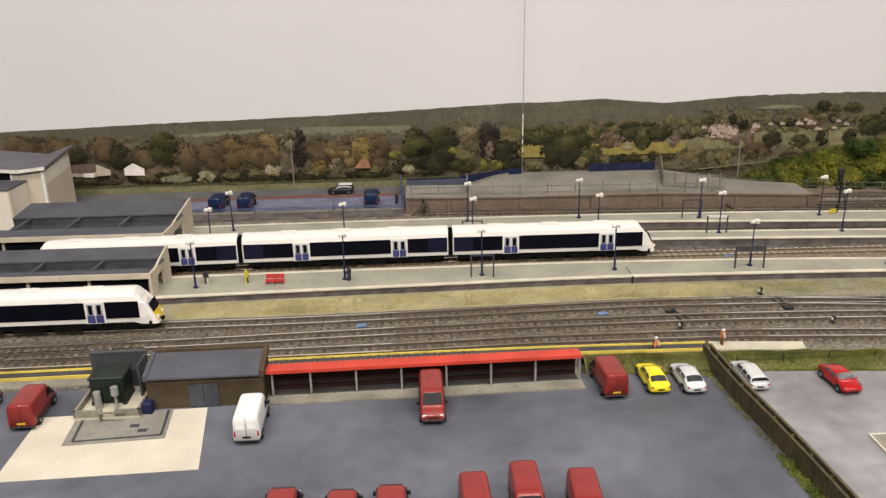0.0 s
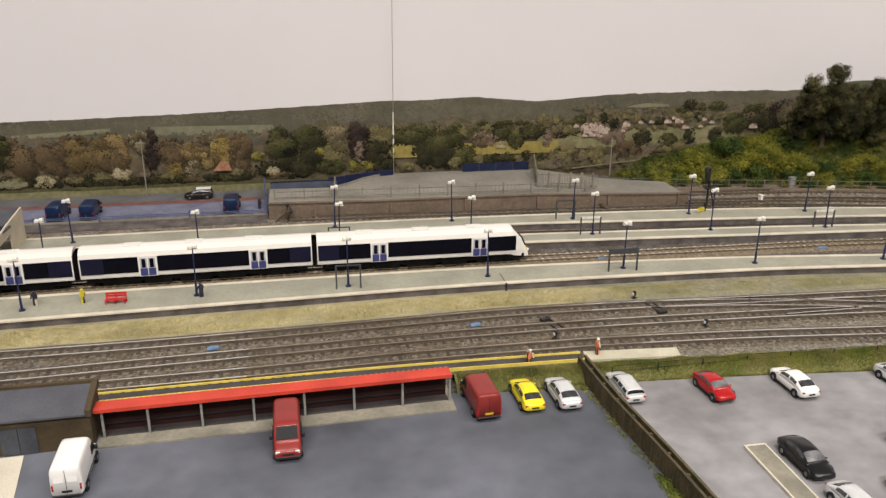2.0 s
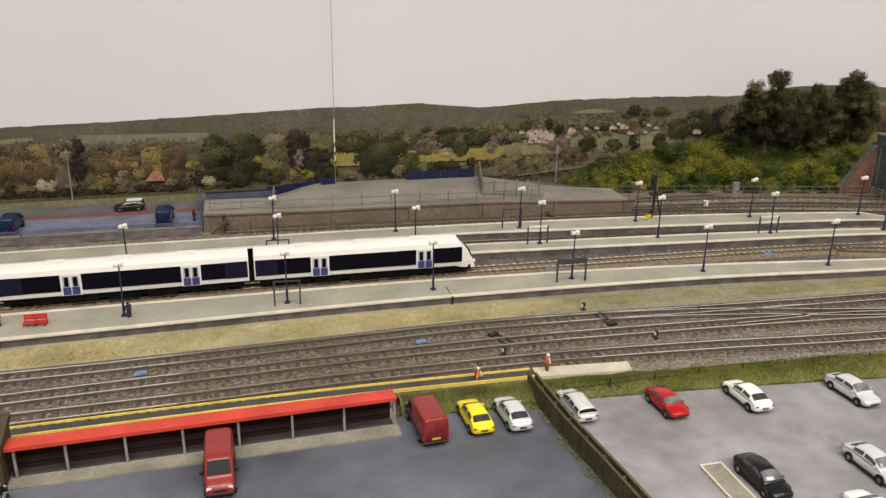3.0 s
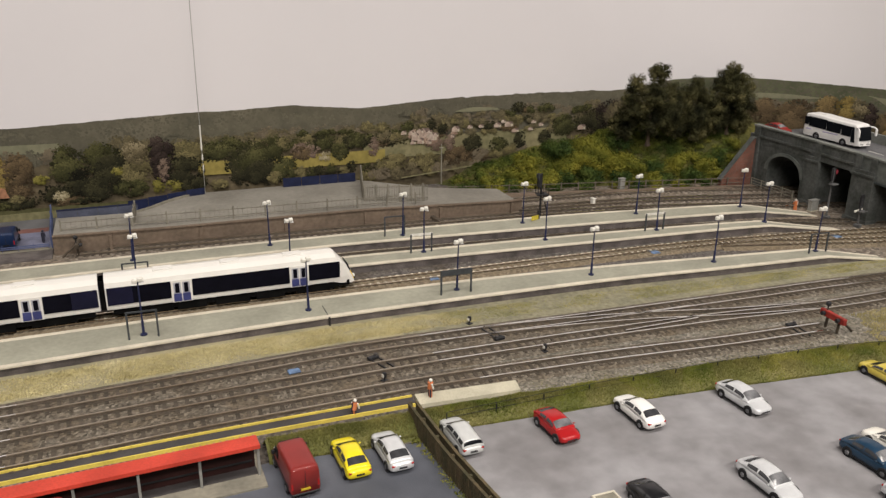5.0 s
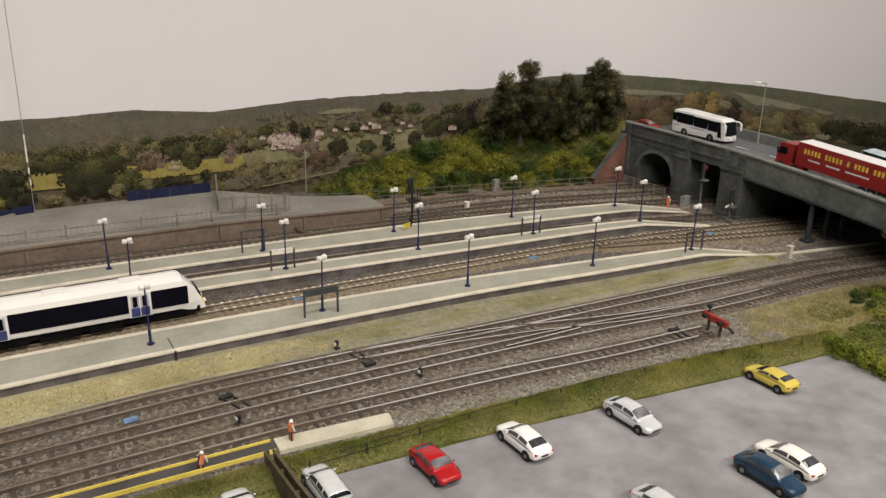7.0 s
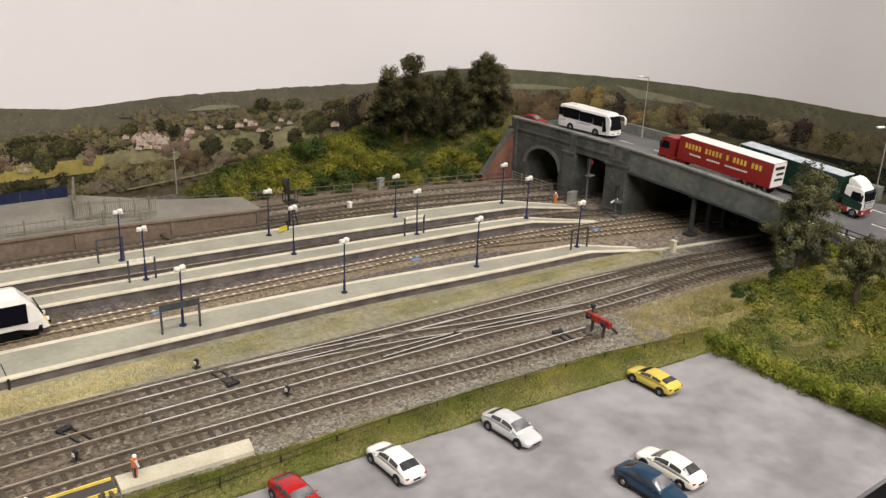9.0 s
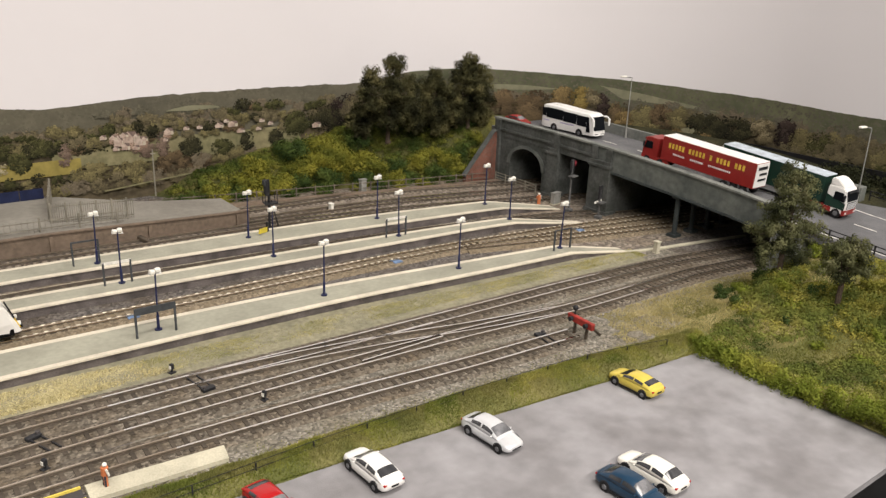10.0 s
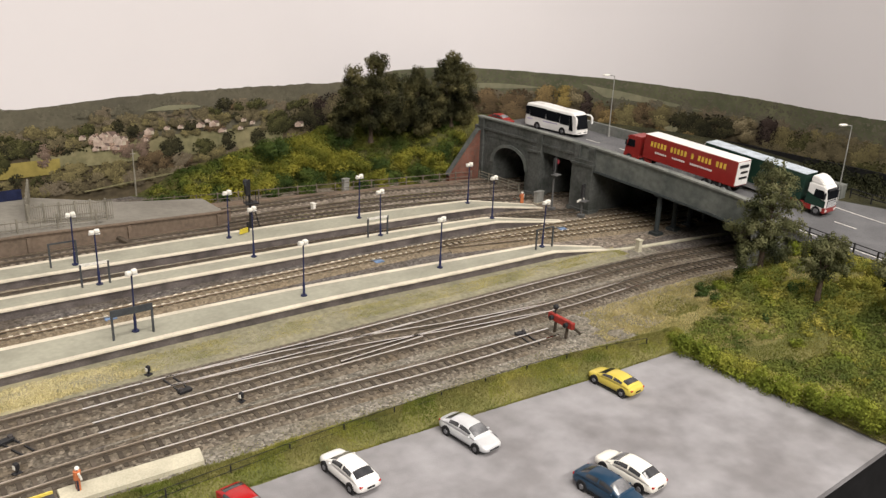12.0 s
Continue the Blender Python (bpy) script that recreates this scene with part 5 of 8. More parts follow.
for s in (-1, 1):
    for x0, x1, z0, z1 in ((-4.72, -3.95, 2.0, 3.16), (-3.9, -0.72, 1.78, 3.2), (-0.66, 1.9, 1.68, 3.06), (1.96, 3.72, 1.55, 2.98)):
        q = [(x0 + 0.06, s * 1.378, z0), (x1, s * 1.378, z0 - 0.05), (x1, s * 1.335, z1 - 0.04), (x0 - 0.05, s * 1.335, z1)]
        part("side_window", plate(bmesh.new(), q if s < 0 else q[::-1], 0.03), M_glass, coach, "dark tinted window")
    q = [(3.78, s * 1.378, 0.85), (4.46, s * 1.35, 0.85), (4.1, s * 1.31, 2.92), (3.76, s * 1.335, 2.96)]
    part("door_glass", plate(bmesh.new(), q if s < 0 else q[::-1], 0.035), M_glass, coach, "dark glazed front corner")
    bm = bmesh.new()
    rod(bm, (4.3, s * 1.2, 2.95), (4.95, s * 1.55, 2.92), 0.12)
    rod(bm, (4.95, s * 1.55, 2.92), (5.3, s * 1.66, 2.66), 0.12)
    box(bm, 5.14, 5.42, s * 1.66 - 0.16, s * 1.66 + 0.16, 1.7, 2.7, 0.08)
    part("mirror_arm", bm, M_white, coach, "white drooping mirror arm")
    for wx in (-2.3, 2.5):
        bm = bmesh.new()
        rod(bm, (wx, s * 1.1, 0.5), (wx, s * 1.382, 0.5), 0.6, n=18)
        part("wheel_arch", bm, M_dark, b, "dark wheel arch")
        wheel(coach, wx, s * 1.26, 0.48, 0.28)
    part("headlight", box(bmesh.new(), 4.9, 5.11, s * 0.85 - 0.22, s * 0.85 + 0.22, 0.78, 1.02, 0.04), M_lampw, b, "clear headlight")
    part("fog_light", box(bmesh.new(), 4.95, 5.14, s * 0.62 - 0.3, s * 0.62 + 0.3, 0.55, 0.68), M_dark, b, "dark lower grille")
    for x0, x1 in ((-4.3, -3.3), (-1.2, 1.5)):
        part("side_lettering", box(bmesh.new(), x0, x1, s * 1.372 - 0.012, s * 1.372 + 0.012, 1.3, 1.46), M_lilac, b, "faint lilac line of lettering as a bar")
def front(y, z):
    """A place on the coach's curved windscreen."""
    return (5.2 - 0.62 * max(0.0, z - 1.0) / 2.4 - 0.05 * y * y, y, z)
part("windscreen", loft(bmesh.new(), [[front(y, z) for y in np.linspace(-1.17, 1.17, 9)] for z in np.linspace(1.15, 3.0, 6)], closed=False, caps=False), M_glass, coach, "large dark curved windscreen", smooth=True)
part("front_bumper", box(bmesh.new(), 4.85, 5.2, -1.0, 1.0, 0.4, 0.56, 0.05), M_white, coach)
part("roof_hatch", box(bmesh.new(), -3.0, -1.9, -0.5, 0.5, 3.6, 3.71, 0.04), M_white, coach)


def lorry(x, y, head, cab_m, box_m, roof_m, low_m, label, bars):
    """An articulated lorry, cab towards +x."""
    root = on_road("lorry", x, y, head, label, "lorry")
    tr = part("trailer", box(bmesh.new(), -8.8, 4.2, -1.27, 1.27, 1.1, 4.0, 0.03), box_m, root, "box trailer")
    part("trailer_roof", box(bmesh.new(), -8.82, 4.22, -1.24, 1.24, 3.99, 4.06, 0.02), roof_m, tr, "pale roof")
    part("lower_rail", box(bmesh.new(), -8.82, 4.22, -1.285, 1.285, 1.1, 1.2), box_m, tr)
    for y0, y1 in ((-1.2, -0.02), (0.02, 1.2)):
        part("rear_door", box(bmesh.new(), -8.88, -8.8, y0, y1, 1.2, 3.92), M_white, tr, "white rear door")
    for zz, hh, y1 in ((3.2, 0.36, 0.9), (2.55, 0.26, 0.5), (1.9, 0.26, 0.7)):
        part("rear_mark", box(bmesh.new(), -8.91, -8.87, -0.9, y1, zz, zz + hh), M_dark, tr, "dark lettering as a bar")
    bm = bmesh.new()
    box(bm, -8.7, 5.2, -0.5, 0.5, 0.85, 1.12)
    part("chassis", bm, M_dark, root)
    for s in (-1, 1):
        part("side_guard", box(bmesh.new(), -3.6, 0.6, s * 1.15 - 0.05, s * 1.15 + 0.05, 0.45, 0.95, 0.02), M_galv_l, root, "grey side guard")
        part("fuel_tank", box(bmesh.new(), 3.0, 4.9, s * 0.95 - 0.25, s * 0.95 + 0.25, 0.4, 1.0, 0.08), low_m, root)
    bm = bmesh.new()
    prism(bm, [(4.75, 0.5), (7.02, 0.5), (7.1, 0.9), (7.06, 2.0), (6.72, 3.15), (6.45, 3.38), (4.75, 3.38)], "y", -1.25, 1.25)
    bmesh.ops.bevel(bm, geom=list(bm.edges), offset=0.09, segments=2, affect="EDGES")
    cab = part("cab", bm, cab_m, root, "driver's cab")
    bm = bmesh.new()
    for a in ((4.72, 5.6, -1.27, 1.27, 0.42, 1.05), (6.75, 7.14, -1.27, 1.27, 0.42, 1.05)):
        box(bm, *a, 0.05)
    part("cab_lower", bm, low_m, root, "lower cab fairing")
    part("windscreen", plate(bmesh.new(), [(7.09, -1.08, 2.0), (7.09, 1.08, 2.0), (6.79, 1.02, 3.02), (6.79, -1.02, 3.02)], 0.05), M_glass, root, "dark windscreen")
    part("sun_visor", plate(bmesh.new(), [(7.02, -1.1, 2.92), (7.02, 1.1, 2.92), (6.86, 1.1, 3.16), (6.86, -1.1, 3.16)], 0.05), M_dark if cab_m is M_white else cab_m, cab, "sun visor")
    gr = part("grille", box(bmesh.new(), 7.04, 7.12, -0.95, 0.95, 1.02, 1.86), M_dark, root, "dark grille")
    for i in range(4):
        part("grille_bar", box(bmesh.new(), 7.1, 7.17, -0.9, 0.9, 1.06 + i * 0.2, 1.17 + i * 0.2), M_silver if cab_m is M_white else cab_m, gr)
    for s in (-1, 1):
        q = [(5.55, s * 1.265, 2.0), (6.8, s * 1.265, 1.92), (6.55, s * 1.262, 2.86), (5.6, s * 1.262, 2.86)]
        part("side_window", plate(bmesh.new(), q if s < 0 else q[::-1], 0.03), M_glass, cab, "dark side window")
        part("door_mirror", box(bmesh.new(), 6.75, 6.95, s * 1.42 - 0.1, s * 1.42 + 0.1, 2.05, 2.75, 0.04), M_dark, cab, "black door mirror")
        part("headlight", box(bmesh.new(), 7.08, 7.18, s * 0.98 - 0.18, s * 0.98 + 0.18, 0.62, 0.82), M_lampw, root, "clear headlight")
        for wx in (-7.6, -6.3, -5.0, 4.2, 6.2):
            wheel(root, wx, s * 1.1, 0.5, 0.32)
        for x0, x1, z0, z1, n, m in bars:
            for i in range(n):
                u = x0 + (x1 - x0) * i / n
                part("lettering_bar", box(bmesh.new(), u, u + (x1 - x0) / n * 0.62, s * 1.272 - 0.014, s * 1.272 + 0.014, z0, z1), m, tr)
    return root


M_galv_l = mat("grey_side_guard", (0.28, 0.28, 0.28), 0.5, 0.2)
M_gold = mat("gold_lettering", (0.62, 0.42, 0.06), 0.5)
M_green = paint("deep_green_paint", (0.010, 0.032, 0.022), 0.4)
M_lred = paint("lorry_red_paint", (0.235, 0.020, 0.017), 0.4)
M_silverroof = mat("pale_blue_roof", (0.42, 0.47, 0.52), 0.5)
lorry(110.9, 101.2, 90, M_lred, M_lred, M_white, M_lred, "red articulated lorry with gold lettering as plain bars, on the bridge",
      ((0.95, 3.4, 2.75, 3.38, 5, M_gold), (-2.0, 0.46, 2.75, 3.38, 5, M_gold), (-3.0, -2.5, 2.75, 3.38, 1, M_gold), (-5.4, -3.45, 2.75, 3.38, 4, M_gold), (-7.4, -5.9, 2.75, 3.38, 3, M_gold),
       (0.8, 2.5, 2.02, 2.24, 7, M_white), (-1.9, 0.0, 2.02, 2.24, 7, M_white), (-5.7, -2.6, 2.02, 2.24, 12, M_white)))
lorry(114.75, 90.75, -89, M_white, M_green, M_silverroof, M_lred, "dark green articulated lorry with a white and red cab", ())
cg = bpy.data.objects["lorry.001"]
bm = prism(bmesh.new(), [(4.8, 3.36), (6.5, 3.34), (6.3, 3.62), (5.6, 4.08), (5.0, 4.16), (4.8, 4.1)], "y", -1.12, 1.12)
bmesh.ops.bevel(bm, geom=list(bm.edges), offset=0.1, segments=2, affect="EDGES")
part("roof_fairing", bm, M_white, cg, "white roof fairing")
for s in (-1, 1):
    q = [(4.78, s * 1.258, 1.05), (7.0, s * 1.258, 1.0), (7.0, s * 1.258, 1.75), (4.78, s * 1.258, 2.35)]
    part("green_band", plate(bmesh.new(), q if s < 0 else q[::-1], 0.02), M_green, cg, "green band round the cab")
saloon(110.6, 132.4, -88, M_lred, "small red car behind the bridge parapet", "cars on the road", z=road_z(131) + 0.02)
saloon(-1.4, 142.9, 182, M_blackcar, "black off-road car with a white roof on the back lane", "cars on the back lane", estate=True, z=0.22, L=3.9)
for bx, hd in ((-18.4, 88), (-14.4, 90), (3.6, 90)):
    van(bx, 136.4, hd, M_blue, "dark blue van on the blue parking strip", "blue vans on the parking strip", L=4.6, h=2.1, z=0.22)

# ---- trains ----
M_twhite = mat("train_white", (0.69, 0.67, 0.63), 0.4, var=0.03, scale=0.2, var2=0.012, coat=0.2)
M_tblack = mat("train_window_black", (0.004, 0.004, 0.008), 0.25, spec=0.06)
M_tblue = mat("train_blue", (0.007, 0.007, 0.024), 0.3, spec=0.2)
M_tdoor = mat("train_door_blue", (0.045, 0.052, 0.16), 0.35)
M_tleaf = mat("train_door_grey", (0.36, 0.36, 0.40), 0.4, var=0.08, scale=1.0)
M_tgrey = mat("train_sill_grey", (0.55, 0.54, 0.50), 0.45, scale=0.5, var=0.05)
M_under = mat("underframe_black", (0.006, 0.006, 0.006), 0.7, var=0.2, spec=0.06)
M_yend = mat("yellow_cab_end", (0.72, 0.50, 0.03), 0.4)


def body_ring(x, w=1.0, top=0.0, low=0.0, push=0.0):
    p = [(-1.28, 1.04 + low), (-1.36, 1.5), (-1.36, 3.1), (-1.22, 3.62), (-0.8, 4.0), (0, 4.15), (0.8, 4.0), (1.22, 3.62), (1.36, 3.1), (1.36, 1.5), (1.28, 1.04 + low)]
    return [(x + push * (z - 0.95) / 3.2, y * w, z - top * max(0, (z - 2.6) / 1.5)) for y, z in p]


def rail_coach(line, xc, label, cab=0, L=23.2):
    """A railcar that sits on a track at xc; cab: -1, 0 or 1, the end that has a driver's cab."""
    y, dy = yat(line, xc), yat(line, xc + 8) - yat(line, xc - 8)
    root = thing("railcar", xc, y, 0.33, math.degrees(math.atan2(dy, 16)), label, "train car", "cars of the trains")
    h = L / 2
    rings = []
    if cab < 0:
        rings += [body_ring(-h, 0.72, 1.0, -0.35, 1.25), body_ring(-h + 0.35, 0.88, 0.6, -0.35, 1.15), body_ring(-h + 1.5, 1.0, 0.1, -0.2, 0.4), body_ring(-h + 2.2)]
    else:
        rings += [body_ring(-h), body_ring(-h + 0.3)]
    rings += [body_ring(x) for x in np.linspace(-h + 3, h - 3, 5)]
    if cab > 0:
        rings += [body_ring(h - 2.2), body_ring(h - 1.5, 1.0, 0.1, -0.2, -0.4), body_ring(h - 0.35, 0.88, 0.6, -0.35, -1.15), body_ring(h, 0.72, 1.0, -0.35, -1.25)]
    else:
        rings += [body_ring(h - 0.3), body_ring(h)]
    b = part("body_shell", loft(bmesh.new(), rings), M_twhite, root, "white body shell")
    doors = (-0.215 * L, 0.26 * L)
    x0, x1 = -h + (2.6 if cab < 0 else 0.12), h - (2.6 if cab > 0 else 0.12)
    cuts = [x0, doors[0] - 0.95, doors[0] + 0.95, doors[1] - 0.95, doors[1] + 0.95, x1]
    for s in (-1, 1):
        def pane(a, c, z0, z1, m, nm, out=0.02, lean0=0.0, lean1=0.0, label=""):
            q = [(a, s * 1.365, z0), (c, s * 1.365, z0), (c + lean1, s * 1.36, z1), (a + lean0, s * 1.36, z1)]
            return part(nm, plate(bmesh.new(), q if s < 0 else q[::-1], out), m, root, label)
        for i in (0, 2, 4):
            a, c = cuts[i], cuts[i + 1]
            la = -0.0 if not (cab < 0 and i == 0) else 0.0
            if i == 0 and cab < 0:
                pane(a - 1.1, c, 1.5, 3.16, M_tblack, "window_band", lean0=0.0, label="long black window band")
            elif i == 4 and cab > 0:
                pane(a, c + 1.1, 1.5, 3.16, M_tblack, "window_band", label="long black window band")
            else:
                pane(a, c, 1.5, 3.16, M_tblack, "window_band", label="long black window band")
            if i == 0 and cab >= 0:
                pane(a, a + 2.2, 1.48, 3.18, M_tblue, "blue_panel", 0.026)
            if i == 4 and cab <= 0:
                pane(c - 2.2, c, 1.48, 3.18, M_tblue, "blue_panel", 0.026)
        pane(x0, x1, 1.08, 1.24, M_tgrey, "sill", 0.03, label="pale grey sill")
        for d in doors:
            fr = pane(d - 0.92, d + 0.92, 1.05, 3.2, M_twhite, "door_frame", 0.05, label="white door surround")
            for e in (-0.4, 0.4):
                lf = part("door_leaf", plate(bmesh.new(), [(d + e - 0.33, -1.395, 1.15), (d + e + 0.33, -1.395, 1.15), (d + e + 0.33, -1.39, 3.0), (d + e - 0.33, -1.39, 3.0)] if s < 0 else [(d + e - 0.33, 1.39, 3.0), (d + e + 0.33, 1.39, 3.0), (d + e + 0.33, 1.395, 1.15), (d + e - 0.33, 1.395, 1.15)], 0.03), M_tleaf, root, "grey-blue door leaf")
                for z0, z1, hw, m, nm in ((1.98, 2.92, 0.19, M_tblack, "door_window"), (1.12, 1.9, 0.36, M_tdoor, "blue_panel")):
                    q = [(d + e - hw, s * 1.43, z0), (d + e + hw, s * 1.43, z0), (d + e + hw, s * 1.425, z1), (d + e - hw, s * 1.425, z1)]
                    part(nm, plate(bmesh.new(), q if s < 0 else q[::-1], 0.02), m, lf)
    bm = bmesh.new()
    box(bm, -h + 0.5, h - 0.5, -1.2, 1.2, 0.52, 1.06)
    for a, c in ((-5.5, -2.8), (-2.0, 1.2), (1.8, 4.6)):
        box(bm, a, c, -1.26, 1.26, 0.16, 0.98, 0.05)
    part("underframe", bm, M_under, root, "black underframe boxes")
    for bx in (-h + 3.9, h - 3.9):
        bm = bmesh.new()
        box(bm, bx - 1.9, bx + 1.9, -1.16, 1.16, 0.22, 0.8, 0.05)
        bog = part("bogie", bm, M_under, root, "black bogie")
        for wx in (-1.2, 1.2):
            for s in (-1, 1):
                wb = bmesh.new()
                rod(wb, (bx + wx, s * 0.6, 0.42), (bx + wx, s * 0.82, 0.42), 0.42, n=14)
                part("wheel", wb, M_under, bog)
    for e in (-1, 1):
        if e != cab:
            part("gangway", box(bmesh.new(), e * h + (-0.02 if e > 0 else -0.45), e * h + (0.45 if e > 0 else 0.02), -0.75, 0.75, 0.9, 3.75), M_under, root, "black gangway bellows")
            part("end_panel", box(bmesh.new(), e * h - 0.01 - (0 if e > 0 else 0.02), e * h + 0.02 + (0.02 if e > 0 else 0.0), -1.25, 1.25, 1.0, 3.6), M_tblue, root)
    if cab:
        hx = cab * h
        def nose(z, w0, w1, z1, out):
            q = [(hx - cab * (1.25 * (z - 0.95) / 3.2 - 0.03), -w0, z), (hx - cab * (1.25 * (z - 0.95) / 3.2 - 0.03), w0, z), (hx - cab * (1.25 * (z1 - 0.95) / 3.2 - 0.03), w1, z1), (hx - cab * (1.25 * (z1 - 0.95) / 3.2 - 0.03), -w1, z1)]
            return plate(bmesh.new(), q if cab > 0 else q[::-1], out)
        part("windscreen", nose(1.85, 0.86, 0.82, 2.72, 0.07), M_tblack, root, "dark raked windscreen")
        part("cab_end", nose(1.0, 0.9, 0.9, 1.84, 0.05), M_yend, root, "yellow cab end")
        part("coupler", box(bmesh.new(), hx - 0.3, hx + 0.3, -0.25, 0.25, 0.7, 1.0), M_under, root)
        for s in (-1, 1):
            part("light_cluster", box(bmesh.new(), hx - 0.12, hx + 0.12, s * 0.72 - 0.15, s * 0.72 + 0.15, 1.2, 1.45), M_lampw, root)
    for px in (-6.5, -0.4, 5.6):
        part("roof_pod", box(bmesh.new(), px - 0.9, px + 0.9, -0.5, 0.5, 4.05, 4.17, 0.04), M_twhite, root)
    return root


NOSE = 37.5
rail_coach(T1, NOSE - 11.6, "white railcar with black window band and blue doors, leading cab", 1)
rail_coach(T1, NOSE - 11.6 - 23.75, "white railcar with black window band and blue doors, middle car")
rail_coach(T1, NOSE - 11.6 - 47.5, "white railcar with black window band and blue doors, rear cab", -1)
rail_coach(S1, -14.5 - 11.6, "white railcar with black window band waiting on the goods line", 1)
rail_coach(S1, -14.5 - 35.4, "white railcar with black window band behind the canopy")

roof = part("roof_panel", box(bmesh.new(), -1.7, 0.3, -0.62, 0.62, 1.40, 1.46, 0.02), M_white, [o for o in bpy.data.objects if o.get("label", "").startswith("black off-road")][0], "white roof")

# ---- station furniture ----
M_post = mat("dark_blue_post", (0.02, 0.025, 0.07), 0.5)
M_head = mat("white_lamp_head", (0.72, 0.70, 0.64), 0.5)
M_signgrey = mat("dark_grey_sign", (0.05, 0.055, 0.06), 0.6)
M_galv = mat("galvanised_steel", (0.30, 0.30, 0.28), 0.5, 0.3, var=0.12, scale=1.0)
M_bench = mat("red_bench_paint", (0.46, 0.025, 0.028), 0.4)
M_slate = mat("grey_roof_felt", (0.080, 0.082, 0.098), 0.7, scale=0.3, var=0.10, bump=0.15)
M_creamp = mat("cream_paint", (0.52, 0.46, 0.36), 0.6, scale=0.4, var=0.06)
M_render = mat("buff_render", (0.52, 0.46, 0.365), 0.75, scale=0.2, var=0.03, var2=0.02)
M_stw = mat("cream_white_render", (0.68, 0.63, 0.55), 0.7, scale=0.2, var=0.03, var2=0.02)
M_stroof = mat("lilac_grey_roof", (0.125, 0.12, 0.135), 0.7, scale=0.3, var=0.06, bump=0.1)
M_ply = mat("brown_rendered_wall", (0.070, 0.051, 0.029), 0.8, scale=0.5, var=0.12, var2=0.08, bump=0.2)
M_door = mat("grey_door_paint", (0.055, 0.06, 0.075), 0.5)
M_redroof = mat("red_roof_sheet", (0.50, 0.055, 0.034), 0.5, scale=0.4, var=0.08)
# red boards with the shelter's inner shade put into the colour
M_redin = mat("shaded_red_boards", (0.028, 0.010, 0.009), 0.7, scale=0.5)
M_yline = mat("yellow_edge_board", (0.66, 0.52, 0.10), 0.6, scale=0.5, var=0.1)
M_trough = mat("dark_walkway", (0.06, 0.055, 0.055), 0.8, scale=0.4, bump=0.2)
M_fenceb = mat("olive_brown_boards", (0.10, 0.075, 0.042), 0.85, scale=1.0, tint=(0.06, 0.055, 0.03), var2=0.15, scale2=6, bump=0.4, rnd=0.2)
M_tank = mat("dark_green_tank", (0.012, 0.019, 0.014), 0.45, scale=0.6, var=0.15)
M_bluem = mat("faded_blue_fence_paint", (0.085, 0.105, 0.20), 0.5, var=0.15, scale=0.5)
M_meshf = mat("weathered_mesh_fence", (0.20, 0.185, 0.15), 0.7, var=0.15, scale=0.6)
M_brownrail = mat("brown_fence_rail", (0.15, 0.125, 0.10), 0.8, var=0.15, scale=0.8)
M_navyb = mat("navy_hoarding", (0.012, 0.017, 0.05), 0.6)
M_brownwall = mat("brown_retaining_wall", (0.17, 0.128, 0.095), 0.85, scale=0.3, tint=(0.13, 0.10, 0.075), var2=0.12, scale2=2.5, bump=0.3)
M_bluebay = mat("faded_blue_surfacing", (0.155, 0.16, 0.225), 0.7, scale=0.3, var=0.12, var2=0.08, scale2=2.0, bump=0.1)
M_bluedull = mat("faded_blue_grey_boards", (0.07, 0.078, 0.115), 0.7, scale=0.4, var=0.15)
M_yard = mat("pale_yard_concrete", (0.25, 0.236, 0.205), 0.8, scale=0.12, tint=(0.18, 0.168, 0.145), var2=0.06, scale2=1.5, bump=0.2)
M_pave = mat("worn_buff_paving", (0.26, 0.24, 0.19), 0.85, scale=0.4, tint=(0.17, 0.16, 0.13), var2=0.08, scale2=3, bump=0.15)
M_redst = mat("weathered_red_steel", (0.29, 0.035, 0.027), 0.6, scale=1.2, var=0.2)
M_bluesq = mat("blue_marker", (0.12, 0.19, 0.32), 0.6, scale=1.5, var=0.2)
M_hiviz = mat("orange_plastic_figure", (0.52, 0.17, 0.07), 0.6)
M_figdark = mat("dark_plastic_figure", (0.03, 0.03, 0.045), 0.6)
M_figyel = mat("yellow_plastic_figure", (0.55, 0.45, 0.05), 0.6)


def platform_lamp(x, y, turn=0):
    root = thing("platform_lamp", x, y, 0.9, turn, "dark blue platform lamp post with two white lamp heads", "lamp post", "platform lamps")
    bm = bmesh.new()
    rod(bm, (0, 0, 0), (0, 0, 1.3), 0.12, n=8)
    rod(bm, (0, 0, 1.3), (0, 0, 5.0), 0.08, 0.065, n=8)
    rod(bm, (0, 0, 0), (0, 0, 0.12), 0.3, n=8)
    part("post", bm, M_post, root)
    for s in (-1, 1):
        bm = bmesh.new()
        box(bm, s * 0.22 - 0.23, s * 0.22 + 0.23, -0.22, 0.22, 4.86 + 0.06 * s, 5.22 + 0.06 * s, 0.08)
        bmesh.ops.rotate(bm, verts=bm.verts, cent=(0, 0, 5.05), matrix=Matrix.Rotation(radians(-9 * s), 3, "Y"))
        h = part("lamp_head", bm, M_head, root, "white box lamp head")
        part("diffuser", box(bmesh.new(), s * 0.28 - 0.2, s * 0.28 + 0.2, -0.15, 0.16, 4.84, 4.9), M_lampw, h)
    return root


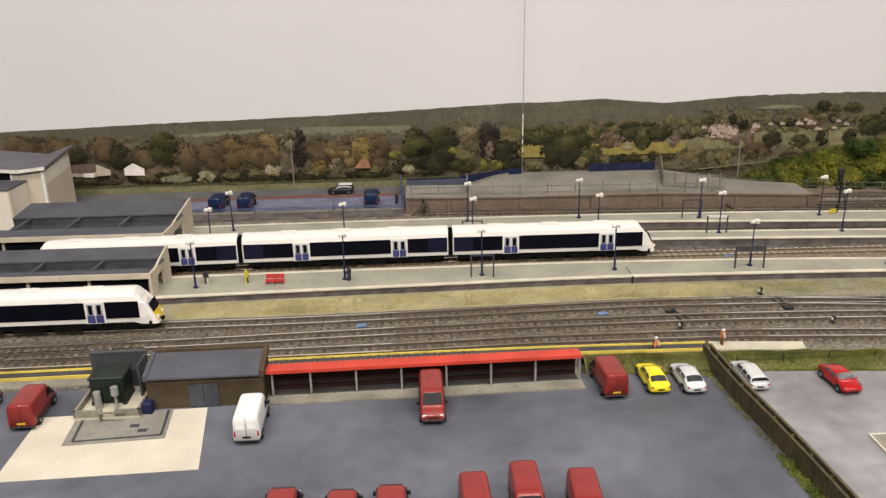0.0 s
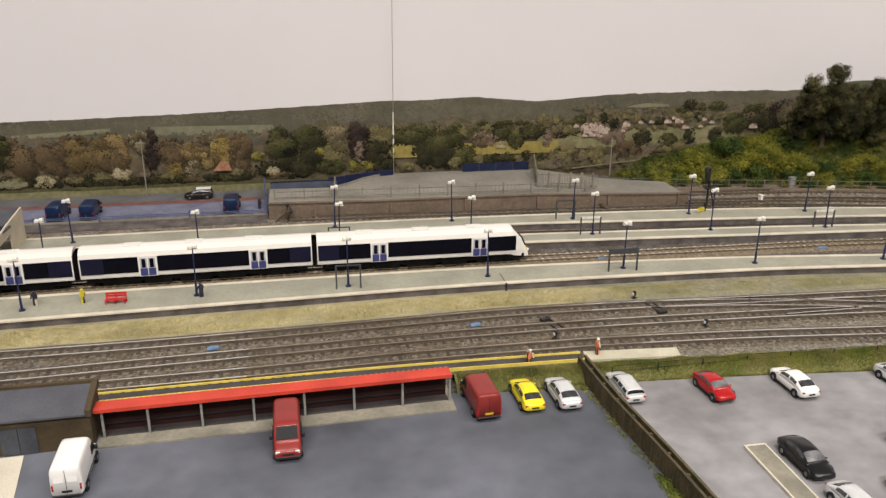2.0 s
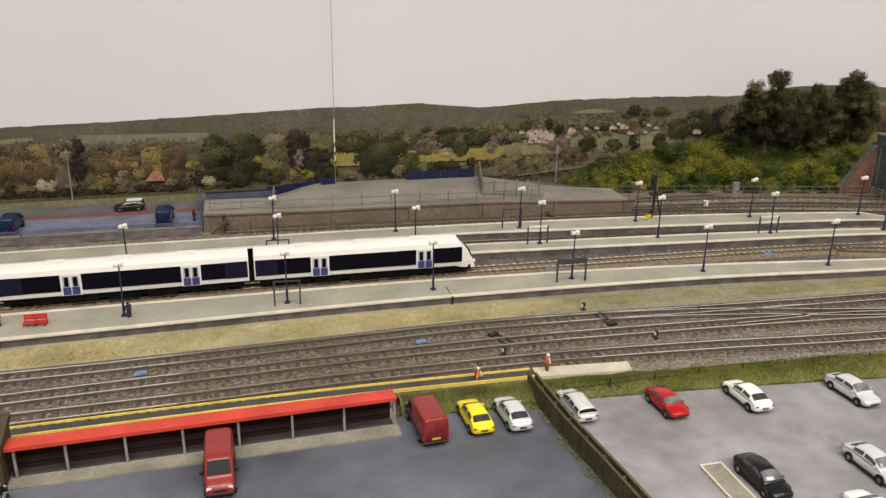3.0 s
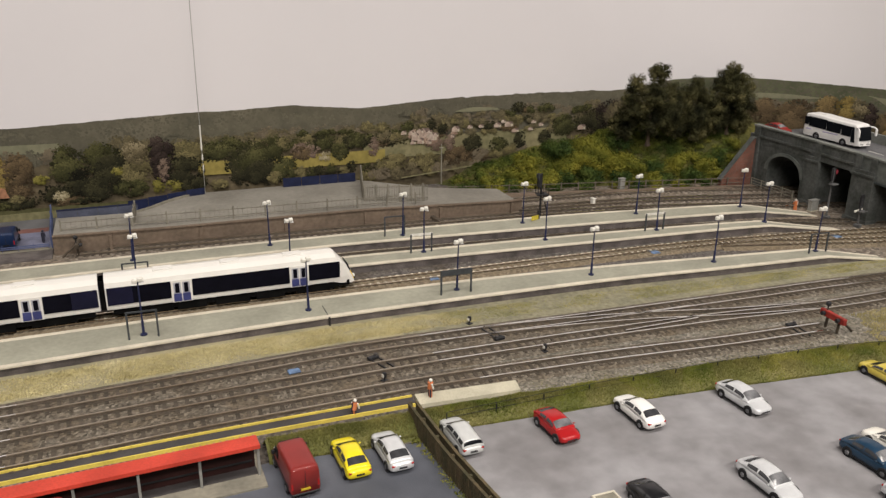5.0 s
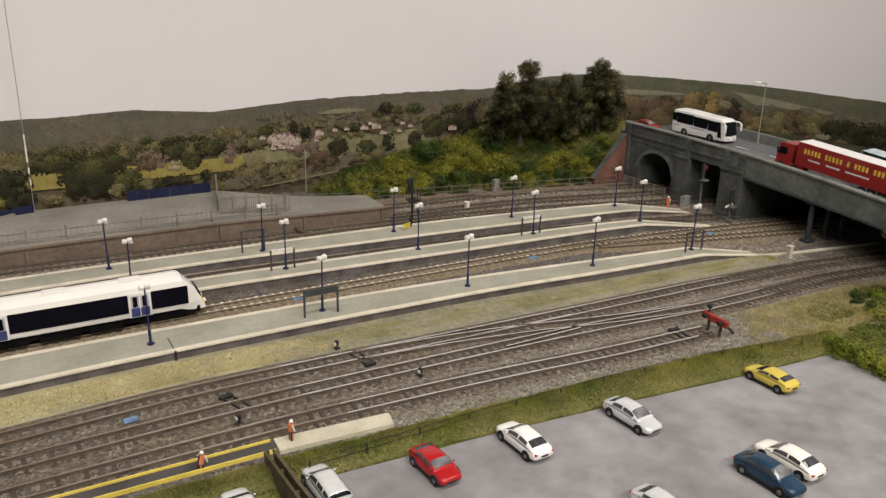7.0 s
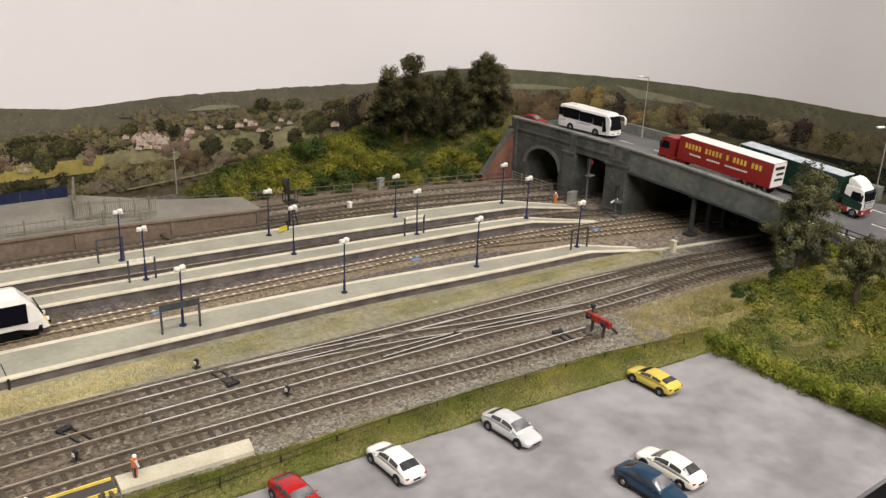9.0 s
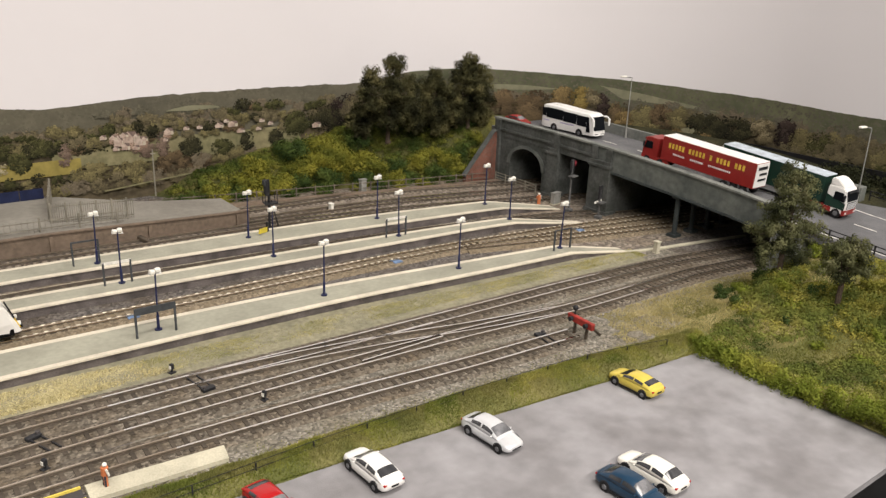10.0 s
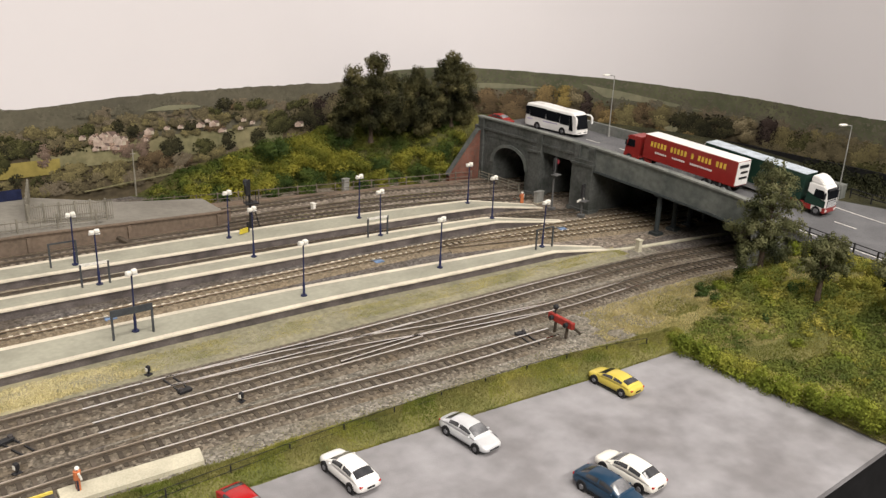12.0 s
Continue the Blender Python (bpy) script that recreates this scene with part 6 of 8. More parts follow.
first = platform_lamp(-13.3, 103.5)
for x, y in ((2.4, 104.6), (17.2, 104.6), (31.7, 105.0), (46.6, 105.0), (61.4, 104.1), (76.2, 103.0), (89.6, 102.0),
             (-14.5, 115.8), (1.5, 116.4), (17.0, 117.1), (32.4, 117.2), (47.3, 116.6), (62.2, 115.8), (76.9, 114.6), (91.9, 112.8),
             (-13.5, 123.3), (16.8, 124.4), (31.5, 124.5), (46.9, 122.9), (62.6, 122.6), (78.4, 121.3), (93.6, 119.4)):
    copy_thing(first, pose(x * S, y * S, 0.9 * S, random.uniform(-1.2, 1.2), random.uniform(-1.2, 1.2), random.uniform(-12, 4)))


def sign_frame(x, y, w, h, label, board=None, bh=0.6, post=M_signgrey):
    root = thing("platform_sign", x, y, 0.9, random.uniform(-4, 0), label, "sign", "platform name boards")
    for s in (-1, 1):
        part("post", box(bmesh.new(), s * w / 2 - 0.08, s * w / 2 + 0.08, -0.07, 0.07, 0, h), post, root)
    part("board", box(bmesh.new(), -w / 2 - 0.08, w / 2 + 0.08, -0.05, 0.05, h - bh, h + 0.02), board or M_signgrey, root, "plain blank board")
    return root


sign_frame(46.2, 104.2, 3.1, 2.5, "dark grey station name board on two posts", None, 0.55)
sign_frame(17.2, 104.0, 2.4, 2.5, "thin dark frame sign on the front platform", None, 0.1)
sign_frame(89.5, 101.6, 2.4, 2.3, "thin dark frame sign at the platform end", None, 0.1)
sign_frame(46.0, 123.2, 2.4, 2.4, "thin dark frame sign on the back platform", None, 0.12)
sign_frame(47.0, 116.6, 2.4, 2.2, "pale name board on two posts, middle platform", M_head, 0.22)
sign_frame(76.6, 114.7, 2.5, 2.2, "pale name board on two posts, middle platform", M_head, 0.22)
sign_frame(17.0, 117.4, 2.4, 2.2, "thin dark frame sign on the middle platform", None, 0.1)

bench = thing("platform_bench", -5.0, 104.0, 0.9, -2, "bright red metal bench on the platform", "bench")
bench.scale = (0.84, 0.84, 0.84)
for i in range(3):
    part("seat_slat", box(bmesh.new(), -1.15, 1.15, -0.45 + i * 0.25, -0.25 + i * 0.25, 0.42, 0.5), M_bench, bench)
for i in range(2):
    part("back_slat", box(bmesh.new(), -1.15, 1.15, 0.34, 0.42, 0.62 + i * 0.3, 0.86 + i * 0.3), M_bench, bench)
for x in (-1.05, 0, 1.05):
    bm = bmesh.new()
    box(bm, x - 0.07, x + 0.07, -0.42, -0.32, 0, 0.42)
    box(bm, x - 0.07, x + 0.07, 0.3, 0.42, 0, 1.1)
    part("leg", bm, M_bench, bench)


def figurine(x, y, z, lower, upper, label, kneel=False, k0=0.85):
    """A tiny plain model figure in one mesh."""
    bm = bmesh.new()
    k = 0.6 if kneel else 1.0
    rod(bm, (-0.13, 0, 0), (-0.1, 0, 0.85 * k), 0.14, 0.16, 6)
    rod(bm, (0.13, 0, 0), (0.1, 0, 0.85 * k), 0.14, 0.16, 6)
    n = len(bm.faces)
    lean = 0.25 if kneel else 0.03
    rod(bm, (0, 0, 0.82 * k), (0, lean, 0.85 * k + 0.6), 0.24, 0.26, 8)
    for s in (-1, 1):
        rod(bm, (s * 0.27, lean, 0.85 * k + 0.55), (s * 0.33, lean + 0.15, 0.85 * k + 0.02), 0.09, 0.08, 6)
    n2 = len(bm.faces)
    bmesh.ops.create_icosphere(bm, subdivisions=2, radius=0.17, matrix=Matrix.Translation((0, lean + 0.02, 0.85 * k + 0.78)))
    for i, f in enumerate(bm.faces):
        f.material_index = 0 if i < n else 1 if i < n2 else 2
    bmesh.ops.scale(bm, vec=(k0, k0, k0), verts=bm.verts)
    ob = part("figurine", bm, [lower, upper, M_head if upper is M_hiviz else upper], None)
    ob.matrix_basis = pose(x * S, y * S, z * S, 0, 0, random.uniform(0, 360))
    return tagged(ob, label, "figurine", "model figures")


figurine(-8.1, 104.4, 0.9, M_figdark, M_figyel, "tiny plain figure in yellow and dark blue on the platform")
figurine(-12.4, 104.6, 0.9, M_creamp, M_figdark, "tiny plain figure in dark and cream on the platform")
figurine(2.9, 104.2, 0.9, M_figdark, M_figdark, "tiny plain dark figure beside a platform lamp")
figurine(37.2, 87.2, 0.3, M_figdark, M_hiviz, "tiny plain figure in orange on the concrete walkway")
figurine(31.1, 86.9, 0.1, M_figdark, M_hiviz, "tiny plain kneeling figure in orange beside the walkway", True)
figurine(101.9, 118.0, 0.05, M_hiviz, M_hiviz, "tiny plain figure in orange beside the back tracks")
figurine(7.2, 136.2, 0.2, M_figdark, M_figdark, "tiny plain dark figure on the blue parking strip")

board = thing("caution_board", 64.6, 123.0, 0.9, 35, "small yellow board leaning on a black post", "board")
part("post", box(bmesh.new(), 0.7, 0.95, -0.12, 0.12, 0, 1.1), M_dark, board, "black post")
part("panel", prism(bmesh.new(), [(-1.0, 0.25), (0.7, 0.0), (0.75, 0.55), (-0.9, 0.75)], "y", -0.06, 0.06), M_figyel, board, "yellow panel")

# joint in the front platform
part("expansion_joint", box(bmesh.new(), 33.05, 33.22, 102.66, 102.76, 0.0, 0.95), M_dark, bpy.data.objects["platform_front"])
part("expansion_joint", box(bmesh.new(), 33.1, 33.18, 102.8, 105.6, 0.9, 0.912), M_dark, bpy.data.objects["platform_front"])

# ---- canopies over the platforms ----
def canopy(x0, x1, y0, y1, z, label, up=None):
    root = thing("platform_canopy", x1, y0, 0, 0, label, "canopy", "platform canopies")
    L, d = x1 - x0, y1 - y0
    U = up or L
    part("upper_roof", prism(bmesh.new(), [(d * 0.55, z + 0.35), (d, z + 0.75), (d, z + 0.9), (d * 0.55, z + 0.5)], "x", -U, -0.3), M_slate, root, "grey felt upper roof")
    part("lower_roof", prism(bmesh.new(), [(0.1, z), (d * 0.3, z - 0.1), (d * 0.3, z - 0.25), (0.1, z - 0.15)], "x", -L, -0.3), M_slate, root, "grey felt lower roof")
    # valley floor and wall coloured dark for the shade between the roofs
    part("valley", prism(bmesh.new(), [(d * 0.3, z - 0.7), (d * 0.6, z - 0.5), (d * 0.6, z - 0.6), (d * 0.3, z - 0.8)], "x", -U, -0.3), M_signgrey, root, "dark valley between the roofs, shade put into its colour")
    part("valley_wall", box(bmesh.new(), -U, -0.3, d * 0.56, d * 0.58, z - 0.6, z + 0.36), M_signgrey, root)
    part("fascia", box(bmesh.new(), -L, 0, -0.05, 0.12, z - 0.5, z + 0.08), M_creamp, root, "cream fascia board")
    n = int(L / 6.2)
    for i in range(n + 1):
        x = -0.4 - i * 6.2
        if x < -U:
            break
        bm = bmesh.new()
        loft(bm, [[(x - 0.12, d * 0.29, z - 0.2), (x + 0.12, d * 0.29, z - 0.2), (x + 0.12, d * 0.29, z), (x - 0.12, d * 0.29, z)], [(x + 0.5, d * 0.57, z + 0.2), (x + 0.74, d * 0.57, z + 0.2), (x + 0.74, d * 0.57, z + 0.4), (x + 0.5, d * 0.57, z + 0.4)]])
        part("roof_strut", bm, M_slate, root)
        for yy in (0.6, d * 0.75):
            part("column", box(bmesh.new(), x - 0.14, x + 0.14, yy - 0.14, yy + 0.14, 0.9, z - 0.1), M_creamp, root, "cream column")
    part("end_frame", prism(bmesh.new(), [(-0.1, 0.9), (d * 0.3, 0.9), (d * 0.3, z - 1.0), (d * 0.62, z - 0.75), (d * 0.62, 0.9), (d + 0.05, 0.9), (d + 0.05, z + 1.0), (d * 0.56, z + 0.5), (d * 0.3, z + 0.05), (-0.1, z + 0.1)], "x", -0.22, 0.0), M_creamp, root, "cream end frame")
    part("glazed_screen", box(bmesh.new(), -L, -0.4, 0.62, 0.7, 0.9, z - 0.5), M_glass, root, "dark glazed screen")
    return root


canopy(-75, -16.9, 100.9, 107.2, 3.55, "cream and grey station canopy over the front platform")
canopy(-75, -19.2, 113.6, 125.6, 3.8, "wide cream and grey station canopy over the back platforms", 20.5)

station = thing("station_building", -41, 133, 0, 0, "cream station building with a grey butterfly roof", "building")
part("main_wall", box(bmesh.new(), -22, 0, 0, 9.0, 0, 7.3), M_render, station, "buff rendered walls")
part("gable_panel", prism(bmesh.new(), [(0.4, 5.3), (8.8, 5.9), (8.8, 7.9), (0.4, 7.2)], "x", -0.02, 0.05), M_stw, station, "white panel under the eaves")
bm = bmesh.new()
loft(bm, [[(-23, -0.5, 8.7), (-23, 9.6, 9.4), (-23, 9.6, 9.7), (-23, -0.5, 9.0)], [(-3.2, -0.5, 7.2), (-3.2, 9.6, 7.3), (-3.2, 9.6, 7.6), (-3.2, -0.5, 7.5)], [(0.6, -0.5, 7.6), (0.6, 9.6, 8.6), (0.6, 9.6, 8.9), (0.6, -0.5, 7.9)]])
rf = part("roof", bm, M_stroof, station, "grey butterfly roof")
bm = bmesh.new()
loft(bm, [[(-23, -0.62, 8.6), (-23, -0.5, 8.6), (-23, -0.5, 9.04), (-23, -0.62, 9.04)], [(-3.2, -0.62, 7.1), (-3.2, -0.5, 7.1), (-3.2, -0.5, 7.54), (-3.2, -0.62, 7.54)], [(0.6, -0.62, 7.5), (0.6, -0.5, 7.5), (0.6, -0.5, 7.94), (0.6, -0.62, 7.94)]])
part("fascia", bm, M_head, rf, "white fascia")
part("corner_post", box(bmesh.new(), -0.3, 0.12, -0.12, 0.3, 0, 7.6), M_head, station, "white corner post")
for i in range(4):
    wn = part("window", box(bmesh.new(), -21.5 + i * 4.4, -17.6 + i * 4.4, -0.06, 0.05, 6.1, 7.1), M_glass, station, "dark strip window")
    part("window_frame", box(bmesh.new(), -17.65 + i * 4.4, -17.45 + i * 4.4, -0.1, 0.05, 6.0, 7.2), M_head, wn)
part("front_block", box(bmesh.new(), -24, -2.4, -5.4, -0.1, 0, 5.9), M_stw, station, "white lower front block")
part("front_roof", box(bmesh.new(), -24, -2.3, -5.5, -0.1, 5.9, 6.05), M_slate, station)
part("downpipe", box(bmesh.new(), -2.5, -2.2, -5.5, -5.2, 0, 5.9), M_creamp, station)

# ---- brown hut, enclosure and shelter beside the car park ----
hut = thing("brick_hut", -6.2, 81.9, 0.2, 1.5, "brown rendered hut with a grey lean-to roof", "hut")
part("wall", prism(bmesh.new(), [(-2.4, 0), (0.6, 0), (0.6, 3.4), (-2.4, 2.7)], "x", -4.7, 4.3), M_ply, hut, "brown rendered walls")
part("roof", prism(bmesh.new(), [(-2.75, 2.66), (0.4, 3.36), (0.4, 3.5), (-2.75, 2.8)], "x", -4.5, 4.1), M_slate, hut, "grey felt roof")
part("gable", prism(bmesh.new(), [(-2.6, 2.5), (0.7, 3.25), (0.7, 3.75), (-2.6, 3.0)], "x", 4.05, 4.45), M_ply, hut)
part("gable", prism(bmesh.new(), [(-2.6, 2.5), (0.7, 3.25), (0.7, 3.7), (-2.6, 2.95)], "x", -4.85, -4.5), M_slate, hut)
part("back_parapet", box(bmesh.new(), -4.8, 4.4, 0.4, 0.7, 3.2, 3.72), M_ply, hut)
dr = part("door", box(bmesh.new(), -1.5, 0.8, -2.48, -2.38, 0.05, 2.05), M_door, hut, "grey double door")
part("door_gap", box(bmesh.new(), -0.37, -0.33, -2.5, -2.47, 0.05, 2.05), M_dark, dr)

encl = thing("walled_enclosure", -13.7, 80.4, 0.2, 1.5, "low pale walls round a plant plinth beside the hut", "enclosure")
part("plinth", box(bmesh.new(), -2.5, 2.5, -2.4, 2.4, 0, 0.25), M_slab, encl)
for a in ((-2.5, -2.3, -2.4, 2.4), (2.3, 2.5, -2.4, 2.4), (-2.5, -0.4, -2.4, -2.2), (0.6, 2.5, -2.4, -2.2)):
    part("low_wall", box(bmesh.new(), *a, 0.25, 0.8), M_pave, encl)
part("gate_bar", box(bmesh.new(), -0.5, 1.4, -2.9, -2.75, 0.75, 0.88), M_pave, encl)
part("gate_bar", box(bmesh.new(), -0.5, -0.35, -2.9, -2.2, 0.1, 0.9), M_pave, encl)
tank = thing("oil_tank", -14.1, 80.9, 0.45, 1.5, "dark green rectangular tank inside the enclosure", "tank")
bm = bmesh.new()
box(bm, -1.3, 1.3, -1.1, 1.1, 0.25, 2.2, 0.12)
part("tank_body", bm, M_tank, tank)
part("tank_lid", box(bmesh.new(), -1.38, 1.38, -1.18, 1.18, 2.15, 2.45, 0.1), M_tank, tank, "dark green lid")
part("band", box(bmesh.new(), -1.36, 1.36, -1.16, 1.16, 1.65, 1.78), M_tank, tank)
for x in (-1.2, 1.2):
    part("foot", box(bmesh.new(), x - 0.15, x + 0.15, -1.1, 1.1, 0, 0.3), M_dark, tank)
for x, z1 in ((-14.7, 1.75), (-13.3, 2.05)):
    bm = bmesh.new()
    rod(bm, (0, 0, 0), (0, 0, z1 - 0.3), 0.28 if z1 < 1.9 else 0.12, n=10)
    if z1 > 1.9:
        rod(bm, (0, 0, z1 - 0.9), (0, 0, z1 - 0.2), 0.3, n=10)
    ob = part("plant_cylinder", bm, M_galv, None)
    ob.matrix_basis = pose(x * S, 79.3 * S, 0.45 * S)
    tagged(ob, "small pale grey plant cylinder in front of the tank", "cylinder", "plant cylinders")
screen = thing("timber_screen", -13.9, 83.2, 0.1, 1.5, "dark grey screen wall behind the tank", "screen")
part("back_board", box(bmesh.new(), -2.5, 2.0, -0.1, 0.1, 0, 3.3), M_signgrey, screen)
part("side_board", box(bmesh.new(), 1.84, 2.0, -2.2, -0.1, 0, 3.1), M_signgrey, screen)
part("top_edge", box(bmesh.new(), -2.55, 2.05, -0.14, 0.14, 3.3, 3.4), M_slate, screen)
bin_ = part("waste_bin", box(bmesh.new(), -0.4, 0.4, -0.4, 0.4, 0, 1.0, 0.08), M_navyb, None)
bin_.matrix_basis = pose(-10.75 * S, 78.9 * S, 0.2 * S)
tagged(bin_, "navy blue waste bin beside the enclosure", "bin")

apron = new("concrete_apron")
struct(apron, "pale cream concrete apron on the car park", "pavement")
part("slab", prism(bmesh.new(), [(-18.6, 70.2), (-4.9, 70.9), (-6.3, 79.3), (-19.0, 78.6)], "z", 0.19, 0.235), M_cream, apron)
part("inner_slab", prism(bmesh.new(), [(-15.7, 74.4), (-8.4, 75.0), (-8.9, 79.2), (-16.1, 78.3)], "z", 0.19, 0.255), M_yard, apron, "grey inner slab")
for a, b in (((-15.1, 74.95), (-8.8, 75.5)), ((-8.8, 75.5), (-9.25, 79.1)), ((-15.1, 74.95), (-15.5, 78.2))):
    d = (Vector(b) - Vector(a)).normalized()
    n = Vector((-d.y, d.x)) * 0.11
    part("drain_channel", prism(bmesh.new(), [tuple(Vector(a) - n), tuple(Vector(b) - n), tuple(Vector(b) + n), tuple(Vector(a) + n)], "z", 0.2, 0.265), M_signgrey, apron, "dark drain channel")
for x, y in ((-11.2, 76.9), (-10.4, 76.2)):
    part("manhole_cover", box(bmesh.new(), x - 0.35, x + 0.35, y - 0.22, y + 0.22, 0.2, 0.27), M_signgrey, apron, "dark cover")

M_redst_c = mat("dull_pink_clip", (0.42, 0.20, 0.14), 0.6)
shed = thing("cycle_shelter", -1.6, 81.0, 0.2, 2.4, "long open shelter with a bright red roof", "shelter")
part("roof", prism(bmesh.new(), [(-0.75, 2.4), (0.55, 2.36), (0.55, 2.46), (-0.75, 2.5)], "x", -0.2, 25.1), M_redroof, shed, "bright red sheet roof")
rib = part("roof_rib", box(bmesh.new(), -0.05, 0.05, 0.5, 0.6, 2.42, 2.5), M_redst_c, shed, "dull roof clip").data
for i in range(1, 62):
    ob = new("roof_rib", rib)
    ob.parent, ob.matrix_basis = shed, pose((i * 0.41 - 0.1) * S, 0, 0)
part("roof_fascia", box(bmesh.new(), -0.2, 25.1, -0.82, -0.7, 2.26, 2.52), M_redroof, shed)
part("back_wall", box(bmesh.new(), 0, 24.9, 0.52, 0.62, 0, 2.38), M_redin, shed, "red back boards, darkened for the shade inside")
# dark sheet over the paler pavement, only under the roof
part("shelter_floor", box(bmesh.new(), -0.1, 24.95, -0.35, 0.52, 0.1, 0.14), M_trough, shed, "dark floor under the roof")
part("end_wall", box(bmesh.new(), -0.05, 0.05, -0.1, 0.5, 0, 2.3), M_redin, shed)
for i in range(8):
    part("post", box(bmesh.new(), i * 3.62 - 0.42 + (0.6 if i == 0 else 0), i * 3.62 - 0.26 + (0.6 if i == 0 else 0), -0.55, -0.4, 0, 2.4), M_galv, shed, "grey steel post")
part("bike_rail", box(bmesh.new(), 0.2, 24.7, 0.3, 0.38, 0.7, 0.8), M_dark, shed)
bm = prism(bmesh.new(), [(-1.7, 79.3), (23.7, 80.2), (23.6, 84.0), (-1.7, 83.2)], "z", 0.15, 0.32)
struct(part("pavement", bm, M_pave), "buff concrete pavement under the red shelter", "pavement")

# ---- walkway with yellow edges beside the siding ----
wk = new("walkway")
struct(wk, "dark trough walkway with yellow edges beside the siding", "pavement")
WL = curve([(-90, 84.65), (-40, 85.45), (-13, 86.3), (8, 87.1), (22, 87.4), (36.0, 87.3)], 3.0)
bm = bmesh.new()
sweep(bm, WL, [(-0.58, -0.05), (0.58, -0.05), (0.58, 0.12), (-0.58, 0.12)])
part("tread", bm, M_trough, wk)
for o in (-0.64, 0.64):
    bm = bmesh.new()
    sweep(bm, WL, [(o - 0.055, -0.05), (o + 0.055, -0.05), (o + 0.055, 0.28), (o - 0.055, 0.28)])
    part("edge_board", bm, M_yline, wk, "yellow edge board")
bm = bmesh.new()
sweep(bm, [q for q in WL if q[0] < -2], [(-2.3, -0.05), (-1.05, -0.05), (-1.05, 0.16), (-2.3, 0.16)])
part("cable_trough", bm, M_pave, wk, "weathered concrete trough lid")
bm = prism(bmesh.new(), [(36.1, 86.3), (44.2, 85.8), (44.5, 87.3), (36.2, 87.9)], "z", -0.05, 0.3)
struct(part("walkway_slab", bm, M_slab), "pale buff concrete walkway slab beside the siding", "pavement")

# ---- fence between the car parks ----
fence = thing("lattice_fence", 34.7, 84.4, 0, 0, "weathered olive-brown board fence between the two car parks", "fence")
FL = curve([(0.0, 0.0), (0.3, -6.5), (0.85, -11.8), (1.3, -17), (1.6, -21.4), (1.7, -23.1)], 2.4)
for i, (x, y, h) in enumerate(FL):
    part("post", box(bmesh.new(), x - 0.1, x + 0.1, y - 0.1, y + 0.1, 0, 1.85), M_fenceb, fence)
for i, (a, b) in enumerate(zip(FL, FL[1:])):
    for off, z0, z1, tk in ((-0.16, 0.1, 1.7, 0.04), (0.4, 0.1, 1.6, 0.04)):
        bm = bmesh.new()
        loft(bm, [[(q[0] + off - tk, q[1], z0), (q[0] + off + tk, q[1], z0), (q[0] + off + tk, q[1], z1), (q[0] + off - tk, q[1], z1)] for q in (a, b)])
        pn = part("panel", bm, M_fenceb, fence)
    for k in range(10):
        t = (k + 0.5) / 10
        x, y = a[0] + (b[0] - a[0]) * t, a[1] + (b[1] - a[1]) * t
        part("slat", box(bmesh.new(), x - 0.26, x - 0.2, y - 0.06, y + 0.06, 0.1, 1.72), M_fenceb, fence)
for off in (-0.16, 0.4):
    bm = bmesh.new()
    loft(bm, [[(x + off - 0.1, y, 1.68), (x + off + 0.1, y, 1.68), (x + off + 0.1, y, 1.82), (x + off - 0.1, y, 1.82)] for x, y, h in FL])
    part("top_rail", bm, M_fenceb, fence)

island = thing("planted_island", 43.2, 68.5, 0.18, 0, "kerbed gravel island in the pale car park", "traffic island")
bm = bmesh.new()
for a in ((-0.82, -0.68, -7, 3.68), (0.68, 0.82, -7, 3.68), (-0.68, 0.68, 3.54, 3.68)):
    box(bm, *a, 0, 0.2, 0.02)
part("kerb", bm, M_cream, island, "pale kerb")
part("gravel", box(bmesh.new(), -0.69, 0.69, -7, 3.55, 0, 0.14), M_pave, island, "brown gravel")

# ---- low wire fence along the verge ----
wf = thing("wire_fence", 44, 82.7, 0.1, 0, "thin dark post and wire fence along the verge", "fence")
VL = curve([(36.8, 82.7), (50, 82.8), (60, 82.5), (72, 81.5), (81, 79.4)], 3.9)
for x, y, h in VL:
    part("post", box(bmesh.new(), x - 44 - 0.035, x - 44 + 0.035, y - 82.7 - 0.035, y - 82.7 + 0.035, 0, 1.35), M_dark, wf)
for z in (0.5, 0.95, 1.4):
    bm = bmesh.new()
    sweep(bm, [(x - 44, y - 82.7, h) for x, y, h in VL], [(-0.015, z), (0.015, z), (0.015, z + 0.03), (-0.015, z + 0.03)])
    part("wire", bm, M_dark, wf)

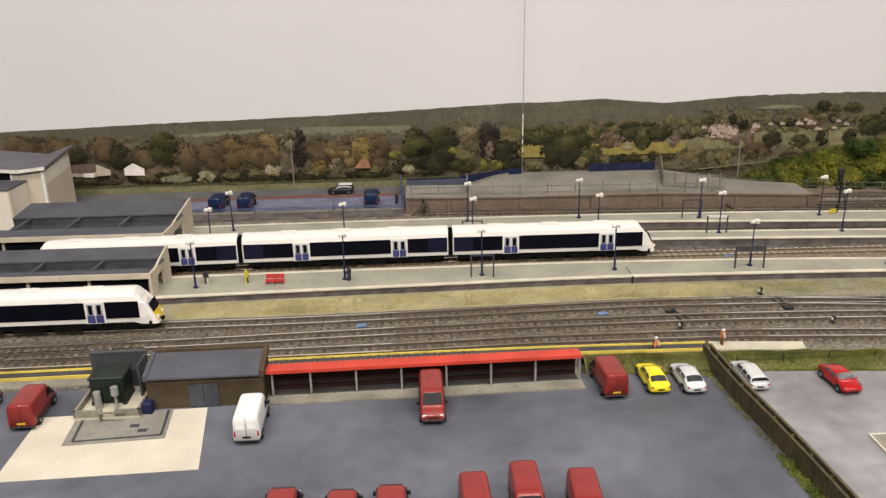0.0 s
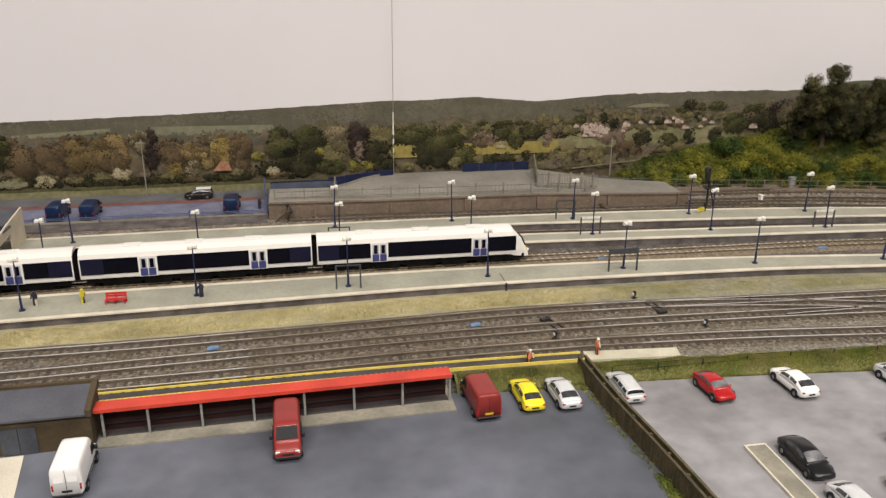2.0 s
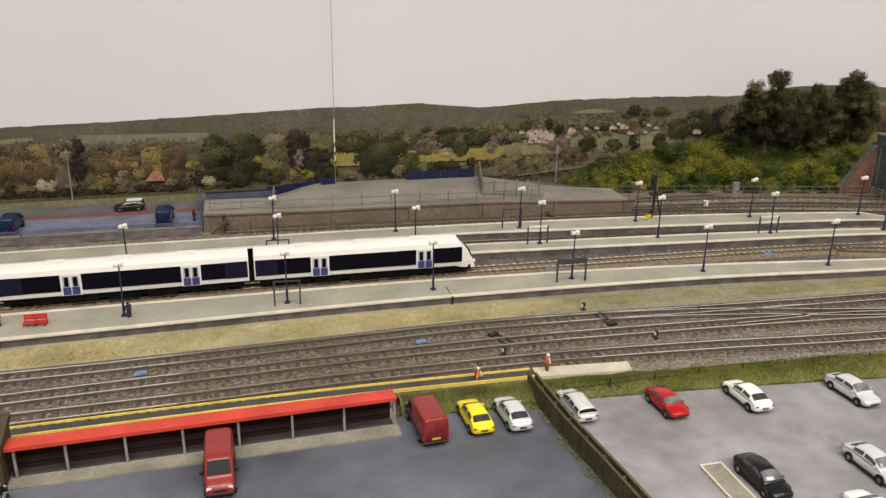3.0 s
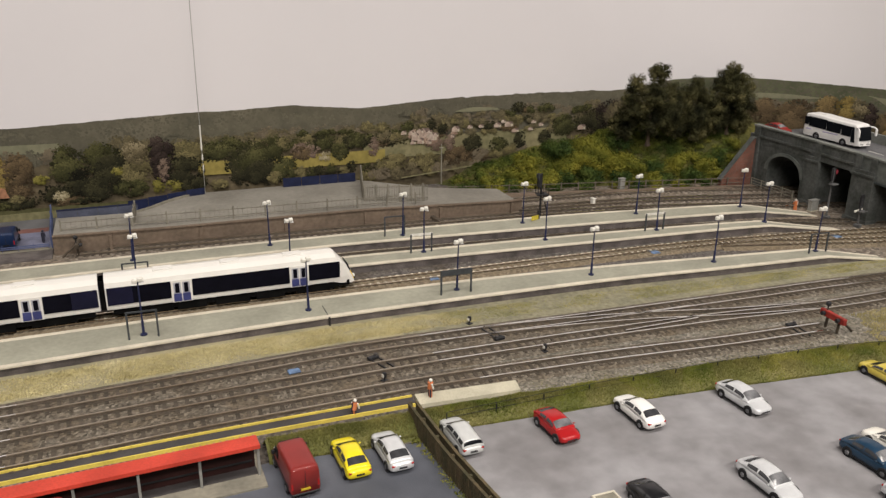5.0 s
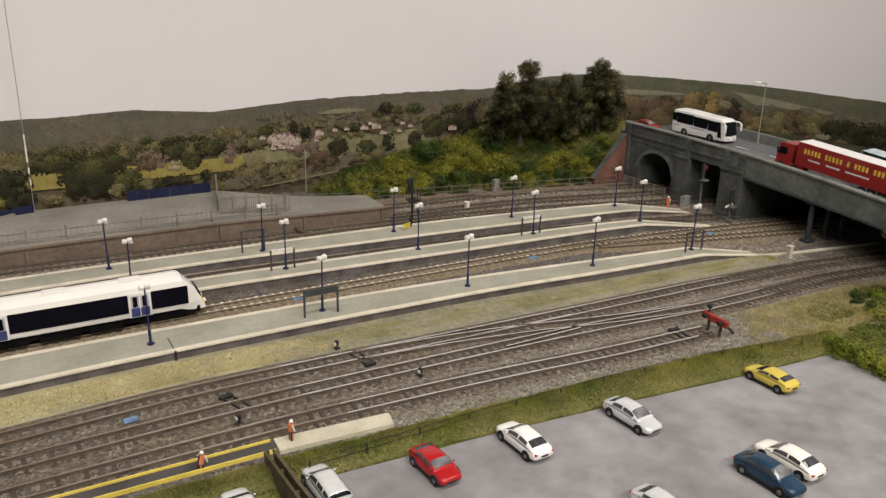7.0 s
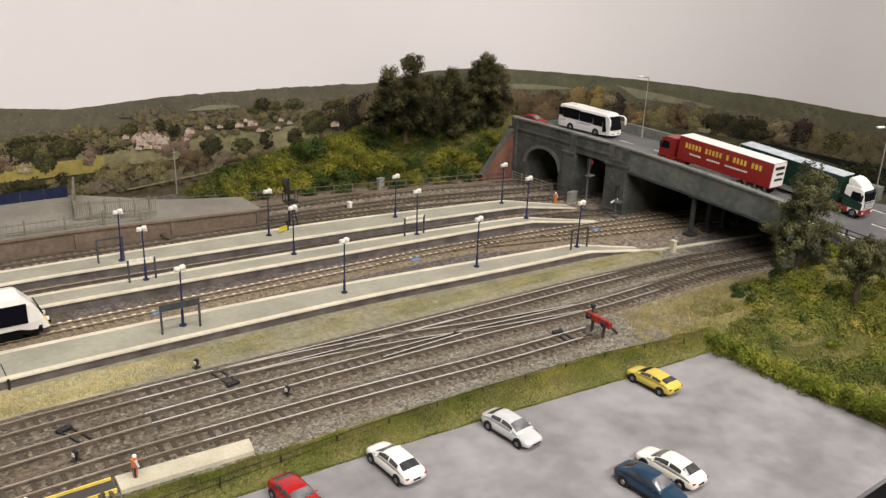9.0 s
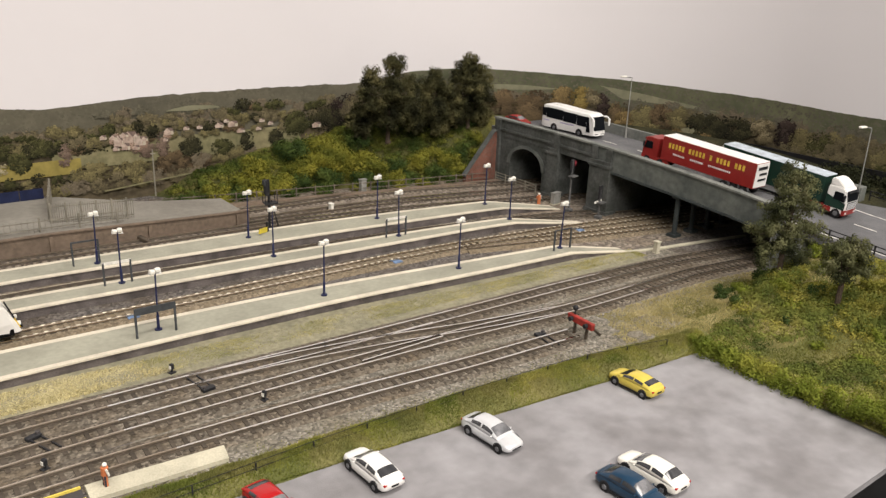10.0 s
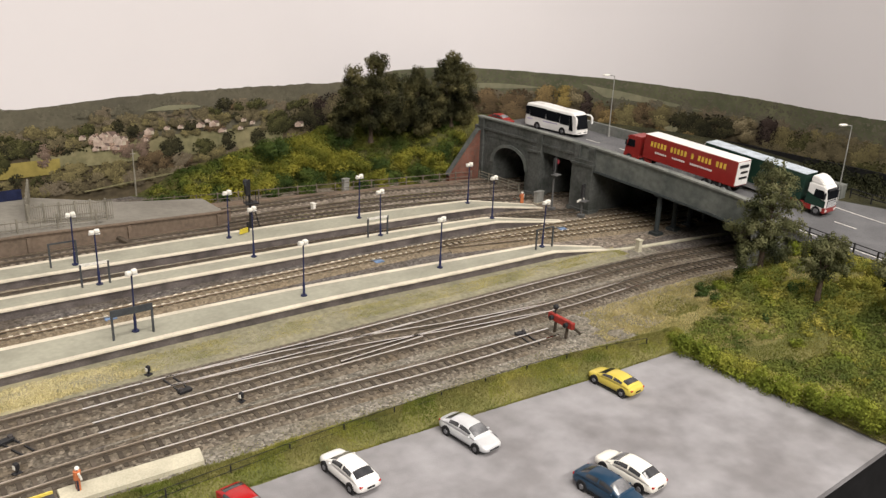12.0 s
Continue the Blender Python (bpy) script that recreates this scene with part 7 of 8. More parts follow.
# ---- buffer stops, signals and lineside things ----
def buffer_stop(x, y, z, head, m, label):
    root = thing("buffer_stop", x, y, z, head, label, "buffer stop", "buffer stops")
    part("beam", box(bmesh.new(), -0.2, 0.2, -1.5, 1.5, 1.05, 1.65, 0.05), m, root, "buffer beam")
    for s in (-1, 1):
        bm = bmesh.new()
        rod(bm, (0, s * 0.72, 0), (0.1, s * 0.72, 1.3), 0.14, n=6)
        rod(bm, (1.7, s * 0.72, 0), (0.15, s * 0.72, 1.3), 0.12, n=6)
        part("leg", bm, m if m is not M_redst else M_railside, root)
        part("buffer_pad", rod(bmesh.new(), (-0.5, s * 0.9, 1.35), (-0.18, s * 0.9, 1.35), 0.2, n=10), M_dark, root)
    bm = bmesh.new()
    rod(bm, (0.1, 0.9, 1.6), (0.1, 0.9, 2.1), 0.07, n=6)
    bmesh.ops.create_icosphere(bm, subdivisions=2, radius=0.26, matrix=Matrix.Translation((0.1, 0.9, 2.25)))
    part("stop_lamp", bm, M_dark, root)
    return root


buffer_stop(76.2, 86.3, 0.08, -4, M_redst, "weathered red buffer stop at the end of the siding")
buffer_stop(11.2, 131.0, 0.08, 176, M_railside, "rust-brown buffer stop of the back bay")
bm = bmesh.new()
box(bm, -0.25, 0.25, -0.9, 0.9, 0, 0.35)
ob = part("stop_block", bm, M_railside, None)
ob.matrix_basis = pose(53.5 * S, 129.0 * S, 0.2 * S, 12, 0, 25)
tagged(ob, "small rusty stop block across the back bay rails", "stop block")


def dwarf_signal(x, y, label):
    root = thing("ground_signal", x, y, 0.02, 20, label, "signal", "ground signals")
    root.scale = (0.7, 0.7, 0.7)
    part("base", box(bmesh.new(), -0.35, 0.35, -0.3, 0.3, 0, 0.14), M_dark, root)
    bm = bmesh.new()
    rod(bm, (0, 0, 0.1), (0, 0, 0.5), 0.1, n=8)
    box(bm, -0.2, 0.2, -0.22, 0.22, 0.45, 1.1, 0.06)
    part("head", bm, M_dark, root, "black signal head")
    part("white_back", box(bmesh.new(), -0.26, -0.19, -0.16, 0.16, 0.55, 0.9), M_head, root)


dwarf_signal(49.3, 91.4, "small black ground signal between the tracks")
dwarf_signal(45.4, 98.9, "small black ground signal beside the platform verge")
dwarf_signal(34.8, 91.2, "small dark lineside box between the tracks")


def point_motor(x, y, head):
    root = thing("point_motor", x, y, 0.05, head, "dark point motor and rods beside the rails", "point motor", "point motors")
    part("case", box(bmesh.new(), -0.5, 0.5, -0.22, 0.22, 0, 0.28, 0.05), M_dark, root)
    for dx in (-0.35, 0.35):
        part("rod", box(bmesh.new(), dx - 0.05, dx + 0.05, 0.3, 2.4, 0.1, 0.2), M_dark, root)
    part("cover", rod(bmesh.new(), (-0.3, 0, 0.25), (-0.3, 0, 0.42), 0.16, n=8), M_trough, root)


point_motor(46.6, 94.9, 8)
point_motor(73.4, 88.3, 170)
point_motor(35.0, 95.1, 200)
for x, y, m in ((4.8, 94.0, M_bluesq), (28.3, 95.0, M_bluesq), (46.2, 110.2, M_bluesq), (73.2, 109.4, M_bluesq), (98.0, 106.8, M_bluesq)):
    bm = bmesh.new()
    box(bm, -0.5, 0.5, -0.35, 0.35, 0, 0.14, 0.04)
    ob = part("track_magnet", bm, m, None)
    ob.matrix_basis = pose(x * S, y * S, 0.1 * S, 0, 0, random.uniform(-6, 6))
    tagged(ob, "small blue marker block between the rails", "marker", "blue track markers")

# colour light signals before the bridge
M_postg = mat("dark_grey_post", (0.10, 0.10, 0.10), 0.6, var=0.15)
M_disc = mat("dull_red_disc", (0.22, 0.03, 0.04), 0.5)
def colour_light(x, y, h, head_z, red, label):
    root = thing("colour_light_signal", x, y, 0, -75, label, "signal", "bridge signals")
    bm = bmesh.new()
    rod(bm, (0, 0, 0), (0, 0, h), 0.13, n=8)
    box(bm, -0.4, 0.4, -0.4, 0.4, 0, 0.4, 0.04)
    part("post", bm, M_postg, root, "dark grey post")
    part("backboard", box(bmesh.new(), -0.1, 0.1, -0.45, 0.45, head_z - 1.0, head_z + 0.7, 0.05), M_dark, root, "black signal head")
    part("ladder_platform", box(bmesh.new(), -0.2, 0.7, -0.6, 0.6, head_z - 1.5, head_z - 1.4), M_postg, root)
    if red:
        bm = bmesh.new()
        rod(bm, (-0.3, 1.0, head_z), (-0.1, 1.0, head_z), 0.32, n=12)
        box(bm, -0.15, 0.0, 0.2, 1.0, head_z - 0.08, head_z + 0.08)
        part("banner_disc", bm, M_disc, root, "dull red disc")
    else:
        part("white_plate", box(bmesh.new(), -0.2, -0.1, -1.1, 0.8, head_z - 1.5, head_z - 1.25), M_head, root)


colour_light(103.0, 113.6, 6.8, 6.2, True, "tall grey signal with a dull red disc before the bridge")
colour_light(104.0, 109.4, 3.8, 3.6, False, "colour light signal with a white plate before the bridge")
starter = thing("starter_signal", 66.6, 125.6, 0.2, -10, "dark signal post with a ladder and platform at the platform end", "signal")
bm = bmesh.new()
rod(bm, (0, 0, 0), (0, 0, 6.0), 0.14, n=8)
part("post", bm, M_dark, starter)
bm = bmesh.new()
for s in (-0.16, 0.16):
    rod(bm, (1.1, s, 0), (0.25, s, 3.6), 0.045, n=5)
for i in range(9):
    t = (i + 0.5) / 9
    rod(bm, (1.1 - 0.85 * t, -0.16, 3.6 * t), (1.1 - 0.85 * t, 0.16, 3.6 * t), 0.035, n=4)
part("ladder", bm, M_dark, starter, "dark ladder")
part("platform", box(bmesh.new(), -0.6, 0.9, -0.6, 0.6, 3.2, 3.35), M_dark, starter)
bm = bmesh.new()
for dx in (-0.55, 0.85):
    for dy in (-0.55, 0.55):
        rod(bm, (dx, dy, 3.3), (dx, dy, 4.4), 0.04, n=4)
part("guard_rail", bm, M_dark, starter)
part("signal_head", box(bmesh.new(), -0.5, -0.1, -0.4, 0.4, 4.2, 6.0, 0.08), M_dark, starter, "black signal head")
part("number_board", box(bmesh.new(), -0.56, -0.45, -0.5, 0.5, 5.4, 5.9), M_signgrey, starter)
def cabinet(x, y, h, w, m, label):
    root = thing("relay_cabinet", x, y, 0, random.uniform(-10, 10), label, "cabinet", "relay cabinets")
    part("case", box(bmesh.new(), -w / 2, w / 2, -0.3, 0.3, 0.1, h, 0.04), m, root)
    part("cap", box(bmesh.new(), -w / 2 - 0.06, w / 2 + 0.06, -0.36, 0.36, h, h + 0.1), m, root)
    part("plinth", box(bmesh.new(), -w / 2 - 0.05, w / 2 + 0.05, -0.35, 0.35, -0.05, 0.12), M_slab, root)


cabinet(99.7, 96.8, 1.3, 0.5, M_slab, "pale lineside cabinet beside the goods lines")
cabinet(104.0, 117.0, 1.5, 1.4, M_galv, "grey relay cabinet beside the back tracks")
cabinet(76.8, 129.3, 0.9, 0.4, M_head, "small white lineside post between the back tracks")
cabinet(85.0, 134.9, 1.7, 0.9, M_galv, "grey relay cabinet beside the lineside fence")

# cable troughs between the right-hand tracks
bm = bmesh.new()
sweep(bm, curve([(93, 100.6), (99, 98.0), (106, 96.6), (116, 94.5)], 2.0), [(-0.25, 0), (0.25, 0), (0.25, 0.16), (-0.25, 0.16)])
struct(part("cable_trough", bm, M_slab), "pale concrete cable trough beside the track", "cable trough")

# ---- raised yard at the back, its wall and fences ----
def yard_back(x):
    return float(np.interp(x, [8, 17, 19.5, 22, 25.5, 48, 57, 66.6], [139.3, 139.3, 140.8, 143.4, 146.2, 146.2, 139.5, 136.4]))


def yard_z(x):
    return float(np.interp(x, [8, 22, 45, 56, 66.5], [2.1, 1.85, 1.9, 1.6, 1.4]))


YF = curve([(8.6, 131.9), (30, 131.6), (52, 130.9), (64.6, 130.2), (66.5, 130.6)], 1.5)
bm = bmesh.new()
loft(bm, [[(x, y, -0.2), (x, yard_back(x), -0.2), (x, yard_back(x), yard_z(x)), (x, y, yard_z(x))] for x, y, h in YF])
struct(part("yard", bm, M_yard), "raised pale concrete yard behind the tracks", "pavement")
yw = new("retaining_wall")
struct(yw, "brown retaining wall of the raised yard", "wall")
YL = curve([(8.6, 131.7), (30, 131.4), (52, 130.7), (64.8, 130.0), (66.4, 130.4)], 2.0)
bm = bmesh.new()
loft(bm, [[(x, y - 0.15, -0.1), (x, y + 0.12, -0.1), (x, y + 0.12, yard_z(x) + 0.05), (x, y - 0.15, yard_z(x) + 0.05)] for x, y, h in YL])
part("wall_face", bm, M_brownwall, yw)
bm = bmesh.new()
loft(bm, [[(x, y - 0.3, yard_z(x) + 0.05), (x, y + 0.25, yard_z(x) + 0.05), (x, y + 0.25, yard_z(x) + 0.2), (x, y - 0.3, yard_z(x) + 0.2)] for x, y, h in YL])
part("wall_coping", bm, M_brownwall, yw)
for x, y, h in YL[3::5]:
    part("buttress", box(bmesh.new(), x - 0.18, x + 0.18, y - 0.4, y - 0.1, -0.1, yard_z(x) - 0.1), M_brownwall, yw)


def palisade(pts, z, h, m, label, gap=0.42, name="palisade_fence", w=0.1):
    root = thing(name, pts[0][0], pts[0][1], z, 0, label, "fence", "lineside fences")
    line = curve(pts, gap)
    ox, oy = pts[0]
    me = None
    for i, (x, y, hd) in enumerate(line):
        bm = bmesh.new()
        if i % 7 == 0:
            box(bm, x - ox - 0.09, x - ox + 0.09, y - oy - 0.09, y - oy + 0.09, 0, h + 0.1)
            part("post", bm, m, root)
        else:
            box(bm, x - ox - w / 2, x - ox + w / 2, y - oy - 0.02, y - oy + 0.02, 0.08, h)
            part("pale", bm, m, root)
    for zz in (0.35, h - 0.35):
        bm = bmesh.new()
        sweep(bm, [(x - ox, y - oy, hd) for x, y, hd in line[::4] + line[-1:]], [(0.02, zz), (0.09, zz), (0.09, zz + 0.1), (0.02, zz + 0.1)])
        part("cross_rail", bm, m, root)
    return root


palisade([(48.0, 145.0), (45.6, 135.4)], 1.9, 2.3, M_meshf, "weathered grey palisade fence of the yard", 0.22, w=0.06)
palisade([(9.4, 133.8), (17, 133.6), (30, 133.0), (45, 132.4), (53, 131.9)], 1.85, 1.5, M_meshf, "thin weathered wire fence along the yard edge", 0.55, w=0.03)
palisade([(45.7, 135.1), (54.0, 133.2)], 1.7, 2.3, M_meshf, "weathered grey palisade fence of the yard", 0.22, w=0.06)
palisade([(-24, 133.7), (8.0, 133.5)], 0.2, 0.9, M_bluem, "low thin blue railings along the parking strip", 1.6, "blue_railing", 0.05)
palisade([(8.3, 133.6), (7.6, 145.8)], 0.3, 1.9, M_bluem, "blue painted railings at the end of the lane", 0.4, "blue_railing", 0.1)
hoard = thing("navy_hoarding", 37, 145.4, 1.9, 0, "navy blue hoarding panels at the back of the yard", "hoarding")
for i in range(4):
    part("hoarding_panel", box(bmesh.new(), i * 2.6, i * 2.6 + 2.5, -0.05, 0.05, 0, 1.25), M_navyb, hoard)
hoard = thing("navy_hoarding", 16.8, 143.2, 0.2, 13, "navy blue hoarding panels behind the cut corner of the yard", "hoarding")
for i in range(4):
    part("hoarding_panel", box(bmesh.new(), i * 2.5, i * 2.5 + 2.45, -0.05, 0.05, 0, 2.2 + 0.12 * i), M_navyb, hoard)
hoard = thing("low_hoarding", 8.7, 139.6, 0.2, 0.5, "faded blue-grey hoarding behind the low end of the yard", "hoarding")
for i in range(4):
    pn = part("hoarding_panel", box(bmesh.new(), i * 2.3, i * 2.3 + 2.27, -0.05, 0.05, 0, 2.7), M_bluedull, hoard)
    part("capping", box(bmesh.new(), i * 2.3, i * 2.3 + 2.27, -0.12, 0.12, 2.7, 2.8), M_navyb, pn)
bm = bmesh.new()
sweep(bm, curve([(17.6, 139.3), (19.5, 140.8), (22.0, 143.4), (25.5, 145.7)], 1.0), [(-0.1, 1.6), (0.1, 1.6), (0.1, 2.15), (-0.1, 2.15)])
struct(part("yard_kerb", bm, M_pave), "pale curved kerb at the cut corner of the yard", "kerb")
panel_ = thing("fence_panel", 17.3, 134.6, 1.7, 86, "tall weathered grey fence panel across the yard", "fence panel")
part("board", box(bmesh.new(), 0, 3.6, -0.05, 0.05, 0, 1.9), M_meshf, panel_)
for i in range(3):
    part("post", box(bmesh.new(), i * 1.7, i * 1.7 + 0.16, -0.1, 0.1, 0, 2.1), M_meshf, panel_)
lane = new("back_lane")
struct(lane, "grey lane with a red strip and a blue parking strip", "road")
part("lane_surface", box(bmesh.new(), -60, 8.4, 133.9, 146.2, -0.1, 0.2), M_road, lane)
part("lane_end", box(bmesh.new(), 8.404, 27, 139.0, 146.2, -0.1, 0.2), M_road, lane)
part("parking_strip", box(bmesh.new(), -24, 8.2, 133.95, 140.5, 0.1, 0.21), M_bluebay, lane, "blue-grey painted parking strip")
part("strip_kerb", box(bmesh.new(), -24, 8.4, 133.6, 133.95, -0.1, 0.33), M_pave, lane, "pale kerb")
# laid flat to fill the dark band below the kerb, as the camera sees it
part("lane_wall", box(bmesh.new(), -60, 8.4, 130.3, 133.596, -0.1, 0.12), M_platwall, lane, "dark brown margin below the kerb")
part("red_strip", box(bmesh.new(), -60, 7.4, 140.6, 142.2, 0.1, 0.215), mat("red_tarmac", (0.165, 0.08, 0.07), 0.8, var=0.1), lane, "dull red strip")
# post and rail fence along the back tracks
pr = thing("rail_fence", 58, 140.5, 0, 0, "brown post and rail fence behind the back tracks", "fence", "lineside fences")
PL = curve([(58, 140.5), (70, 137.6), (80, 135.6), (95, 132.4), (105.5, 130.3)], 2.6)
for x, y, h in PL:
    part("post", box(bmesh.new(), x - 58 - 0.06, x - 58 + 0.06, y - 140.5 - 0.06, y - 140.5 + 0.06, -0.1, 1.5), M_brownrail, pr)
for z in (0.6, 1.3):
    bm = bmesh.new()
    sweep(bm, [(x - 58, y - 140.5, h) for x, y, h in PL], [(-0.03, z), (0.03, z), (0.03, z + 0.08), (-0.03, z + 0.08)])
    part("rail", bm, M_brownrail, pr)
ar = thing("arch_railing", 104.9, 130.2, 0, 0, "pale brown post and rail fence across the stone arch", "fence", "lineside fences")
for i in range(5):
    part("post", box(bmesh.new(), -0.06, 0.06, -2.1 * i - 0.06, -2.1 * i + 0.06, -0.1, 1.5), M_pave, ar)
for z in (0.55, 0.95, 1.35):
    part("rail", box(bmesh.new(), -0.03, 0.03, -8.46, 0.06, z, z + 0.09), M_pave, ar)
bm = bmesh.new()
sweep(bm, curve([(58, 139.3), (70, 136.7), (80, 134.8), (95, 131.7), (105.5, 129.5)], 3.0), [(-0.5, 0), (0.5, 0), (0.4, 0.35), (-0.4, 0.35)])
struct(part("back_trough", bm, M_brownwall), "brown sleeper edging below the lineside fence", "kerb")

# mast and pole in front of the backscene
mast = thing("radio_mast", 26.5, 145.0, 1.85, 0, "very tall thin grey radio mast with a white lower section", "mast")
part("mast_tube", rod(bmesh.new(), (0, 0, 0), (0.25, 0, 46), 0.045, 0.035, n=6), M_galv, mast)
for z0, z1 in ((3.4, 4.1), (4.8, 5.5), (6.1, 9.4)):
    part("white_section", rod(bmesh.new(), (0.02, 0, z0), (0.05, 0, z1), 0.1, 0.09, n=6), M_head, mast)
for x, y, z, h in ((60.3, 145.0, 2.0, 4.5), (-8.8, 145.2, 1.0, 7.4)):
    pole = thing("telegraph_pole", x, y, z, 0, "thin weathered pole in front of the backscene", "pole", "poles")
    part("shaft", rod(bmesh.new(), (0, 0, -1.5), (0, 0, h), 0.11, 0.07, n=6), M_pave, pole)
    part("cross_arm", box(bmesh.new(), -0.3, 0.3, -0.05, 0.05, h - 0.6, h - 0.5), M_pave, pole)

# ---- road furniture ----
def street_lamp(x, y, h, arm, label):
    root = thing("street_lamp", x, y, road_z(y), arm, label, "street lamp", "street lamps")
    bm = bmesh.new()
    rod(bm, (0, 0, -0.4), (0, 0, 1.2), 0.16, n=8)
    rod(bm, (0, 0, 1.2), (0, 0, h), 0.08, 0.05, n=8)
    rod(bm, (0, 0, h), (1.2, 0, h + 0.15), 0.06, n=6)
    part("column", bm, M_galv, root, "grey steel column")
    part("lantern", box(bmesh.new(), 0.9, 1.9, -0.2, 0.2, h + 0.05, h + 0.28, 0.06), M_head, root, "pale lantern")


street_lamp(118.4, 118.2, 8.5, 165, "tall grey street lamp on the bridge")
street_lamp(121.4, 86.0, 8.8, 165, "tall grey street lamp beside the sloping road")
blk = part("parapet_end", box(bmesh.new(), -0.6, 0.6, -1.1, 1.1, -0.6, 1.5, 0.06), M_concrete, None)
blk.matrix_basis = pose(123.4 * S, 87.4 * S, road_z(87.4) * S)
tagged(blk, "grey concrete block at the end of the far parapet", "parapet block")
er = thing("far_railing", 124.6, 86, 0, 0, "thin dark railing along the far side of the road", "railing")
EL = [(124.6 + 0.25 * k, 86.0 - 2.4 * k) for k in range(10)]
for x, y in EL:
    part("post", box(bmesh.new(), x - 124.66, x - 124.54, y - 86.06, y - 85.94, road_z(y) - 0.5, road_z(y) + 1.1), M_dark, er)
for dz in (0.5, 1.0):
    part("rail", loft(bmesh.new(), [[(x - 124.65, y - 86, road_z(y) + dz), (x - 124.55, y - 86, road_z(y) + dz), (x - 124.55, y - 86, road_z(y) + dz + 0.09), (x - 124.65, y - 86, road_z(y) + dz + 0.09)] for x, y in EL]), M_dark, er)
M_paintw = mat("white_road_paint", (0.6, 0.59, 0.55), 0.7)
marks = new("road_marking")
struct(marks, "white broken centre line on the road", "road marking")
for y in np.arange(62, 132, 6.0):
    bm = bmesh.new()
    loft(bm, [[(113.9, q, road_z(q) + 0.005), (114.1, q, road_z(q) + 0.005), (114.1, q, road_z(q) + 0.03), (113.9, q, road_z(q) + 0.03)] for q in (y, y + 2.4)])
    part("dash", bm, M_paintw, marks)
for x in (107.6, 119.0):
    bm = bmesh.new()
    loft(bm, [[(x - 0.08, q, road_z(q) + 0.005), (x + 0.08, q, road_z(q) + 0.005), (x + 0.08, q, road_z(q) + 0.03), (x - 0.08, q, road_z(q) + 0.03)] for q in np.linspace(60, 86, 10)])
    part("edge_line", bm, M_paintw, marks)
rf = thing("roadside_railing", 106.9, 84, 0, 0, "thin black railing along the embankment edge of the road", "railing")
RL = [(x, y) for x, y in zip(np.linspace(106.7, 106.7, 12), np.linspace(86, 60.5, 12))]
for x, y in RL:
    part("post", box(bmesh.new(), x - 106.97, x - 106.83, y - 84.07, y - 83.93, road_z(y) - 0.5, road_z(y) + 1.0), M_dark, rf)
for dz in (0.45, 0.9):
    bm = bmesh.new()
    loft(bm, [[(x - 106.95, y - 84, road_z(y) + dz), (x - 106.85, y - 84, road_z(y) + dz), (x - 106.85, y - 84, road_z(y) + dz + 0.08), (x - 106.95, y - 84, road_z(y) + dz + 0.08)] for x, y in RL])
    part("rail", bm, M_dark, rf)

# ---- greenery ----
def leaf_mat(name, cols, rough=0.75):
    m = emat(name, [tuple(min(0.75, 1.4 * v) for v in c) for c in cols], 0.34, 1.6, 0.06, rough, 0.08, 1.5)
    nt = m.node_tree
    b = nt.nodes["Principled BSDF"]
    b.inputs["Specular IOR Level"].default_value = 0.1
    thin, mix = nt.nodes.new("ShaderNodeBsdfTranslucent"), nt.nodes.new("ShaderNodeMixShader")
    nt.links.new(b.inputs["Base Color"].links[0].from_socket, thin.inputs["Color"])
    mix.inputs[0].default_value = 0.3
    nt.links.new(b.outputs[0], mix.inputs[1])
    nt.links.new(thin.outputs[0], mix.inputs[2])
    nt.links.new(mix.outputs[0], nt.nodes["Material Output"].inputs["Surface"])
    return m


M_leafd = leaf_mat("dark_tree_leaves", [(0.012, 0.013, 0.007), (0.031, 0.031, 0.014), (0.064, 0.061, 0.027), (0.118, 0.104, 0.046)])
M_leafg = leaf_mat("grey_green_tree_leaves", [(0.024, 0.028, 0.014), (0.056, 0.061, 0.028), (0.108, 0.110, 0.052), (0.17, 0.162, 0.085)])
M_leafb = leaf_mat("bush_leaves", [(0.018, 0.032, 0.010), (0.038, 0.060, 0.016), (0.066, 0.092, 0.022), (0.105, 0.130, 0.032)])
M_leafy = leaf_mat("yellow_green_leaves", [(0.090, 0.098, 0.019), (0.145, 0.144, 0.027), (0.205, 0.188, 0.036), (0.27, 0.235, 0.055)])
M_banky = leaf_mat("yellowish_bush_leaves", [(0.066, 0.076, 0.014), (0.130, 0.132, 0.022), (0.200, 0.190, 0.030), (0.28, 0.25, 0.045)])
M_bankmix = leaf_mat("mixed_bank_leaves", [(0.026, 0.042, 0.010), (0.056, 0.074, 0.016), (0.105, 0.116, 0.022), (0.170, 0.162, 0.034)])
M_vgrass = leaf_mat("olive_grass", [(0.095, 0.100, 0.029), (0.132, 0.130, 0.040), (0.165, 0.155, 0.050), (0.20, 0.182, 0.065)])
M_scrub = leaf_mat("mixed_scrub_leaves", [(0.050, 0.066, 0.016), (0.092, 0.110, 0.024), (0.140, 0.148, 0.034), (0.200, 0.190, 0.050)])
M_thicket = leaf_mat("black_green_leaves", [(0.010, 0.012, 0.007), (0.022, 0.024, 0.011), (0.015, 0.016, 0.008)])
M_hedge = leaf_mat("hedge_leaves", [(0.072, 0.094, 0.015), (0.118, 0.143, 0.020), (0.165, 0.182, 0.027), (0.225, 0.218, 0.040)])
M_straw = leaf_mat("straw_grass", [(0.21, 0.19, 0.08), (0.27, 0.235, 0.10), (0.33, 0.285, 0.135), (0.39, 0.335, 0.18)])
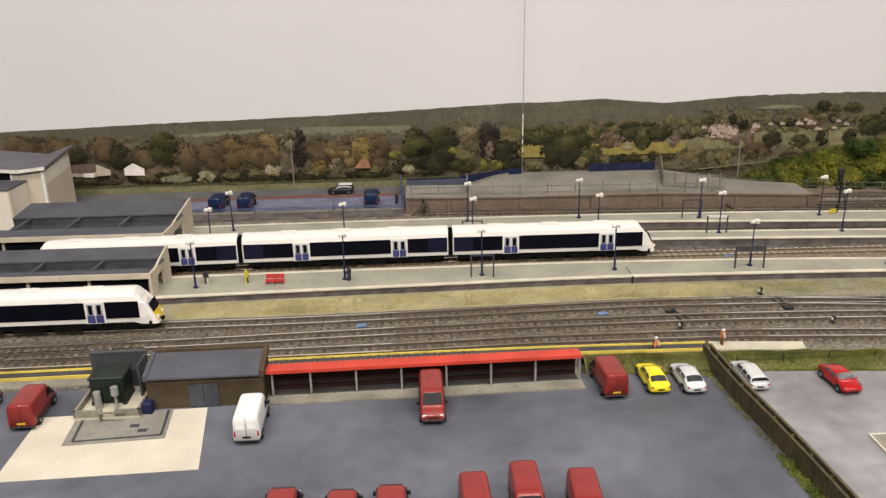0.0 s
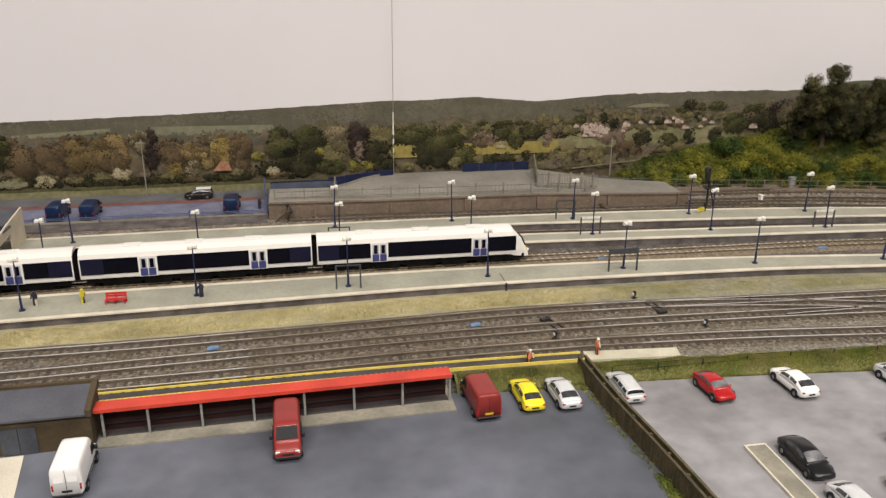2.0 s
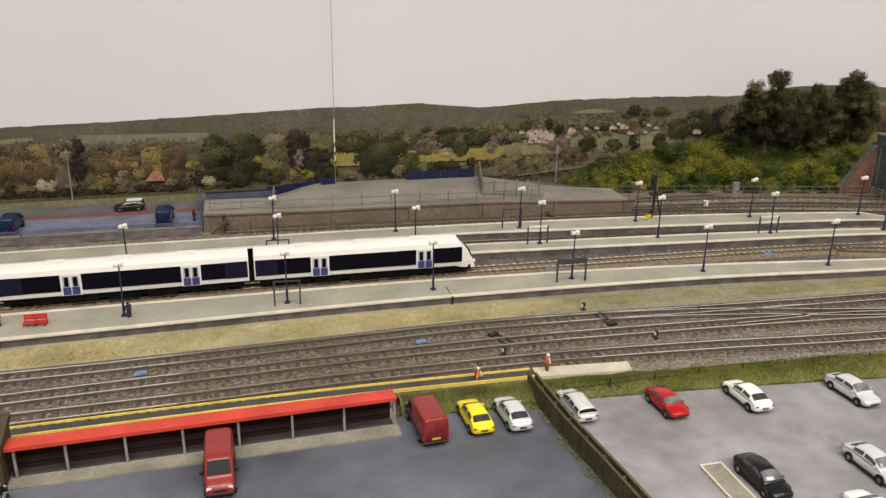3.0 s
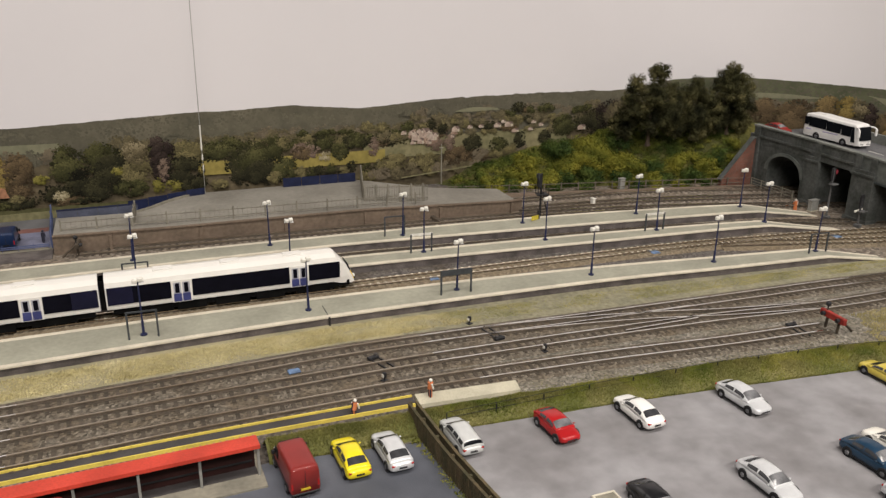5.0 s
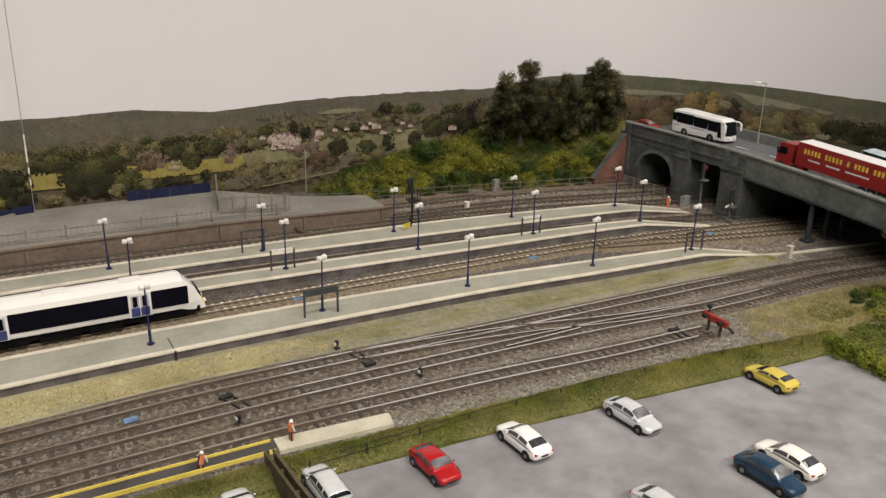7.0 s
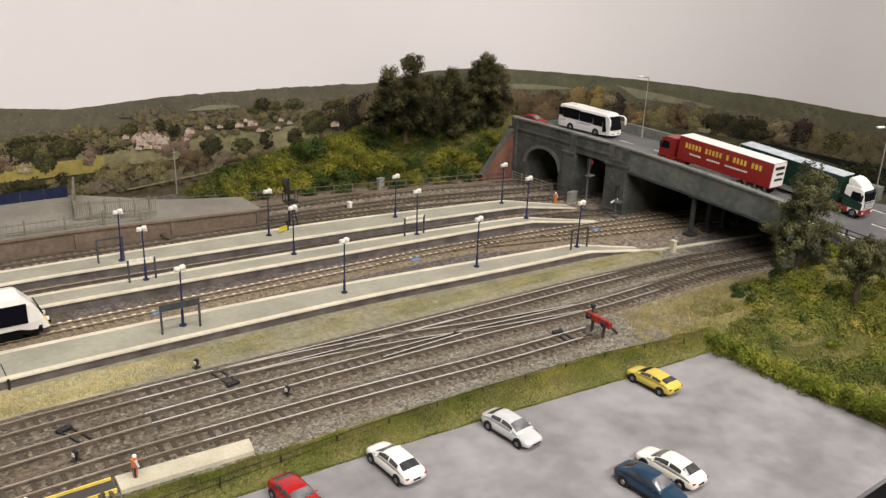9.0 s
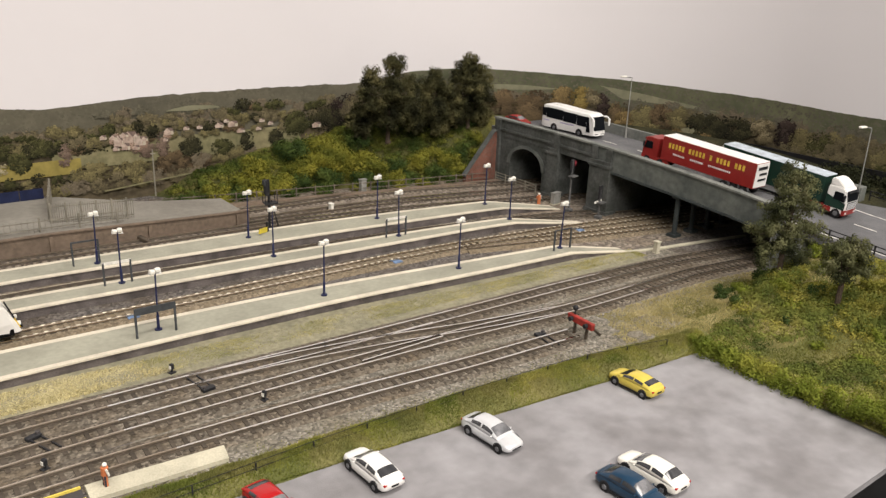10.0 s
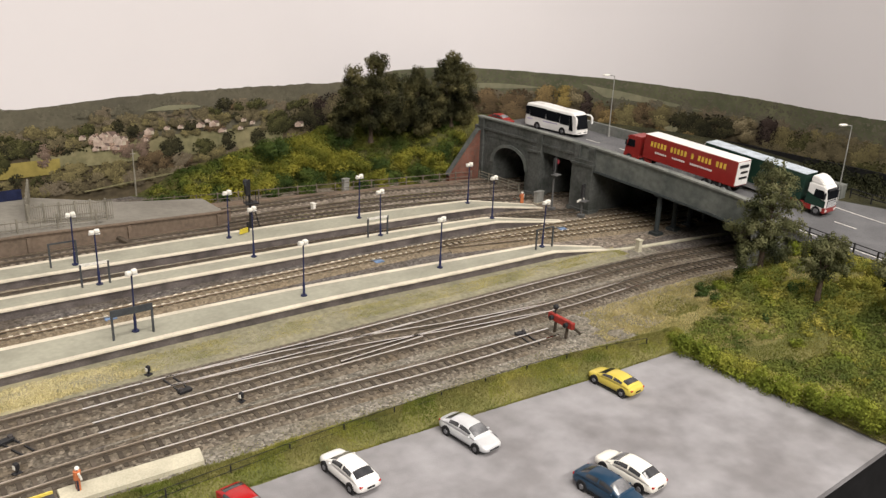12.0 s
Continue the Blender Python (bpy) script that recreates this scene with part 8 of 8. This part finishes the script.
M_strip = emat("pale_straw_strip", [(0.41, 0.36, 0.18), (0.47, 0.41, 0.21), (0.52, 0.46, 0.25), (0.58, 0.52, 0.31)], 0.2, 1.2, 0.04, 0.8, 0.05, 2.0)
M_dullgrass = leaf_mat("yellow_green_short_grass", [(0.19, 0.188, 0.080), (0.23, 0.222, 0.092), (0.28, 0.258, 0.105), (0.33, 0.295, 0.12)])
M_grass = leaf_mat("green_grass", [(0.080, 0.100, 0.020), (0.122, 0.135, 0.028), (0.170, 0.170, 0.039), (0.225, 0.208, 0.056)])
# darker copy of the verge grass, with the shade behind the hedge in it
M_bgrass = leaf_mat("shaded_olive_grass", [(0.072, 0.082, 0.020), (0.105, 0.110, 0.027), (0.145, 0.140, 0.038), (0.19, 0.17, 0.055)])
M_bark = mat("brown_bark", (0.075, 0.055, 0.04), 0.9, scale=2, var=0.2, bump=0.4)


def stuff(name, vf, m, label, category):
    ob = new(name, data_mesh(name, vf[0], vf[1], m, normals=vf[2] if len(vf) > 2 else None))
    return tagged(ob, label, category, kind="stuff")


def tree(x, y, z, h, crown, seed, label, trunk=0.32, leaf=M_leafd, dens=430, size=0.10, open_=0.0):
    """A trunk with limbs and twigs, and a crown of leaf clumps: crown is a list of (dx, dy, height, radius)."""
    rng = np.random.default_rng(seed)
    root = thing("tree", x, y, z, 0, label, "tree", "trees")
    bm = bmesh.new()
    top = (0.3, 0, h * 0.62)
    mid = (0.12, 0.1, h * 0.3)
    rod(bm, (0, 0, -0.6), (0, 0, 0.1), trunk * 1.4, trunk, 8)
    rod(bm, (0, 0, 0.0), mid, trunk, trunk * 0.75, 8)
    rod(bm, mid, top, trunk * 0.75, trunk * 0.35, 8)
    blobs = []
    for dx, dy, hz, r in crown:
        t = 0.25 + 0.4 * rng.random()
        a = Vector(mid).lerp(Vector(top), t)
        hub = (dx * 0.8, dy * 0.8, hz - r * 0.15)
        rod(bm, a, hub, trunk * 0.3, trunk * 0.1, 5)
        for k in range(30):
            d = rng.normal(size=3)
            d /= np.linalg.norm(d)
            q = r * (0.25 + 0.85 * rng.random())
            c = (dx + d[0] * q * 0.95, dy + d[1] * q * 0.95, hz + d[2] * q * 0.8)
            if k < 6:
                rod(bm, hub, c, trunk * 0.1, trunk * 0.04, 4)
            if rng.random() > open_:
                blobs.append((*c, r * (0.18 + 0.26 * rng.random())))
    part("trunk", bm, M_bark, root, "brown branching trunk")
    v, f, soft = leaves(rng, blobs, dens, size)
    cr = new("crown", data_mesh("crown", v, f, leaf, normals=soft))
    cr.parent = root
    return root


tree(91.5, 138.6, 6.0, 12.0, [(0.6, 0, 10.4, 1.9), (-2.8, 0, 8.2, 1.8), (2.4, 0.5, 7.6, 2.1), (-0.4, -1, 6.8, 2.3), (-2.4, 0.5, 5.0, 2.2), (2.6, -0.5, 4.8, 2.3), (0, 0, 3.4, 2.4), (-4.2, 0, 7.0, 1.2), (3.2, -0.6, 2.8, 1.8)], 11, "tall dark bushy tree on the overgrown bank")
tree(99.2, 138.2, 6.6, 9.0, [(0, 0, 7.6, 1.6), (-1.8, 0, 5.8, 1.8), (1.6, 0, 5.4, 1.9), (0, -0.8, 3.6, 2.3), (-2.0, 0.5, 2.6, 1.8), (2.2, 0, 2.6, 1.8), (-0.4, -0.8, 1.2, 1.8), (-3.0, 0, 1.2, 1.5), (2.9, 0, 1.0, 1.5), (-0.6, 0.2, 6.6, 1.6)], 12, "dark bushy tree on the overgrown bank")
tree(105.6, 138.0, 7.0, 10.5, [(-0.2, 0, 9.0, 1.7), (-1.8, 0, 7.2, 1.8), (2.0, 0, 7.0, 2.0), (0.2, -0.8, 5.0, 2.4), (-2.0, 0.4, 3.6, 2.0), (2.6, 0, 3.8, 2.0), (0, 0, 2.2, 2.0), (-2.6, -0.4, 1.6, 1.7), (2.2, -0.5, 1.4, 1.7), (0.4, -0.2, 7.6, 1.8)], 13, "dark bushy tree near the bridge end")
tree(88.2, 140.8, 4.8, 6.5, [(0, 0, 5.0, 1.6), (-1.2, 0, 3.8, 1.5), (1.6, 0, 4.0, 1.7), (0, -0.6, 2.6, 1.6)], 14, "dark bushy tree at the foot of the bank")
tree(99.0, 81.8, 1.0, 13.0, [(-0.3, 0.2, 11.9, 1.0), (-1.0, 0.5, 10.7, 1.2), (0.8, -0.5, 10.5, 1.2), (-0.2, -0.2, 9.4, 1.5), (-1.5, 0.9, 8.6, 1.3), (1.4, -0.9, 8.4, 1.3), (0, 0, 7.2, 1.8), (-1.7, 1.2, 6.2, 1.5), (1.6, -1.2, 6.0, 1.5), (0, 0, 4.8, 1.9), (-1.2, 1.0, 3.8, 1.6), (1.2, -0.9, 3.6, 1.6)], 15, "tall grey-green tree with open branches beside the bridge abutment", leaf=M_leafg, dens=460, size=0.085, open_=0.3)
tree(96.5, 74.6, 1.0, 9.0, [(0, 0, 7.3, 0.9), (-0.9, 0.6, 6.8, 1.1), (0.9, -0.7, 6.6, 1.1), (0, 0, 5.9, 1.5), (-1.4, 0.8, 5.3, 1.2), (1.3, -0.9, 5.1, 1.2), (0.1, 0.2, 4.5, 1.2)], 16, "grey-green round-crowned tree on the embankment", leaf=M_leafg, dens=520, size=0.08, open_=0.25)
tree(97.5, 68.6, 1.6, 8.6, [(0, 0, 7.0, 1.3), (-0.9, 0.9, 5.6, 1.3), (1.2, -0.8, 5.4, 1.4), (0.2, 0, 4.4, 1.5)], 17, "grey-green tree on the embankment near the road", leaf=M_leafg, dens=520, size=0.085, open_=0.1)

rng = np.random.default_rng(21)
# bushes on the back bank, each a thing
def bush(x, y, z, r, leaf, label, seed, dens=42, size=0.3, flat=0.85):
    rg = np.random.default_rng(seed)
    blobs = [(0, 0, r * 0.35, r * 0.75)]
    for k in range(9):
        a = rg.random() * 6.28
        blobs.append((math.cos(a) * r * 0.65, math.sin(a) * r * 0.5, r * (0.15 + 0.7 * rg.random()), r * (0.25 + 0.25 * rg.random())))
    v, f, soft = leaves(rg, blobs, dens, size, flat)
    ob = new("bush", data_mesh("bush", v, f, leaf, normals=soft))
    ob.matrix_basis = pose(x * S, y * S, z * S, 0, 0, rg.random() * 360)
    return tagged(ob, label, "bush", "bushes on the bank")


k = 0
for x, y, r, lf in ((86.2, 139.4, 2.9, 1), (83.5, 141.8, 3.6, 1), (78.6, 143.5, 3.0, 0), (73.0, 143.0, 2.6, 1), (88.0, 141.5, 3.0, 0), (61.5, 141.0, 1.8, 0), (63.5, 140.2, 2.0, 0), (66.2, 140.0, 2.3, 1), (69.0, 139.6, 2.0, 0), (71.5, 140.5, 2.6, 1), (74.6, 140.0, 2.7, 1), (77.5, 139.2, 2.4, 0), (79.5, 141.5, 2.8, 1), (82.0, 139.0, 2.4, 0), (84.6, 140.2, 2.8, 1), (86.5, 137.6, 2.2, 0), (89.0, 138.8, 2.4, 1), (91.0, 136.0, 2.0, 1),
                    (93.5, 135.6, 1.9, 0), (95.6, 137.2, 2.2, 1), (97.6, 135.0, 2.0, 0), (100.2, 135.5, 2.1, 1), (102.6, 136.0, 2.0, 0), (104.6, 135.0, 1.7, 1), (80.0, 136.8, 1.7, 0), (75.5, 137.8, 1.6, 0), (85.0, 136.0, 1.5, 1), (88.5, 135.0, 1.5, 0), (99.0, 133.3, 1.3, 0), (94.5, 133.6, 1.3, 1), (103.0, 133.3, 1.2, 1), (96.0, 134.2, 1.4, 0), (101.0, 134.2, 1.4, 1), (104.6, 132.6, 1.0, 0), (98.6, 137.2, 1.8, 1), (92.6, 137.6, 1.7, 0), (106.0, 136.6, 1.5, 1), (90.6, 133.8, 1.1, 1), (87.0, 134.6, 1.0, 0), (106.3, 133.6, 0.9, 0), (106.5, 135.0, 1.1, 0), (106.4, 138.4, 1.2, 0), (105.2, 141.0, 1.5, 0)):
    bush(x, y, bank_z(x, y) - 0.2, r, (M_leafb, M_banky)[lf], ("dark green bush on the overgrown bank", "yellow-green bush on the overgrown bank")[lf], 100 + k, size=0.10, dens=360)
    k += 1
# undergrowth over the banks
def scatter(n, x0, x1, y0, y1, fz, keep=None):
    x, y = rng.uniform(x0, x1, n), rng.uniform(y0, y1, n)
    if keep is not None:
        ok = np.array([keep(a, b) for a, b in zip(x, y)])
        x, y = x[ok], y[ok]
    return np.stack([x, y, [fz(a, b) for a, b in zip(x, y)]], 1)


p = scatter(2200, 62, 106, 131.5, 146, bank_z, lambda x, y: bank_z(x, y) > 0.3)
stuff("undergrowth", leaves(rng, [(a, b, c + 0.1, 0.45 + 0.5 * rng.random()) for a, b, c in p], 190, 0.10, 0.6), M_bankmix, "mixed green undergrowth on the back bank", "undergrowth")
def patch(x, y, k, f=0.2):
    return noise.noise((x * f, y * f, k))


p = scatter(4200, 83, 106.5, EDGE + 0.5, 86, mound_z, lambda x, y: mound_z(x, y) > 0.22 and patch(x, y, 3.0) > 0.05 + 0.03 * (y - 78))
stuff("undergrowth", leaves(rng, [(a, b, c + 0.02, 0.25 + 0.35 * rng.random()) for a, b, c in p], 260, 0.085, 0.6), M_scrub, "green scrub on the embankment", "undergrowth")
p = scatter(2000, 89, 106.3, EDGE + 0.5, 84, mound_z, lambda x, y: mound_z(x, y) > 0.9 and patch(x, y, 8.0) > 0.0)
stuff("undergrowth", leaves(rng, [(a, b, c + 0.05, 0.25 + 0.6 * rng.random() ** 2) for a, b, c in p], 230, 0.09, 0.8), M_leafy, "yellow-green scrub on the embankment", "undergrowth")
p = scatter(1300, 92, 106.3, 70, 86, mound_z, lambda x, y: mound_z(x, y) > 1.0 and patch(x, y, 13.0) > 0.0)
stuff("undergrowth", leaves(rng, [(a, b, c + 0.05, 0.35 + 0.5 * rng.random()) for a, b, c in p], 230, 0.09, 0.75), M_scrub, "mid green scrub on the embankment", "undergrowth")
def base_z(x, y):
    return max(mound_z(x, y), 0.0) if y < 87 else 0.0


p = scatter(80000, 82, 106.5, EDGE + 0.3, 90, base_z, lambda x, y: y < 87.4 - 0.05 * abs(x - 90))
dry = np.array([patch(a, b, 17.0, 0.16) + 0.02 * (b - 78) - 0.014 * (a - 92) + 0.3 * (b > 80.5 and a < 96) > 0.0 for a, b, c in p])
stuff("grass", blades(rng, p[dry], 0.16, 0.035), M_straw, "straw-coloured dry grass on the embankment", "grass")
stuff("grass", blades(rng, p[~dry], 0.16, 0.035), M_bgrass, "rough olive grass on the embankment, darkened for shade", "grass")

k = 300
for x, y, r, lf in ((101.5, 72.0, 1.5, 1), (103.6, 75.5, 1.4, 1), (99.8, 70.4, 1.2, 1), (104.6, 70.0, 1.5, 1), (102.4, 66.6, 1.4, 1), (98.0, 66.0, 1.2, 0), (94.6, 69.8, 1.0, 0), (100.8, 78.0, 1.4, 0), (96.2, 79.6, 1.3, 0), (94.2, 77.4, 1.0, 0), (103.4, 80.2, 1.4, 0), (92.4, 73.2, 0.9, 1), (90.6, 69.0, 0.8, 0), (88.2, 66.4, 0.8, 1), (94.6, 82.2, 1.0, 0), (97.0, 84.4, 0.9, 0), (105.0, 66.4, 1.2, 0), (100.0, 63.4, 1.3, 1), (95.4, 63.6, 1.0, 0), (96.0, 85.4, 1.2, 2), (98.8, 83.2, 1.4, 2), (101.4, 84.6, 1.3, 2), (94.0, 84.0, 1.0, 2), (92.4, 81.6, 0.9, 2), (97.2, 77.0, 1.0, 2), (99.4, 76.0, 1.2, 1), (102.0, 69.4, 1.6, 1), (97.8, 72.6, 1.1, 1), (100.6, 74.0, 1.3, 1), (104.4, 73.0, 1.5, 1), (94.6, 66.8, 0.9, 2), (92.0, 76.4, 0.8, 2), (90.2, 72.6, 0.8, 0), (104.8, 77.4, 1.3, 2)):
    bush(x, y, mound_z(x, y) - 0.25, r, (M_hedge, M_leafy, M_leafb)[lf], ("green bush on the road embankment", "yellow-green bush on the road embankment", "dark green bush on the road embankment")[lf], k, size=0.085, dens=380, flat=0.75)["group"] = "bushes on the embankment"
    k += 1

# clipped hedge along the end of the car park, in planted sections
hedge = thing("hedge", 82.2, 70, 0.1, 0, "bright green clipped hedge along the car park end", "hedge")
for a in np.arange(-8.8, 9.2, 1.8):
    bl = []
    for y in np.arange(a, a + 1.8, 0.3):
        for q in range(3):
            bl.append((rng.normal() * 0.42 + 0.05, y + rng.normal() * 0.2, 0.3 + 1.1 * rng.random() + 0.35 * (y < -2) + 0.35 * (y < -5), 0.38 + 0.36 * rng.random()))
    v, f, soft = leaves(rng, bl, 420, 0.07)
    hm = new("hedge_section", data_mesh("hedge_section", v, f, M_hedge, normals=soft))
    hm.parent = hedge
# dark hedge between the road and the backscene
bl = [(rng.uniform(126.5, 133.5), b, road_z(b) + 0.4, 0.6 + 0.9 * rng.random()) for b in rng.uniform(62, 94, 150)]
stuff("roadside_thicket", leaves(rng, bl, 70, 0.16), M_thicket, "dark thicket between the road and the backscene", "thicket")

# verge between the car parks and the tracks: a low bank with grass
def verge_z(x, y):
    mid = yv(x)
    if y > mid:
        p = math.exp(-((y - mid) / 0.85) ** 2)
    else:
        p = max(0.0, 1 - ((mid - y) / (1.75 + 0.8 * spread(x) + 0.12 * noise.noise((x * 0.4, 3.0, 1.0)))) ** 2) ** 0.6
    return -0.06 + 1.15 * p + 0.15 * p * noise.noise((x * 0.5, y * 0.5, 2.0))


def yv(x):
    return float(np.interp(x, [20, 36, 50, 60, 72, 82], [84.2, 84.1, 83.4, 82.85, 81.8, 80.3]))


def spread(x):
    """How much further the verge reaches out over the car park."""
    return float(np.interp(x, [36, 50, 60, 72, 82], [0.0, 0.25, 0.75, 1.1, 0.2]))


vs, fs = [], []
nx, ny = 160, 22
for i in range(nx + 1):
    x = 24.2 + (84.5 - 24.2) * i / nx
    for j in range(ny + 1):
        y = yv(x) - 2.1 - spread(x) + (4.2 + spread(x)) * j / ny
        vs.append((x, y, verge_z(x, y) if 0 < j < ny else -0.06))
for i in range(nx):
    for j in range(ny):
        a = i * (ny + 1) + j
        fs.append((a, a + ny + 1, a + ny + 2, a + 1))
struct(new("verge_bank", data_mesh("verge_bank", vs, fs, M_mound, True)), "low grassy bank between car park and tracks", "ground")
n = 90000
x = rng.uniform(24.4, 84, n)
y = rng.normal(size=n) * 0.95
wide = np.array([spread(a) for a in x])
y = np.array([yv(a) for a in x]) + np.where(y < 0, y * (1 + 0.55 * wide), y)
y = np.clip(y, np.array([yv(a) - 1.66 for a in x]) - 0.78 * wide, None)
p = np.stack([x, y, [verge_z(a, b) for a, b in zip(x, y)]], 1)
gr = (np.array([noise.noise((a * 0.35, b * 0.35, 5.0)) for a, b in zip(x, y)]) > 0.0) & (x > 37)
stuff("grass", blades(rng, p[gr], 0.15, 0.03), M_grass, "bright green grass on the verge", "grass")
stuff("grass", blades(rng, p[~gr], 0.15, 0.03), M_vgrass, "yellowed grass on the verge", "grass")

# straw-coloured strip in front of the platform
n = 300000
x = rng.uniform(-14, 98, n)
u = rng.random(n)
far = np.array([min(yat(P1N, min(a, 90)), 100.4 if a > 92 else 200) for a in x])
near = np.array([yat(S1, a) for a in x]) + 2.0
y = near + (far - near - 0.15) * u
tuft = np.array([noise.noise((a * 0.25, b * 0.5, 9.0)) for a, b in zip(x, y)]) + 0.3 * rng.normal(size=n)
bare = np.clip((x - 38) / 16, 0, 1)
keep = (u > 0.02 + 0.16 * bare + 0.14 * rng.random(n)) & (u < 0.70 - 0.08 * bare + 0.22 * rng.random(n)) & (tuft > -0.3 + 0.3 * bare)
x, y = x[keep], y[keep]
p = np.stack([x, y, 0.02 + 0.1 * ((y - near[keep]) / (far[keep] - near[keep])) ** 1.5], 1)
dull = np.array([0.8 * noise.noise((a * 0.16, b * 0.35, 4.0)) + 0.08 * g > (46 - a) / 14 for a, g, b in zip(x, rng.normal(size=len(x)), y)])
stuff("grass", blades(rng, p[~dull], 0.12, 0.05), M_strip, "straw-coloured dry grass in front of the platform", "grass")
stuff("grass", blades(rng, p[dull], 0.09, 0.045), M_dullgrass, "yellow-green tufts of short grass in front of the platform", "grass")
for name, a0, a1, m, label in (("dry_verge", -30, 39, M_verge_soil, "sandy earth strip in front of the platform"), ("gravel_verge", 39, 97, M_gravel, "grey gravelly strip in front of the platform")):
    bm = bmesh.new()
    loft(bm, [[(a, yat(S1, a) + 1.9, -0.05), (a, yat(P1N, min(a, 90)) + 0.1, -0.05), (a, yat(P1N, min(a, 90)) + 0.1, 0.1), (a, 0.5 * (yat(S1, a) + 1.9 + yat(P1N, min(a, 90))), 0.12), (a, yat(S1, a) + 1.9, 0.02)] for a in np.linspace(a0, a1, 40)])
    struct(part(name, bm, m), label, "ground")
p = scatter(26000, 78, 104, 83, 91.5, base_z, lambda x, y: y < yat(S2, x) - 2.0 and patch(x, y, 4.0, 0.3) > -0.15 - 0.05 * (x - 84) and (x > 80 or y < 85))
stuff("grass", blades(rng, p, 0.15, 0.035), M_straw, "straw-coloured dry grass beside the siding end", "grass")
# weeds at the dividing fence
bl = [(34.55 + 1.7 * ((84.4 - b) / 23) + rng.normal() * 0.16 - 0.4, b, 0.16, 0.16 + 0.2 * rng.random() + 0.22 * (b < 70) * rng.random()) for b in np.concatenate([rng.uniform(61.4, 70, 230), rng.uniform(70, 85, 60)])]
stuff("weeds", leaves(rng, bl, 420, 0.065, 0.8), M_scrub, "green weeds along the foot of the dividing fence", "weeds")

# ---- sleepers, one by one ----
for root, line, concrete, x0, x1 in TRACKS:
    near = [p for p in line if x0 <= p[0] <= x1]
    for x, y, h in near[:300]:
        m = pose(x * S, y * S, (0.08 if concrete else 0.02) * S, 0, 0, math.degrees(h))
        ob = new("sleeper", CON if concrete else SLEEPER)
        ob.parent, ob.matrix_basis = root, m
        if concrete:
            ob = new("rail_clips", CHAIR)
            ob.parent, ob.matrix_basis = root, m
